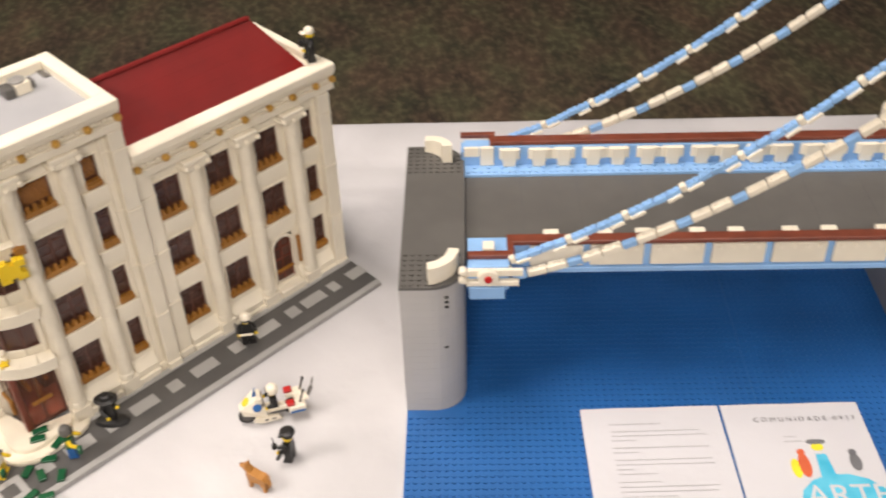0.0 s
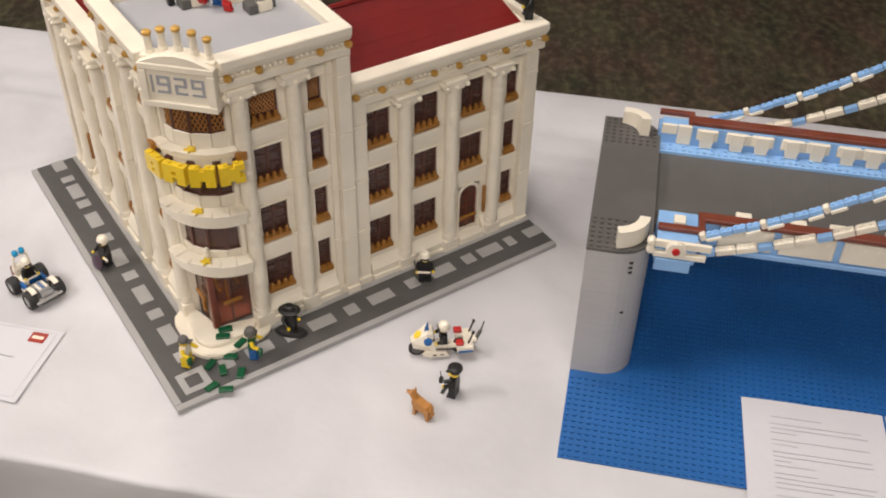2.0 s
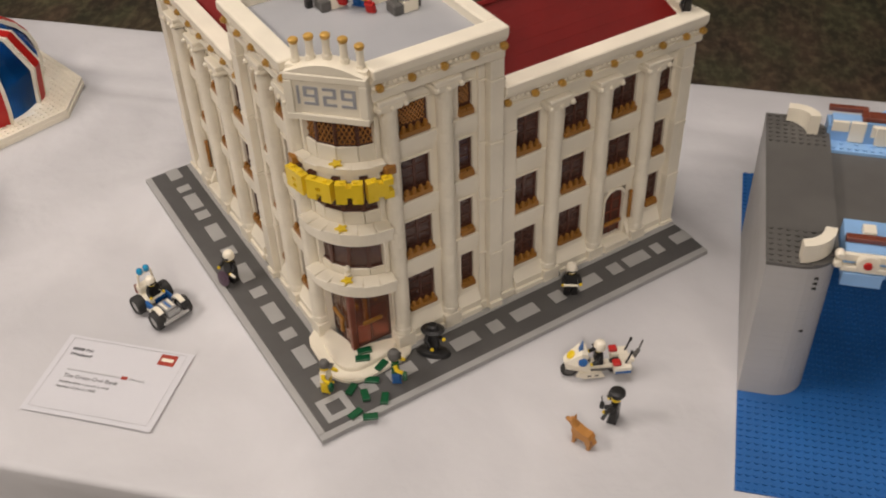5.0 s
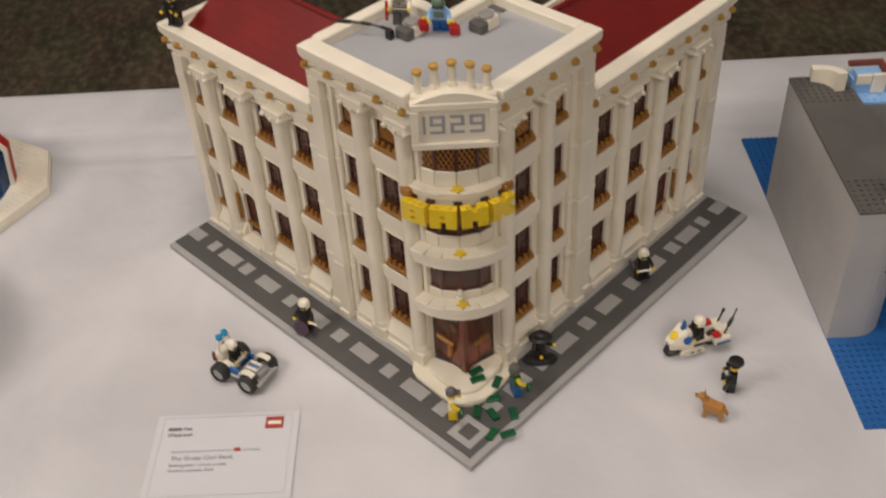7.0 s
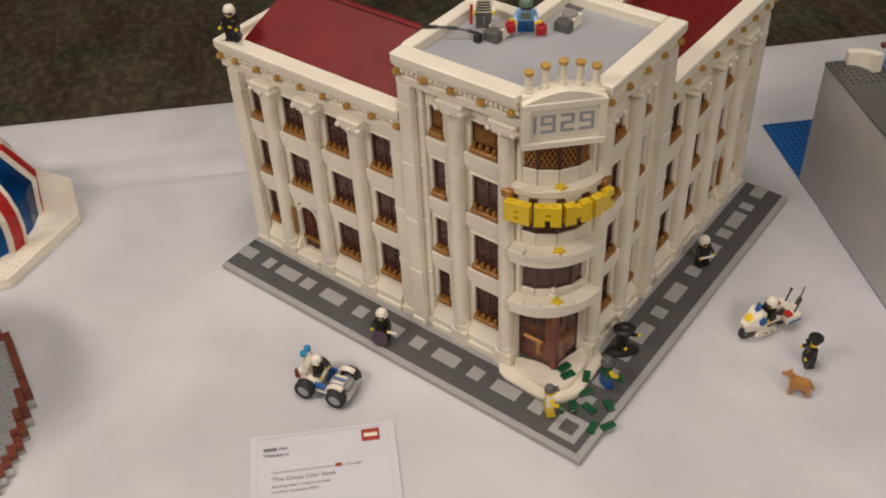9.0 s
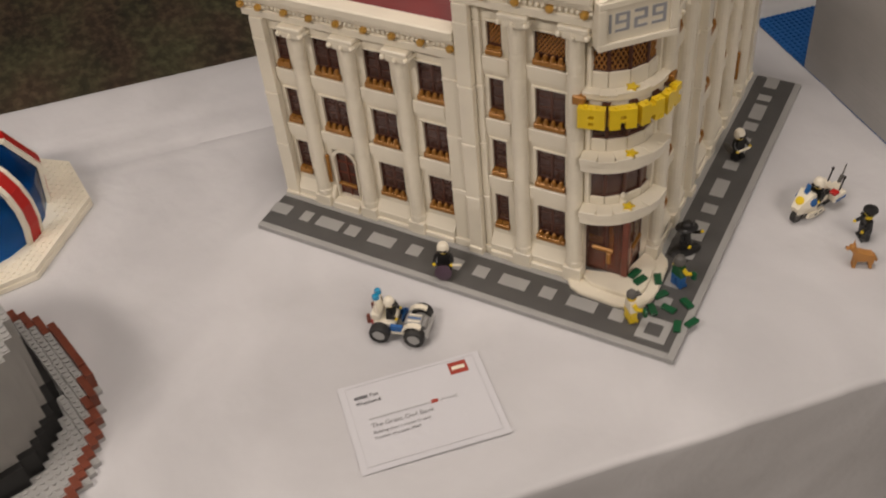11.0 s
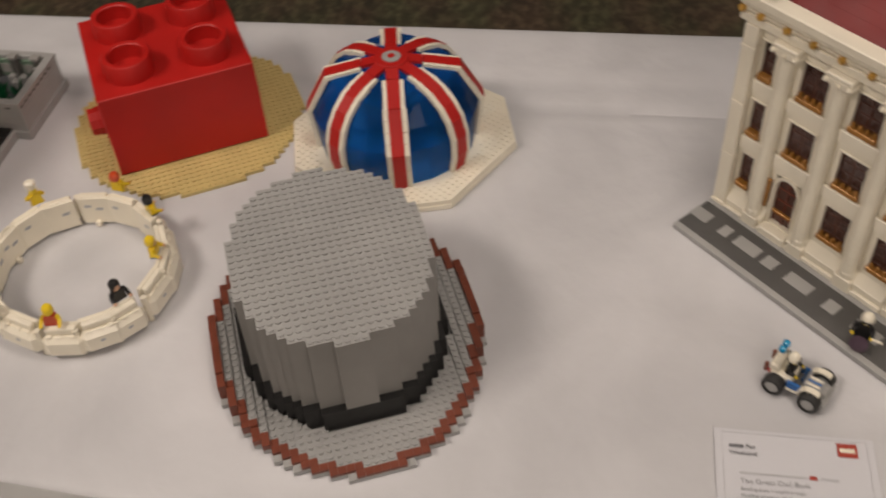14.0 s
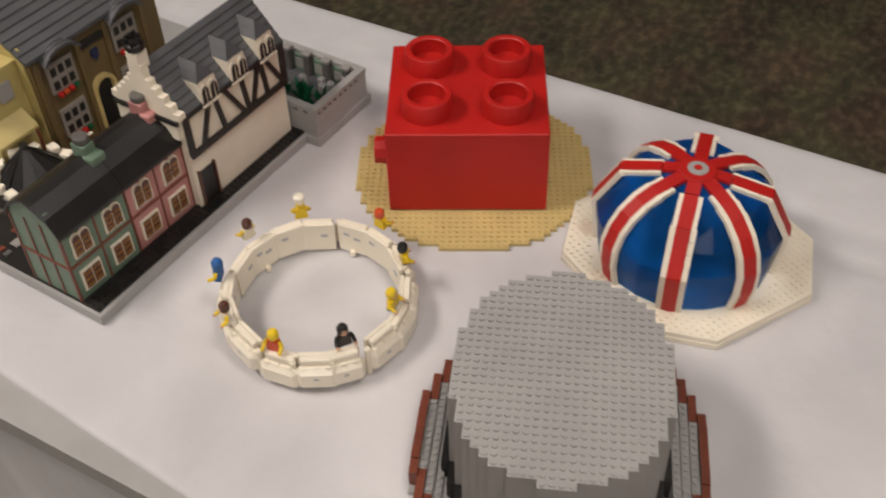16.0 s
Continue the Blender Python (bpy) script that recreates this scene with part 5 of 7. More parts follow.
part("brim_base", (lambda gg: [gg.add([(i * U, j * U, 0.0048), ((i + 1) * U, j * U, 0.0048), ((i + 1) * U, (j + 1) * U, 0.0048), (i * U, (j + 1) * U, 0.0048)], [(0, 1, 2, 3)], LGREY) for i, j in low] and cell_walls(gg, low, 0.0, 0.0048, LGREY))(Geo()), hat, "light grey lower brim layer", at=BRIM)
gb, gs, ge = Geo(), Geo(), Geo()
for i, j in brim:
    z = brim_z(i, j)
    if (i, j) in edge:
        ge.box(i * U + 0.0001, (i + 1) * U - 0.0001, j * U + 0.0001, (j + 1) * U - 0.0001, 0.0049, z + 0.0005, REDBROWN)
    else:
        gb.box(i * U + 0.0001, (i + 1) * U - 0.0001, j * U + 0.0001, (j + 1) * U - 0.0001, 0.0049, z, LGREY)
        gs.stud((i + 0.5) * U, (j + 0.5) * U, z, LGREY, 8, r=0.0025)
br = tagged(part("brim", gb, hat, "light grey studded brim curling up at the sides", at=BRIM), kind="stuff")
tagged(part("studs", gs, br), kind="stuff")
tagged(part("brim_edge", ge, hat, "reddish brown brim edge", at=BRIM), kind="stuff")

# ---- giant red brick on a round tan plate ----
BRK = Matrix.Translation((-1.090, -0.334, 0)) @ Matrix.Rotation(radians(72.9), 4, "Z")   # local x along the front, y backwards
plate = thing("round_tan_plate", "round tan studded plate lying on the cloth", "toy plate", at=Matrix.Translation((-1.080, -0.329, 0)) @ Matrix.Rotation(radians(72.9), 4, "Z") @ Matrix.Diagonal((1.045, 1.045, 1, 1)))
disc = {c for c in cells if math.hypot((c[0] + 0.5) * U, (c[1] + 0.5) * U) < 0.1455}
g = Geo()
for i, j in disc:
    g.add([(i * U, j * U, 0.0048), ((i + 1) * U, j * U, 0.0048), ((i + 1) * U, (j + 1) * U, 0.0048), (i * U, (j + 1) * U, 0.0048)], [(0, 1, 2, 3)], TAN)
cell_walls(g, disc, 0, 0.0048, TAN)
pl = part("plate_body", g, plate)
g = Geo()
for i, j in disc:
    g.stud((i + 0.5) * U, (j + 0.5) * U, 0.0048, TAN, 8)
tagged(part("studs", g, pl), kind="stuff")

big = thing("giant_red_brick", "giant bright red toy brick with four hollow studs", "toy brick", at=BRK @ Matrix.Translation((0, 0, 0.0062)))
W2, D2, HB = 0.0962, 0.0925, 0.1175
part("body", Geo().box(-W2, W2, -D2, D2, 0, HB, RED, c=0.0014), big)
for sx in (-0.048, 0.048):
    for sy in (-0.0465, 0.0465):
        m = Matrix.Translation((sx, sy, HB))
        g = Geo().lathe([(0.0305, -0.001), (0.0305, 0.024), (0.029, 0.0258), (0.0235, 0.0258), (0.022, 0.0245), (0.022, 0.006), (0.0005, 0.006)], RED, m, 32)
        part("stud", g, big, "hollow red stud", smooth=True)
g = Geo()
mk = Matrix.Translation((-W2, -0.038, 0.052)) @ Matrix.Rotation(radians(-90), 4, "Y") @ Matrix.Rotation(radians(22.5), 4, "Z")
g.lathe([(0.0185, -0.001), (0.0185, 0.0085), (0.0175, 0.0088), (0.0175, 0.0175), (0.0165, 0.0185)], RED, mk, 10)
part("side_peg", g, big, "round red peg on the side")

# ---- the domed umbrella-like pavilion ----
random.seed(5)
DOME = (-0.857, -0.142)
ROT, RIB = 14.0, -3.3          # turn of the plate, and of the ribs on it
dome = thing("flag_coloured_dome", "clear blue dome with red and white ribs on a white plate", "toy dome", at=pose(*DOME, 0, 0, 0, ROT))
h_, c_ = 0.1325, 0.0645
octo = [(h_, -h_ + c_), (h_, h_ - c_), (h_ - c_, h_), (-h_ + c_, h_), (-h_, h_ - c_), (-h_, -h_ + c_), (-h_ + c_, -h_), (h_ - c_, -h_)]
OX, OY = 0.0, 0.008
octo = [(x + OX, y + OY) for x, y in octo]
rim = [((x - OX) * 0.992 + OX, (y - OY) * 0.992 + OY) for x, y in octo]
part("base_plate", Geo().prism(octo, 0, 0.0066, WHITE), dome, "white eight-sided base plate")
top_plate = part("top_plate", Geo().prism(rim, 0.0068, 0.0134, WHITE), dome, "white studded top layer")


def in_rim(x, y, grow):
    """Whether a place lies inside the eight-sided rim, drawn in by grow."""
    return all((b[0] - a[0]) * (y - a[1]) - (b[1] - a[1]) * (x - a[0]) > grow * math.dist(a, b) for a, b in zip(rim, rim[1:] + rim[:1]))


gs = Geo()
for i in range(-18, 18):
    for j in range(-18, 18):
        x, y = (i + 0.5) * U + OX, (j + 0.5) * U + OY
        if math.hypot(x, y) > 0.107 and in_rim(x, y, 0.003):
            gs.stud(x, y, 0.0134, WHITE, 8, r=0.0024, h=0.0016)
tagged(part("studs", gs, top_plate), kind="stuff")
# the outer line of a rib, from the plate to the hub: (radius, height); four ribs are bent, the four between them curved
PROF = [(0.1045, 0.0098), (0.1115, 0.070), (0.0835, 0.1195), (0.0380, 0.1290), (0.0150, 0.133)]
CURVE = [(0.1045, 0.0098), (0.1105, 0.040), (0.1100, 0.066), (0.1030, 0.088), (0.0905, 0.1055), (0.0740, 0.1185), (0.0545, 0.1265), (0.0380, 0.1300), (0.0150, 0.133)]
# the clear shell runs a little under the ribs, from the bent line to the curved one
UNDER_BENT = [(0.1010, 0.0100), (0.1045, 0.040), (0.1075, 0.0690), (0.0940, 0.0930), (0.0805, 0.1160), (0.0370, 0.1255), (0.0150, 0.1295)]
UNDER_CURVE = [(0.1010, 0.0100), (0.1065, 0.040), (0.1055, 0.0670), (0.0950, 0.0920), (0.0710, 0.1145), (0.0365, 0.1260), (0.0150, 0.1295)]
MIDWAY = [((a[0] + b[0]) * 0.5 * 0.975, (a[1] + b[1]) * 0.5) for a, b in zip(UNDER_BENT, UNDER_CURVE)]
BOXF = [(0, 1, 2, 3), (7, 6, 5, 4), (0, 4, 5, 1), (1, 5, 6, 2), (2, 6, 7, 3), (3, 7, 4, 0)]


def rib_piece(g, ends, u0, u1, ya, yb, yc, yd, top, deep, mat, m):
    """A plate between two ends of a rib from u0 to u1; ya, yb its sides below, yc, yd above."""
    (r0, z0), (r1, z1) = ends
    ln = math.hypot(r1 - r0, z1 - z0)
    nx, nz = (z1 - z0) / ln, -(r1 - r0) / ln

    def at(u, y, o):
        return (r0 + (r1 - r0) * u + nx * o, y, z0 + (z1 - z0) * u + nz * o)

    p = [at(u0, ya, top), at(u0, yb, top), at(u1, yd, top), at(u1, yc, top)]
    q = [at(u0, ya, deep), at(u0, yb, deep), at(u1, yd, deep), at(u1, yc, deep)]
    g.add(p + q, BOXF, mat, m)


for k in range(8):
    bent = k % 2 == 1
    for hs in range(2):         # two flat clear panels between ribs in each storey
        a0, a1 = radians(k * 45 + RIB + 22.5 * hs), radians(k * 45 + RIB + 22.5 * (hs + 1))
        rib_line, next_line = (UNDER_BENT, UNDER_CURVE) if bent else (UNDER_CURVE, UNDER_BENT)
        la, lb = (rib_line, MIDWAY) if hs == 0 else (MIDWAY, next_line)
        for lv in range(len(MIDWAY) - 1):
            p = [(r * math.cos(a), r * math.sin(a), z) for (r, z), a in ((la[lv], a0), (lb[lv], a1), (lb[lv + 1], a1), (la[lv + 1], a0))]
            q = [(x * 0.98, y * 0.98, z - 0.0012) for x, y, z in p]
            cp = part("clear_panel", Geo().add(p + q, BOXF, BLUEGLASS), dome)
            cp.visible_shadow = False
    m = Matrix.Rotation(radians(k * 45 + RIB), 4, "Z")
    line = PROF if bent else CURVE
    for lv, ends in enumerate(zip(line, line[1:])):
        ln = math.hypot(ends[1][0] - ends[0][0], ends[1][1] - ends[0][1])
        last = lv == len(line) - 2
        gap = (0.0006 if bent else 0.0001) / ln
        up = random.uniform(-0.0003, 0.0003)
        g = Geo()
        rib_piece(g, ends, gap, 1 - gap, -0.0078, 0.0078, -0.0078, 0.0078, up, -0.0062, RED, m)
        part("rib", g, dome, "bright red rib")
        if last:
            continue
        n_ = max(1, round(ln / 0.0155))
        for sg in (-1, 1):
            for i in range(n_):         # short white plates end to end
                y0, y1 = sg * 0.0079, sg * (0.0079 + (0.0062 if ends[1][0] > 0.05 else 0.0048))
                e = 0.0003 / ln
                g = Geo()
                rib_piece(g, ends, i / n_ + e, (i + 1) / n_ - e, min(y0, y1), max(y0, y1), min(y0, y1), max(y0, y1), -0.0010 + random.uniform(-0.0003, 0.0003), -0.0062, WHITE, m)
                part("rib_edge", g, dome, "white rib edging")
part("hub", Geo().lathe([(0.0215, 0.1290), (0.0205, 0.1334), (0.0200, 0.1338)], RED, None, 20), dome, "red hub")
part("hub_ring", Geo().lathe([(0.0115, 0.1338), (0.0115, 0.1352), (0.0105, 0.1356)], LGREY, None, 16), dome, "light grey hub ring")
part("hub_pin", Geo().lathe([(0.0045, 0.1356), (0.0045, 0.1362)], RED, None, 12), dome)

# ---- the white ring with figures round it ----
RING = (-0.901, -0.569)
ring = thing("white_segment_ring", "white brick-built ring of curved segments with small grey prints", "toy ring", at=pose(*RING, 0) @ Matrix.Translation((0.0055, 0.002, 0)) @ Matrix.Diagonal((1.085, 1.015, 1.2, 1)))
random.seed(7)
NS = 16
for k in range(NS):
    a = 2 * math.pi * (k + 0.3) / NS
    m = Matrix.Rotation(a, 4, "Z")
    hw = 0.1125 * math.tan(math.pi / NS)
    hi_ = 0.090 * math.tan(math.pi / NS)
    mt = m @ Matrix.Translation((random.uniform(-0.0012, 0.0012), 0, 0.0006)) @ Matrix.Rotation(random.uniform(-0.03, 0.03), 4, "X") @ Matrix.Rotation(random.uniform(-0.012, 0.012), 4, "Y") @ Matrix.Rotation(random.uniform(-0.06, 0.06), 4, "Z")
    g = Geo().box(0.0893, 0.0938, -hi_ * 1.02, hi_ * 1.02, 0.002, 0.0350, WHITE, mt, c=0.0006)
    seg = part("segment", g, ring, "white inner wall plate")
    part("outer_shell", Geo().box(0.0940, 0.1085, -hw * 0.965, hw * 0.965, 0.002, 0.0275, WHITE, mt, c=0.0052), seg, "white rounded outer shell")
    part("top_tile", Geo().box(0.0940, 0.1010, -hi_ * 0.9, hi_ * 0.9, 0.0276, 0.0352, WHITE, mt, c=0.0010), seg)
    g = Geo()
    for j in range(3):          # small raised bits on the shell
        y = (j - 1) * hw * 0.55 + random.uniform(-0.002, 0.002)
        g.box(0.1010, 0.1055, y - 0.0028, y + 0.0028, 0.0272, 0.0285 + random.uniform(0, 0.001), WHITE, mt, c=0.0006)
    part("shell_tiles", g, seg)
    for j, zz in ((0, 0.020), (1, 0.0235)):
        if (k + j) % 3 != 2:
            part("print", Geo().box(0.0887, 0.0892, hi_ * (-0.55 + 0.75 * j), hi_ * (-0.1 + 0.7 * j), zz, zz + 0.0030, PALEINK, mt), seg, "small grey print")
    if k % 3 != 2:
        part("print", Geo().box(0.1086, 0.1089, -0.003, 0.002, 0.016, 0.0185, PALEINK, mt), seg, "small grey print")
    part("joint", Geo().cyl(0.0985, hw * 0.96, 0.001, 0.0325, 0.0034, CREAM, 10, m), ring, "cream round joint")
    if k % 3 == 0:
        part("clip", Geo().box(0.0835, 0.0891, -0.003, 0.003, 0.001, 0.007, WHITE, mt, c=0.0006), ring)

# ---- the little street of houses ----
VIL = pose(-0.945, -0.806, 0, 0, 0, 132.3) @ Matrix.Diagonal((1.067, 1.12, 1.04, 1))      # local x along the front, local y away from it
VZ = 0.0145
vb = thing("street_base", "grey street base with black pavement under the small houses", "toy street base", at=VIL)
part("baseplate", Geo().box(0, 0.355, 0, 0.40, 0, 0.0125, LGREY, c=0.0006).box(0.3552, 0.468, -0.0185, 0.40, 0, 0.0125, LGREY, c=0.0006), vb, "light grey base wall")
part("paving", Geo().box(0.004, 0.375, 0.005, 0.395, 0.0126, VZ, BLACK), vb, "black front pavement")
g = Geo()
random.seed(11)
for i in range(60):
    x, y = random.uniform(0.006, 0.12), random.uniform(0.11, 0.36)
    g.box(x, x + random.uniform(0.006, 0.012), y, y + random.uniform(0.006, 0.012), VZ, VZ + random.uniform(0.0008, 0.0025), random.choice((DGREY, MGREY, DGREY, REDBROWN)))
tagged(part("cobbles", g, vb, "mixed grey and brown cobbles"), kind="stuff")
g = Geo()
for i in range(46):
    for j in range(3):
        g.stud(0.008 + i * U, 0.009 + j * U, VZ, BLACK, 7)
tagged(part("studs", g, vb), kind="stuff")


def lattice_window(parent, x, z, w, h, y, arched):
    """Cream framed window on a front at y, with brown lattice."""
    gg = Geo()
    t = 0.0022
    if arched:
        pts = [(x - t, z - t), (x + w + t, z - t)]
        n = 8
        for c in (x + w * 0.75, x + w * 0.25):
            pts += [(c + (w / 4 + t * 0.6) * math.cos(math.pi * i / n), z + h - w / 4 + (w / 4 + t) * math.sin(math.pi * i / n)) for i in range(n + 1)]
    else:
        pts = [(x - t, z - t), (x + w + t, z - t), (x + w + t, z + h + t), (x - t, z + h + t)]
    m = Matrix(((1, 0, 0, 0), (0, 0, -1, y), (0, 1, 0, 0), (0, 0, 0, 1)))
    gg.prism(pts, -0.001, 0.0022, CREAM, m)
    win = part("window", gg, parent, "cream window frame")
    gl = Geo()
    for k in range(2):
        xa = x + k * (w / 2 + 0.0006)
        xb = xa + w / 2 - 0.0006
        if arched:
            c = (xa + xb) / 2
            r = (xb - xa) / 2
            pts = [(xa, z), (xb, z)] + [(c + r * math.cos(math.pi * i / 8), z + h - r + r * math.sin(math.pi * i / 8)) for i in range(9)]
        else:
            pts = [(xa, z), (xb, z), (xb, z + h), (xa, z + h)]
        gl.prism(pts, 0.0024, 0.0028, BROWN, m)
        nn = 3
        for i in range(nn):
            zz = z + (i + 0.5) * h * (0.8 if arched else 1) / nn
            gl.rod((xa + 0.0006, y - 0.0031, zz - 0.0018), (xb - 0.0006, y - 0.0031, zz + 0.0018), 0.0006, GOLD, 4)
            gl.rod((xa + 0.0006, y - 0.0031, zz + 0.0018), (xb - 0.0006, y - 0.0031, zz - 0.0018), 0.0006, GOLD, 4)
    part("lattice", gl, win, "gold brown leaded lattice")


def terrace(x0, x1, mat, name, label, end):
    house = thing(name, label, "toy house", at=VIL)
    y0, y1, ze = 0.030, 0.098, 0.112
    g = Geo().box(x0, x1, y0, y1, VZ, ze, mat)
    if end:      # gable end that follows the roof
        m = Matrix(((0, 0, 1, x0), (1, 0, 0, 0), (0, 1, 0, 0), (0, 0, 0, 1)))
        g.prism([(y0, ze), (y1, ze), (y1 - 0.012, ze + 0.022), (0.064, ze + 0.031), (y0 + 0.012, ze + 0.022)], 0, 0.006, mat, m)
    part("wall", g, house)
    n = 2
    w = (x1 - x0) / n
    bars = [(x0 + i * w - 0.001, x0 + i * w + 0.001, y0 - 0.0012, y0, VZ, ze) for i in range(n + 1)]
    bars += [(x0, x1, y0 - 0.0016, y0, 0.062, 0.0645), (x0, x1, y0 - 0.0014, y0, ze - 0.002, ze)]
    if end:
        bars += [(x0 - 0.0012, x0, y0 + k * 0.022, y0 + 0.002 + k * 0.022, VZ, ze + 0.004) for k in range(4)]
        bars.append((x0 - 0.0016, x0, y0, y1, 0.062, 0.0645))
    for b in bars:
        part("timber", Geo().box(*b, REDBROWN), house, "thin reddish brown timber")
    for i in range(n):
        cx = x0 + (i + 0.5) * w
        lattice_window(house, cx - 0.0115, 0.026, 0.023, 0.024, y0, False)
        lattice_window(house, cx - 0.011, 0.073, 0.022, 0.027, y0, True)
    prof = [(y0 - 0.004, ze - 0.001), (y0 + 0.008, ze + 0.019), (y0 + 0.024, ze + 0.030), (0.064, ze + 0.034), (y1 - 0.024, ze + 0.030), (y1 - 0.008, ze + 0.019), (y1 + 0.004, ze - 0.001)]
    for k in range(6):
        (ya, za), (yb, zb) = prof[k], prof[k + 1]
        xs = x0 - (0.003 if end else 0)
        p = [(xs, ya, za), (x1, ya, za), (x1, yb, zb), (xs, yb, zb)]
        q = [(x, y, z - 0.004) for x, y, z in p]
        part("roof_course", Geo().add(p + q, [(0, 1, 2, 3), (7, 6, 5, 4), (0, 4, 5, 1), (1, 5, 6, 2), (2, 6, 7, 3), (3, 7, 4, 0)], BLACK), house, "black roof course")
    cx = x1 - (0.002 if end else 0.008)
    g = Geo().box(cx - 0.008, cx + 0.008, 0.058, 0.076, ze + 0.02, ze + 0.046, mat, c=0.001).box(cx - 0.010, cx + 0.010, 0.048, 0.062, ze + 0.024, ze + 0.036, mat, c=0.002)
    ch = part("chimney", g, house)
    part("chimney_pot", Geo().cyl(cx, 0.067, ze + 0.046, ze + 0.055, 0.0085, DGREY, 12, c=0.0015), ch, "dark grey round chimney top")
    return house


terrace(0.006, 0.0942, SANDGREEN, "green_terrace_house", "sand green toy terrace house with black roof", True)
terrace(0.0946, 0.1835, PINK, "pink_terrace_house", "pink toy terrace house with black roof", False)

# half-timbered house
tim = thing("half_timbered_house", "cream and black half-timbered toy house with grey roof", "toy house", at=VIL)
X0, X1, Y0, Y1 = 0.184, 0.353, 0.018, 0.106
part("lower_wall", Geo().box(X0, X1, Y0 + 0.003, Y1, VZ, 0.090, CREAM), tim)
part("upper_wall", Geo().box(X0, X1, Y0, Y1, 0.0902, 0.146, CREAM), tim)
part("door", Geo().box(X0 + 0.008, X0 + 0.030, Y0 + 0.001, Y0 + 0.0029, VZ, 0.062, BLACK), tim, "black plank door")
part("door_frame", Geo().box(X0 + 0.0055, X0 + 0.0078, Y0 - 0.001, Y0 + 0.0029, VZ, 0.065, BROWN).box(X0 + 0.0302, X0 + 0.0325, Y0 - 0.001, Y0 + 0.0029, VZ, 0.065, BROWN), tim)


def timber(x0, z0, x1, z1, w=0.0035, y=None):
    y = Y0 if y is None else y
    a, b = Vector((x0, y, z0)), Vector((x1, y, z1))
    d = (b - a).normalized()
    s = Vector((-d.z, 0, d.x)) * w
    p = [a - s, b - s, b + s, a + s]
    f_ = [Vector((v.x, v.y - 0.003, v.z)) for v in p]
    part("timber", Geo().add([tuple(v) for v in p + f_], [(3, 2, 1, 0), (4, 5, 6, 7), (0, 1, 5, 4), (1, 2, 6, 5), (2, 3, 7, 6), (3, 0, 4, 7)], BLACK), tim)


timber(X0, 0.0935, X1, 0.0935, 0.0042, Y0 - 0.0005)
timber(X0 + 0.003, 0.094, X0 + 0.003, 0.146, 0.0042)
timber(X1 - 0.003, 0.094, X1 - 0.003, 0.146, 0.0042)
for xa, xb in ((0.022, 0.040), (0.058, 0.050), (0.092, 0.066), (0.100, 0.094), (0.108, 0.124), (0.134, 0.129), (0.162, 0.136)):
    timber(X0 + xa, 0.097, X0 + xb, 0.143, 0.0028, Y0 - 0.0003)
timber(X0, 0.145, X1, 0.145, 0.0024, Y0 - 0.0006)
YR, ZR, ZE = 0.062, 0.203, 0.147
n = 8
for side in (0, 1):
    for i in range(n):
        t0, t1 = i / n, (i + 1) / n
        ya, yb = (Y0 - 0.002) + (YR - Y0 + 0.002) * t0, (Y0 - 0.002) + (YR - Y0 + 0.002) * t1
        za, zb = ZE + (ZR - ZE) * t0 + 0.002, ZE + (ZR - ZE) * t1
        if side:
            ya, yb = 2 * YR - ya, 2 * YR - yb
        p = [(X0 + 0.004, ya, za), (X1 + 0.003, ya, za), (X1 + 0.003, yb, zb), (X0 + 0.004, yb, zb)]
        q = [(x, y, z - 0.005) for x, y, z in p]
        f = [(0, 1, 2, 3), (7, 6, 5, 4), (0, 4, 5, 1), (1, 5, 6, 2), (2, 6, 7, 3), (3, 7, 4, 0)]
        part("roof_course", Geo().add(p + q, [t[::-1] for t in f] if side else f, ROOFGREY), tim, "grey roof course")
g = Geo()
m = Matrix(((0, 0, 1, X0 - 0.006), (1, 0, 0, 0), (0, 1, 0, 0), (0, 0, 0, 1)))
nst = 7
for i in range(nst):      # stepped gable
    z0 = 0.1462 + i * 0.0085
    k = (YR - Y0 + 0.003) * max(0.2, (1 - i / nst) ** 1.35)
    g.box(X0 - 0.006, X0 + 0.0035, YR - k, YR + k, z0, z0 + 0.0085, WHITE)
g.box(X0 - 0.006, X0 + 0.0035, Y0 + 0.004, Y1, 0.118, 0.146, WHITE)
part("stepped_gable", g, tim, "white stepped gable")
part("gable_beam", Geo().box(X0 - 0.009, X0 - 0.0062, Y0, Y1, 0.140, 0.1455, BLACK), tim)
ch = part("chimney", Geo().box(X0 - 0.007, X0 + 0.009, YR - 0.008, YR + 0.008, ZR - 0.004, ZR + 0.017, WHITE, c=0.001), tim, "white chimney")
g = Geo().cyl(X0 + 0.001, YR, ZR + 0.017, ZR + 0.027, 0.0105, BLACK, 10, c=0.002)
for k in range(5):
    g.cyl(X0 + 0.001 + 0.008 * math.cos(k * 1.257), YR + 0.008 * math.sin(k * 1.257), ZR + 0.0265, ZR + 0.032, 0.003, BLACK, 6)
part("chimney_pot", g, ch, "black chimney top")
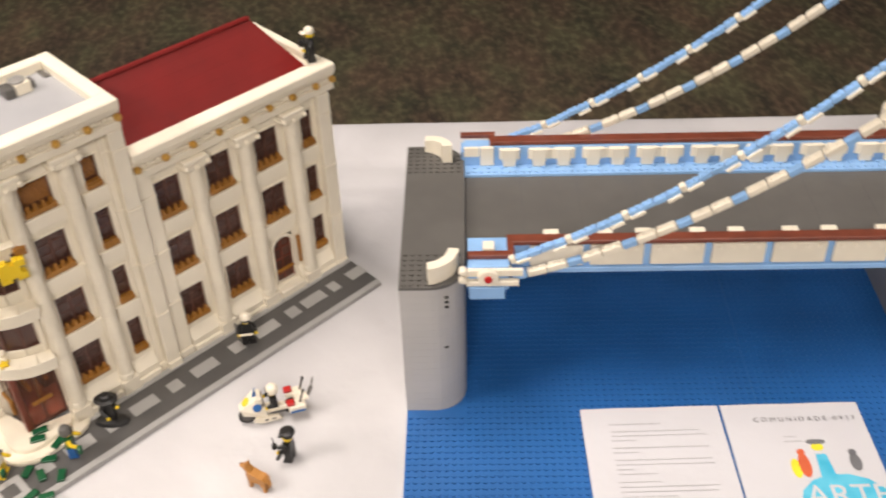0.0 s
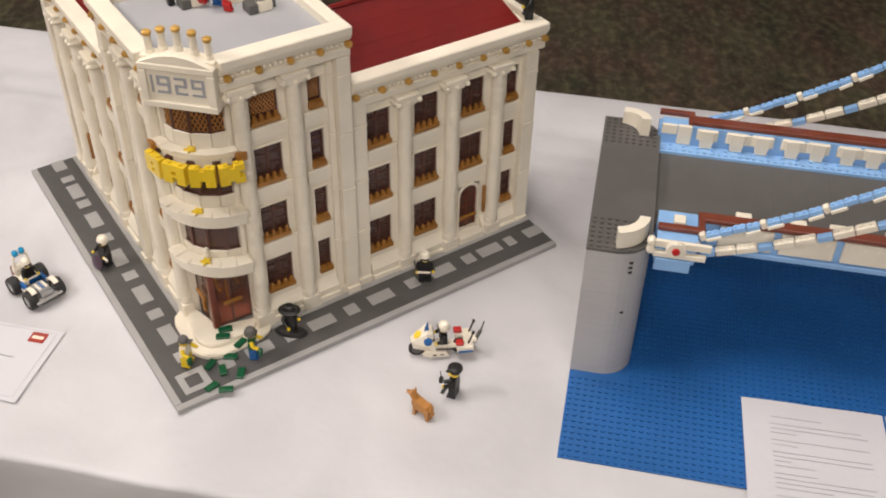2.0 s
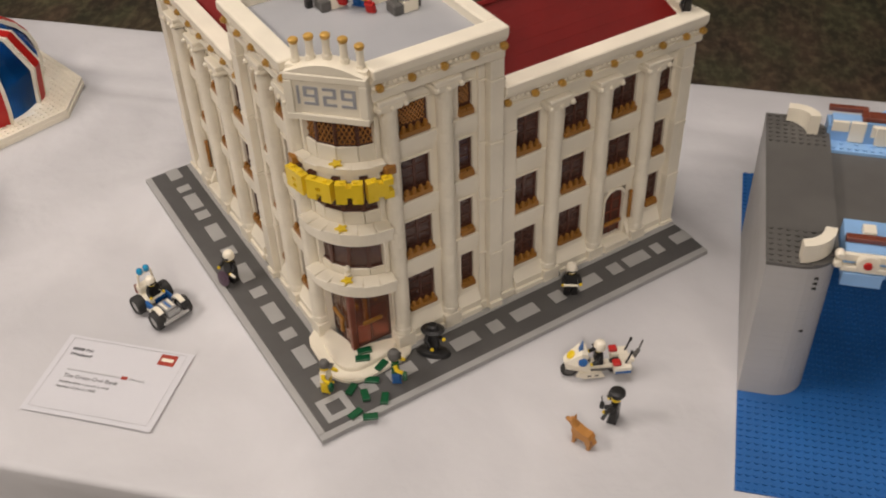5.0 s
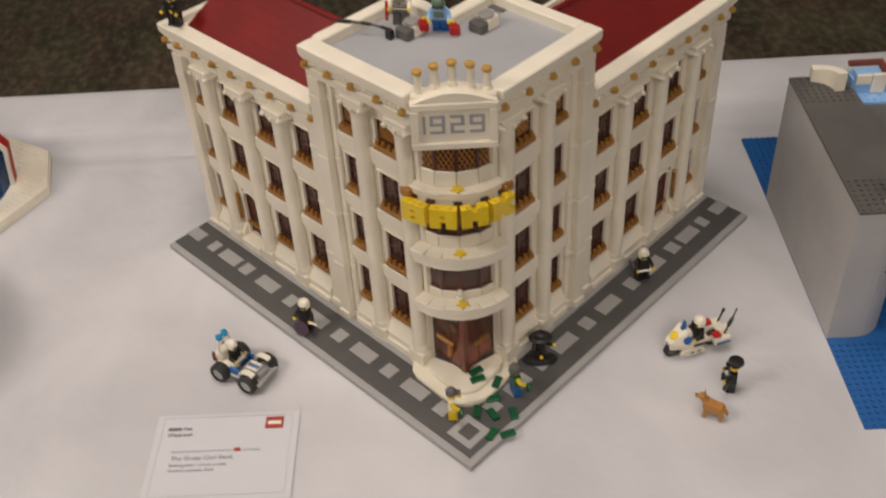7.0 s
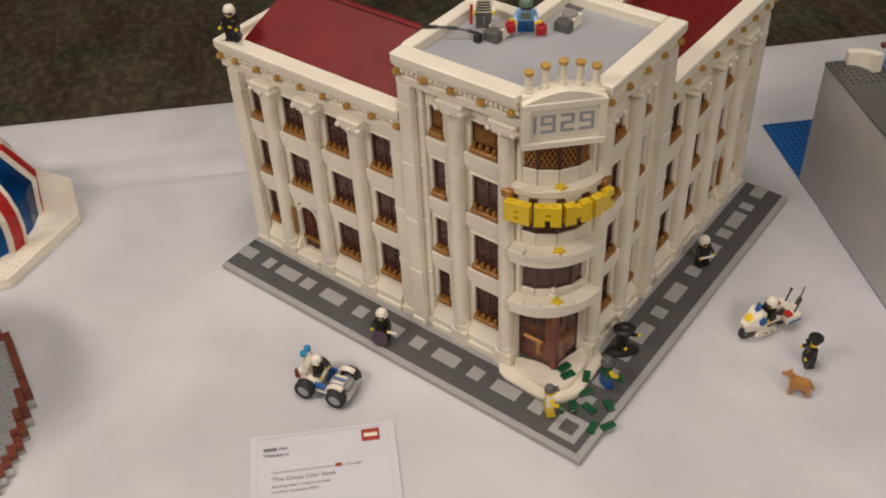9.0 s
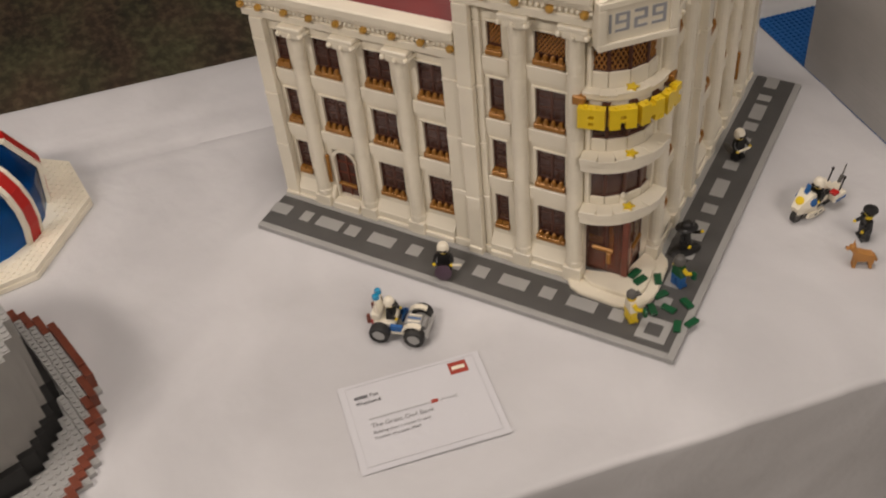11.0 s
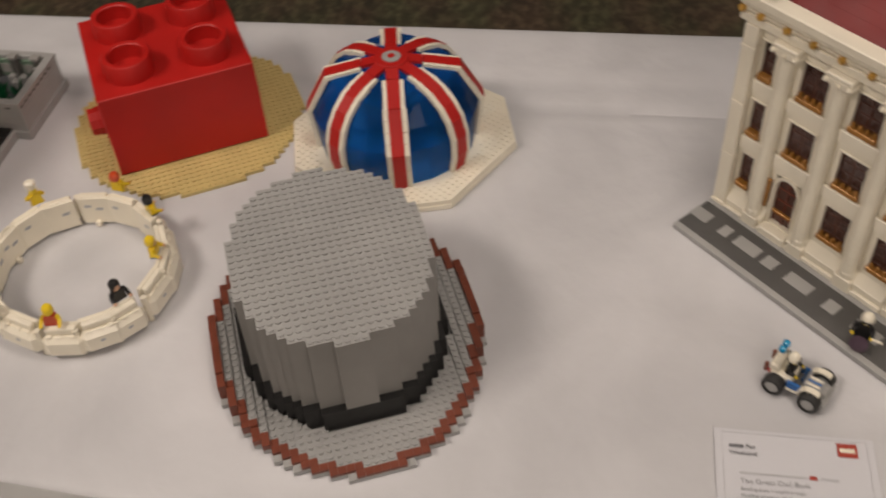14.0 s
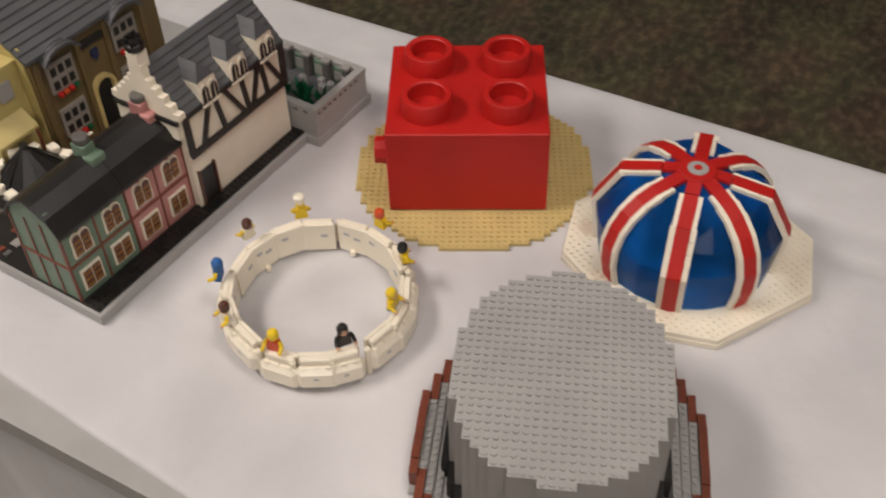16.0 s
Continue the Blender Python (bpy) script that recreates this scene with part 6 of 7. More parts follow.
for k in range(3):
    xc = X0 + 0.044 + k * 0.049
    ZE = 0.140
    hw = 0.0138
    top = ZE + 0.0335
    g = Geo().box(xc - hw, xc + hw, Y0 - 0.0035, Y0 + 0.001, ZE + 0.003, ZE + 0.0205, CREAM, c=0.0005)
    side = [(Y0 - 0.001, ZE + 0.003), (Y0 + 0.0225, top), (Y0 - 0.001, top)]
    mx = Matrix(((0, 0, 1, xc - hw), (1, 0, 0, 0), (0, 1, 0, 0), (0, 0, 0, 1)))
    g.prism(side, 0, 2 * hw, CREAM, mx)
    g.box(xc - hw - 0.0012, xc + hw + 0.0012, Y0 - 0.0052, Y0 - 0.0036, ZE + 0.0015, ZE + 0.0050, CREAM, c=0.0004)
    my = Matrix(((1, 0, 0, xc), (0, 0, -1, Y0 - 0.0035), (0, 1, 0, ZE), (0, 0, 0, 1)))
    for w in (-0.0069, 0.0069):         # two rounded heads side by side
        g.prism([(w + 0.0068 * math.cos(math.pi * i / 10), 0.0206 + 0.0088 * math.sin(math.pi * i / 10)) for i in range(11)], -0.0044, 0, CREAM, my)
    dm = part("dormer", g, tim, "cream dormer with two arched windows")
    for w in (-0.0067, 0.0067):
        pts = [(w - 0.0049, 0.006), (w + 0.0049, 0.006)] + [(w + 0.0049 * math.cos(math.pi * i / 8), 0.0195 + 0.0070 * math.sin(math.pi * i / 8)) for i in range(9)]
        part("window", Geo().prism(pts, 0.0001, 0.0009, BLACK, my), dm, "dark arched window")
        part("window_bar", Geo().box(xc + w - 0.0004, xc + w + 0.0004, Y0 - 0.0049, Y0 - 0.0045, ZE + 0.006, ZE + 0.0250, CREAM), dm)
    ya, yb, yr, rise = Y0 - 0.0014, Y0 + 0.0240, Y0 + 0.0085, 0.0165
    for j in range(2):                  # two courses on each slope, and a hipped front
        u0, u1 = j * 0.5, (j + 1) * 0.5
        for sg in (-1, 1):
            p_ = [(xc + sg * hw * (1 - u), y, top + 0.0003 + rise * u - 0.0006 * (u - u0)) for u, y in ((u1, ya + (yr - ya) * u1), (u0, ya + (yr - ya) * u0), (u0, yb + 0.009 * u0), (u1, yb + 0.009 * u1))]
            q = [(x - sg * 0.0012, y, z - 0.0022) for x, y, z in p_]
            part("dormer_roof", Geo().add(p_ + q, BOXF if sg < 0 else [t[::-1] for t in BOXF], ROOFGREY), dm, "blue grey dormer roof")
    tri_ = [(xc - hw, ya, top + 0.0003), (xc + hw, ya, top + 0.0003), (xc, yr, top + rise)]
    q = [(x, y + 0.003, z - 0.0004) for x, y, z in tri_]
    part("dormer_hip", Geo().add(tri_ + q, [(0, 1, 2), (5, 4, 3), (0, 3, 4, 1), (1, 4, 5, 2), (2, 5, 3, 0)], ROOFGREY), dm, "blue grey hipped front")

# walled garden
gar = thing("walled_garden", "light grey walled toy garden with green plants inside", "toy garden", at=VIL)
GX0, GX1, GY0, GY1, GZ = 0.358, 0.463, -0.016, 0.125, 0.056
for nm, b in (("garden_wall", (GX0, GX1, GY0, GY0 + 0.008)), ("garden_wall", (GX1 - 0.008, GX1, GY0 + 0.0082, GY1)), ("garden_wall", (GX0, GX1 - 0.0082, GY1 - 0.008, GY1)), ("garden_wall", (GX0, GX0 + 0.008, GY0 + 0.0082, GY1 - 0.0082))):
    g = Geo()
    for k in range(4):
        g.box(*b, 0.0126 + k * 0.0095, 0.0126 + (k + 1) * 0.0095 - 0.0003, LGREY)
    g.box(b[0] - 0.001, b[1] + 0.001, b[2] - 0.001, b[3] + 0.001, 0.0506, GZ, LGREY, c=0.0005)
    wl = part(nm, g, gar, "light grey garden wall")
    gg = Geo()
    for i in range(8):
        if b[1] - b[0] > 0.05:
            gg.box(b[0] + 0.004 + i * 0.011, b[0] + 0.009 + i * 0.011, b[2] - 0.0007, b[3] + 0.0007, 0.0465, 0.049, DGREY)
        else:
            gg.box(b[0] - 0.0007, b[1] + 0.0007, b[2] + 0.004 + i * 0.014, b[2] + 0.010 + i * 0.014, 0.0465, 0.049, DGREY)
    part("slit", gg, wl)
part("soil", Geo().box(GX0 + 0.0082, GX1 - 0.0082, GY0 + 0.0082, GY1 - 0.0082, 0.0127, 0.024, ROOFGREY), gar, "dark grey ground")
random.seed(5)
for k in range(6):
    cx, cy = GX0 + 0.022 + random.uniform(0, 0.03), GY0 + 0.022 + k * 0.012
    g = Geo()
    for i in range(14):
        a, e, r = random.uniform(0, 6.28), random.uniform(0.2, 1.2), random.uniform(0.008, 0.016)
        tip = Vector((cx + r * math.cos(a) * math.cos(e), cy + r * math.sin(a) * math.cos(e), 0.030 + r * math.sin(e) * 2.3))
        sd = Vector((-math.sin(a), math.cos(a), 0)) * 0.003
        mid = Vector((cx, cy, 0.028)).lerp(tip, 0.6) + Vector((0, 0, 0.002))
        g.add([(cx, cy, 0.026), tuple(mid + sd), tuple(tip), tuple(mid - sd), (cx, cy, 0.0241), tuple(mid + sd - Vector((0, 0, 0.0012))), tuple(tip - Vector((0, 0, 0.0008))), tuple(mid - sd - Vector((0, 0, 0.0012)))],
              [(0, 1, 2, 3), (7, 6, 5, 4), (0, 4, 5, 1), (1, 5, 6, 2), (2, 6, 7, 3), (3, 7, 4, 0)], GREEN)
    tagged(thing("toy_plant", "bright green plastic plant in the walled garden", "plant", "plants in the garden", VIL, g))
GI = GX1 - 0.0083
for k in range(4):
    y = GY0 + 0.018 + k * 0.030
    thing("garden_post", "dark grey square post in the garden", "toy post", "garden posts", VIL, Geo().box(GI - 0.010, GI - 0.002, y - 0.004, y + 0.004, 0.0241, 0.055, DGREY, c=0.0008).box(GI - 0.0115, GI - 0.0005, y - 0.0055, y + 0.0055, 0.0552, 0.060, MGREY, c=0.0006))
    if k < 3:
        part("wall_panel", Geo().box(GI - 0.0035, GI, y + 0.006, y + 0.024, 0.0241, 0.050, SANDGREEN, c=0.0005).box(GI - 0.0045, GI - 0.0036, y + 0.009, y + 0.021, 0.030, 0.044, MGREY), gar, "sand green wall panel with a grey field")
for k in range(9):
    x, y = GX0 + 0.050 + random.uniform(0, 0.030), GY0 + 0.016 + k * 0.011
    h = random.uniform(0.008, 0.026)
    g = Geo().box(x - 0.0039, x + 0.0039, y - 0.0039, y + 0.0039, 0.0241, 0.0241 + h, random.choice((MGREY, LGREY, DGREY)), c=0.0006)
    g.cyl(x, y, 0.0241 + h, 0.0258 + h, 0.0024, MGREY, 8)
    thing("garden_stone", "small grey studded block in the walled garden", "toy block", "blocks in the garden", VIL, g)

# tan town house behind
tanh = thing("tan_town_house", "dark tan toy town house with barred windows and grey roof", "toy house", at=VIL)
TX0, TX1, TY0, TY1, TZ = 0.150, 0.345, 0.198, 0.30, 0.178
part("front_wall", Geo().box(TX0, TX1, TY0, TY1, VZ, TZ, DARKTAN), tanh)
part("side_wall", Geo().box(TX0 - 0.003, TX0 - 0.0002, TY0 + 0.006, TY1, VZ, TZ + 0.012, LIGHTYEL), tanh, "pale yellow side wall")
for x in (TX0 + 0.002, TX0 + 0.062, TX0 + 0.106, TX0 + 0.165):
    part("pilaster", Geo().box(x, x + 0.007, TY0 - 0.004, TY0, VZ, TZ - 0.006, DARKTAN, c=0.0006), tanh, "dark tan pilaster")
for cx in (TX0 + 0.036, TX0 + 0.136):
    for z in (0.055, 0.118):
        g = Geo().box(cx - 0.0195, cx + 0.0195, TY0 - 0.003, TY0, z, z + 0.040, FRAMEGREY, c=0.0005)
        win = part("window", g, tanh, "light grey window with six dark panes")
        for i in range(3):
            for j in range(2):
                part("pane", Geo().box(cx - 0.0155 + i * 0.0115, cx - 0.0078 + i * 0.0115, TY0 - 0.0036, TY0 - 0.0031, z + 0.005 + j * 0.018, z + 0.016 + j * 0.018, BLACK), win)
        for i in range(4):
            part("flower", Geo().ball(cx - 0.012 + i * 0.008, TY0 - 0.006, z - 0.001, 0.004, (RED, ORANGE, RED, GREEN)[i], None, 8, 5), win)
part("sign_plate", Geo().box(TX0 + 0.070, TX0 + 0.104, TY0 - 0.003, TY0, 0.150, 0.160, BLACK, c=0.0005), tanh, "black name plate")
part("blue_ornament", Geo().prism([(0.0, -0.008), (0.005, -0.003), (0.005, 0.007), (-0.005, 0.007), (-0.005, -0.003)], 0, 0.003, NAVY, Matrix(((1, 0, 0, TX0 + 0.087), (0, 0, -1, TY0), (0, 1, 0, 0.135), (0, 0, 0, 1)))), tanh, "dark blue ornament")
g = Geo()
for i in range(9):
    a0, a1 = math.pi * i / 9, math.pi * (i + 1) / 9
    for r0, r1 in ((0.013, 0.018),):
        p = [(TX0 + 0.086 + r * math.cos(a), 0.088 + r * math.sin(a)) for r, a in ((r0, a0), (r1, a0), (r1, a1), (r0, a1))]
        g.prism(p, 0, 0.006, TAN, Matrix(((1, 0, 0, 0), (0, 0, -1, TY0), (0, 1, 0, 0), (0, 0, 0, 1))))
g.box(TX0 + 0.068, TX0 + 0.073, TY0 - 0.006, TY0, VZ, 0.088, TAN).box(TX0 + 0.099, TX0 + 0.104, TY0 - 0.006, TY0, VZ, 0.088, TAN)
part("door_arch", g, tanh, "tan arched doorway")
part("door", Geo().box(TX0 + 0.0732, TX0 + 0.0988, TY0 - 0.001, TY0, VZ, 0.100, BLACK), tanh, "dark door")
for i in range(7):
    t0, t1 = i / 7, (i + 1) / 7
    ya, yb, za, zb = TY0 - 0.008 + 0.066 * t0, TY0 - 0.008 + 0.066 * t1, TZ + 0.042 * t0 + 0.002, TZ + 0.042 * t1
    p = [(TX0 - 0.008, ya, za), (TX1 + 0.004, ya, za), (TX1 + 0.004, yb, zb), (TX0 - 0.008, yb, zb)]
    q = [(x, y, z - 0.005) for x, y, z in p]
    part("roof_course", Geo().add(p + q, [(0, 1, 2, 3), (7, 6, 5, 4), (0, 4, 5, 1), (1, 5, 6, 2), (2, 6, 7, 3), (3, 7, 4, 0)], ROOFGREY), tanh, "grey roof course")
part("roof_back", Geo().box(TX0 - 0.008, TX1 + 0.004, TY0 + 0.0582, TY1, TZ, TZ + 0.040, ROOFGREY), tanh)
for cx in (TX0 + 0.036, TX0 + 0.136):      # curved hoods over the windows
    for k in range(3):
        g = Geo()
        for i in range(8):
            a0, a1 = radians(35 + 110 * i / 8), radians(35 + 110 * (i + 1) / 8)
            r0, r1 = 0.030 - k * 0.001, 0.034 - k * 0.001
            p = [(cx + r * math.cos(a), 0.148 + k * 0.002 + r * math.sin(a)) for r, a in ((r0, a0), (r1, a0), (r1, a1), (r0, a1))]
            g.prism(p, 0.011 - k * 0.005, 0.0155 - k * 0.005, ROOFGREY, Matrix(((1, 0, 0, 0), (0, 0, -1, TY0), (0, 1, 0, 0), (0, 0, 0, 1))))
        part("curved_hood", g, tanh, "blue grey curved hood")

# pale yellow shop corner, black awning clutter, far red and blue shapes
shop = thing("yellow_shop_corner", "pale yellow toy shop corner with a sloping awning", "toy shop", at=VIL)
part("wall", Geo().box(0.090, 0.1465, 0.214, 0.30, VZ, 0.175, LIGHTYEL), shop)
p = [(0.080, 0.194, 0.100), (0.134, 0.194, 0.100), (0.134, 0.2136, 0.116), (0.080, 0.2136, 0.116)]
q = [(x, y, z - 0.004) for x, y, z in p]
part("awning", Geo().add(p + q, [(0, 1, 2, 3), (7, 6, 5, 4), (0, 4, 5, 1), (1, 5, 6, 2), (2, 6, 7, 3), (3, 7, 4, 0)], LIGHTYEL), shop, "pale yellow awning")
part("awning_post", Geo().cyl(0.132, 0.196, VZ, 0.097, 0.002, REDBROWN, 8), shop)
part("shutter", Geo().box(0.112, 0.130, 0.2115, 0.2138, 0.135, 0.158, LGREY), shop, "light grey shutter")
stall = thing("striped_stall", "black toy stall with a pointed roof and white tips", "toy stall", at=VIL)
for k in range(12):
    a = radians(-165 + k * 30)
    m = Matrix.Translation((0.086, 0.160, 0.074)) @ Matrix.Rotation(a, 4, "Z")
    p = [(0.004, -0.0011, 0.040), (0.004, 0.0011, 0.040), (0.036, 0.0095, 0.004 * (k % 2)), (0.036, -0.0095, 0.004 * (k % 2))]
    q = [(x, y, z - 0.004) for x, y, z in p]
    part("roof_strip", Geo().add(p + q, [(0, 1, 2, 3), (7, 6, 5, 4), (0, 4, 5, 1), (1, 5, 6, 2), (2, 6, 7, 3), (3, 7, 4, 0)], BLACK, m), stall, "black roof blade")
    part("white_tip", Geo().box(0.0362, 0.0475, -0.0065, 0.0065, 0.0005, 0.0095, WHITE, m @ Matrix.Translation((0.041, 0, 0.004)) @ Matrix.Rotation(radians(35 if k % 2 else -25), 4, "Z") @ Matrix.Translation((-0.041, 0, -0.004)), c=0.0012), stall, "white roof tip")
part("counter", Geo().box(0.060, 0.104, 0.138, 0.178, VZ, 0.040, DGREY, c=0.001), stall, "dark grey counter")
part("post", Geo().cyl(0.086, 0.160, 0.040, 0.118, 0.005, BLACK, 10), stall)
thing("white_rod", "thin white rod between the toy houses", "toy rod", at=VIL, geo=Geo().rod((0.140, 0.150, 0.0855), (0.166, 0.148, 0.0855), 0.0017, WHITE).cyl(0.140, 0.150, 0.0145, 0.0855, 0.0016, WHITE, 8))
back = thing("red_town_house", "dark red toy house at the back of the street", "toy house", at=VIL)
part("wall", Geo().box(0.03, 0.16, 0.315, 0.38, VZ, 0.215, REDBROWN), back)
part("trim", Geo().box(0.03, 0.16, 0.312, 0.3148, 0.17, 0.178, WHITE).box(0.055, 0.063, 0.312, 0.3148, VZ, 0.165, INKBLUE), back, "white and blue trim")

# ---- small figures ----
def toy_figure(at, label, legs, torso, head, hat="", hat_mat=None, arms=None, sit=False, extra=None, group=""):
    """One plain jointed toy figure, facing local -y; its feet at the origin."""
    g = Geo()
    arms = arms or torso
    zt = 0.0015 if sit == "bust" else 0.0158
    if sit == "bust":
        g.box(-0.0078, 0.0078, -0.004, 0.004, 0, 0.0018, legs)
    elif sit:
        g.box(-0.0078, -0.0004, -0.0165, 0.004, 0.0062, 0.0142, legs, c=0.001).box(0.0004, 0.0078, -0.0165, 0.004, 0.0062, 0.0142, legs, c=0.001)
        g.box(-0.0078, -0.0004, -0.0165, -0.0085, 0.0, 0.0062, legs).box(0.0004, 0.0078, -0.0165, -0.0085, 0, 0.0062, legs)
        g.box(-0.0078, 0.0078, -0.004, 0.004, 0.012, 0.0158, legs)
    else:
        g.box(-0.0078, -0.0004, -0.0040, 0.004, 0.0, 0.0125, legs, c=0.0008).box(0.0004, 0.0078, -0.0040, 0.004, 0, 0.0125, legs, c=0.0008)
        g.box(-0.0078, -0.0004, -0.0055, -0.0041, 0, 0.0035, legs).box(0.0004, 0.0078, -0.0055, -0.0041, 0, 0.0035, legs)
        g.box(-0.0078, 0.0078, -0.0039, 0.0039, 0.0125, 0.0158, legs)
    p = [(-0.0078, -0.004, zt), (0.0078, -0.004, zt), (0.0078, 0.004, zt), (-0.0078, 0.004, zt), (-0.0056, -0.0038, zt + 0.013), (0.0056, -0.0038, zt + 0.013), (0.0056, 0.0038, zt + 0.013), (-0.0056, 0.0038, zt + 0.013)]
    g.add(p, [(3, 2, 1, 0), (4, 5, 6, 7), (0, 1, 5, 4), (1, 2, 6, 5), (2, 3, 7, 6), (3, 0, 4, 7)], torso)
    for sg in (-1, 1):
        g.rod((sg * 0.0068, 0, zt + 0.0112), (sg * 0.0095, -0.002, zt + 0.006), 0.0024, arms, 8)
        g.rod((sg * 0.0095, -0.002, zt + 0.006), (sg * 0.0098, -0.0075, zt + 0.003), 0.0022, arms, 8)
        g.ball(sg * 0.0098, -0.0088, zt + 0.0026, 0.0021, head, None, 8, 5)
    zh = zt + 0.0135
    g.lathe([(0.003, zh - 0.0005), (0.0046, zh + 0.0008), (0.0051, zh + 0.002), (0.0051, zh + 0.0072), (0.0044, zh + 0.0085), (0.0025, zh + 0.0087), (0.0025, zh + 0.010)], head, None, 14)
    hm = hat_mat or BLACK
    if hat == "helmet":
        g.lathe([(0.0062, zh + 0.0028), (0.0068, zh + 0.0045), (0.0066, zh + 0.0085), (0.005, zh + 0.0118), (0.002, zh + 0.0132)], hm, Matrix.Translation((0, 0.0006, 0)), 14)
        g.box(-0.0050, 0.0050, -0.0068, -0.0040, zh + 0.0042, zh + 0.0065, BLACK, c=0.0006)
    elif hat == "peaked":
        g.lathe([(0.0056, zh + 0.0058), (0.0058, zh + 0.0080), (0.0084, zh + 0.0108), (0.0080, zh + 0.0132), (0.0040, zh + 0.0140)], hm, Matrix.Translation((0, 0.0008, 0)), 14)
        g.box(-0.0045, 0.0045, -0.0088, -0.0045, zh + 0.0056, zh + 0.0066, hm, c=0.0004)
    elif hat == "cap":
        g.lathe([(0.0056, zh + 0.005), (0.0057, zh + 0.0085), (0.004, zh + 0.0112), (0.0015, zh + 0.012)], hm, None, 14)
        g.box(-0.004, 0.004, -0.0098, -0.0045, zh + 0.0052, zh + 0.0062, hm, c=0.0004)
    elif hat == "hair":
        g.lathe([(0.0058, zh + 0.0015), (0.0063, zh + 0.005), (0.0060, zh + 0.0085), (0.0042, zh + 0.0112), (0.001, zh + 0.012)], hm, Matrix.Translation((0, 0.0012, 0)), 12)
    elif hat == "chef":
        g.lathe([(0.005, zh + 0.006), (0.005, zh + 0.010), (0.0068, zh + 0.0125), (0.0066, zh + 0.0165), (0.004, zh + 0.018)], hm, None, 12)
    elif hat == "hood":
        g.lathe([(0.006, zh - 0.003), (0.0066, zh + 0.003), (0.0064, zh + 0.009), (0.004, zh + 0.0125), (0.001, zh + 0.0135)], hm, Matrix.Translation((0, 0.001, 0)), 12)
    if extra:
        extra(g, zt)
    return thing("toy_figure", label, "toy figure", group, at, g)


def baton(g, zt):
    g.rod((-0.0105, -0.009, zt + 0.003), (0.006, -0.0125, zt + 0.0045), 0.0014, WHITE, 8)


def shield(g, zt):
    g.lathe([(0.0095, 0), (0.0095, 0.0012), (0.004, 0.0026)], PURPLE, Matrix.Translation((0.0005, -0.0125, zt - 0.006)) @ Matrix.Rotation(radians(75), 4, "X"), 18)
    g.rod((0.0098, -0.0088, zt + 0.003), (0.021, -0.012, zt + 0.006), 0.0014, WHITE, 8)


def radio(g, zt):
    g.rod((0.0065, -0.001, zt + 0.0112), (0.0105, -0.0085, zt + 0.0105), 0.0022, BLACK, 8)
    g.box(0.0080, 0.0125, -0.0135, -0.0092, zt + 0.0085, zt + 0.0160, BLACK, c=0.0006)
    g.rod((0.0095, -0.0115, zt + 0.0160), (0.0100, -0.0125, zt + 0.0250), 0.0006, BLACK, 6)
    g.rod((0.004, -0.004, zt + 0.004), (0.015, -0.009, zt - 0.004), 0.0022, BLACK, 8)
    g.box(-0.002, 0.002, -0.0048, -0.0042, zt + 0.001, zt + 0.004, YELLOW)


def cans(g, zt):
    for sg, up in ((-1, 0.004), (1, 0.0)):
        g.box(sg * 0.0150 - 0.0052, sg * 0.0150 + 0.0052, -0.0130, -0.0070, zt - 0.0125 + up, zt + 0.0005 + up, RED, c=0.0016)
        g.box(sg * 0.0150 - 0.0028, sg * 0.0150 + 0.0028, -0.0115, -0.0085, zt + 0.0005 + up, zt + 0.0040 + up, RED, c=0.0006)
        g.rod((sg * 0.0098, -0.0060, zt + 0.0035), (sg * 0.0150, -0.0098, zt + 0.0042 + up), 0.0016, YELLOW, 6)
    g.box(-0.0050, 0.0050, -0.0046, -0.0039, zt + 0.003, zt + 0.0115, SANDGREEN, c=0.0006)


def stripes(g, zt):
    for k in range(4):
        g.box(-0.0072 + k * 0.0004, 0.0072 - k * 0.0004, -0.0044, -0.0038, zt + 0.002 + k * 0.0028, zt + 0.0034 + k * 0.0028, BLACK)
    g.rod((-0.0125, -0.0085, zt - 0.009), (-0.0115, -0.0085, zt + 0.011), 0.0017, RED, 6)


def green_sack(g, zt):
    g.box(-0.016, -0.009, -0.0125, -0.0075, zt - 0.004, zt + 0.006, GREEN, c=0.0015)


def pave(x, y):
    """Top of the sloping pavement."""
    return 0.0098 + 0.0163 * (y - x)


# on the pavement and the cloth
toy_figure(pose(-0.0335, 0.334, pave(-0.0335, 0.334), 0, 0, 60), "toy policeman in black with white helmet and baton", BLACK, BLACK, YELLOW, "helmet", WHITE, extra=lambda g, z: (baton(g, z), g.lathe([(0.0075, 0), (0.0075, 0.001)], DGREY, Matrix.Translation((-0.012, 0.004, z + 0.002)) @ Matrix.Rotation(radians(80), 4, "Y"), 12)))
toy_figure(pose(-0.270, 0.020, pave(-0.270, 0.020), 0, 0, 20), "toy policeman with white helmet and round shield", BLACK, BLACK, YELLOW, "helmet", WHITE, extra=shield)
g = Geo().lathe([(0.0190, 0), (0.0195, 0.0012), (0.0165, 0.0042), (0.0075, 0.0066)], BLACK, Matrix.Diagonal((1, 0.52, 1, 1)), 18)
g.box(-0.0062, 0.0062, -0.0042, 0.0042, 0.0058, 0.0155, BLACK, c=0.001)
g.lathe([(0.0068, 0.0150), (0.0056, 0.022), (0.0050, 0.0285), (0.003, 0.0295)], BLACK, Matrix.Diagonal((1, 0.72, 1, 1)), 12)
g.lathe([(0.0046, 0.0288), (0.0050, 0.0305), (0.0050, 0.0345)], YELLOW, None, 12)
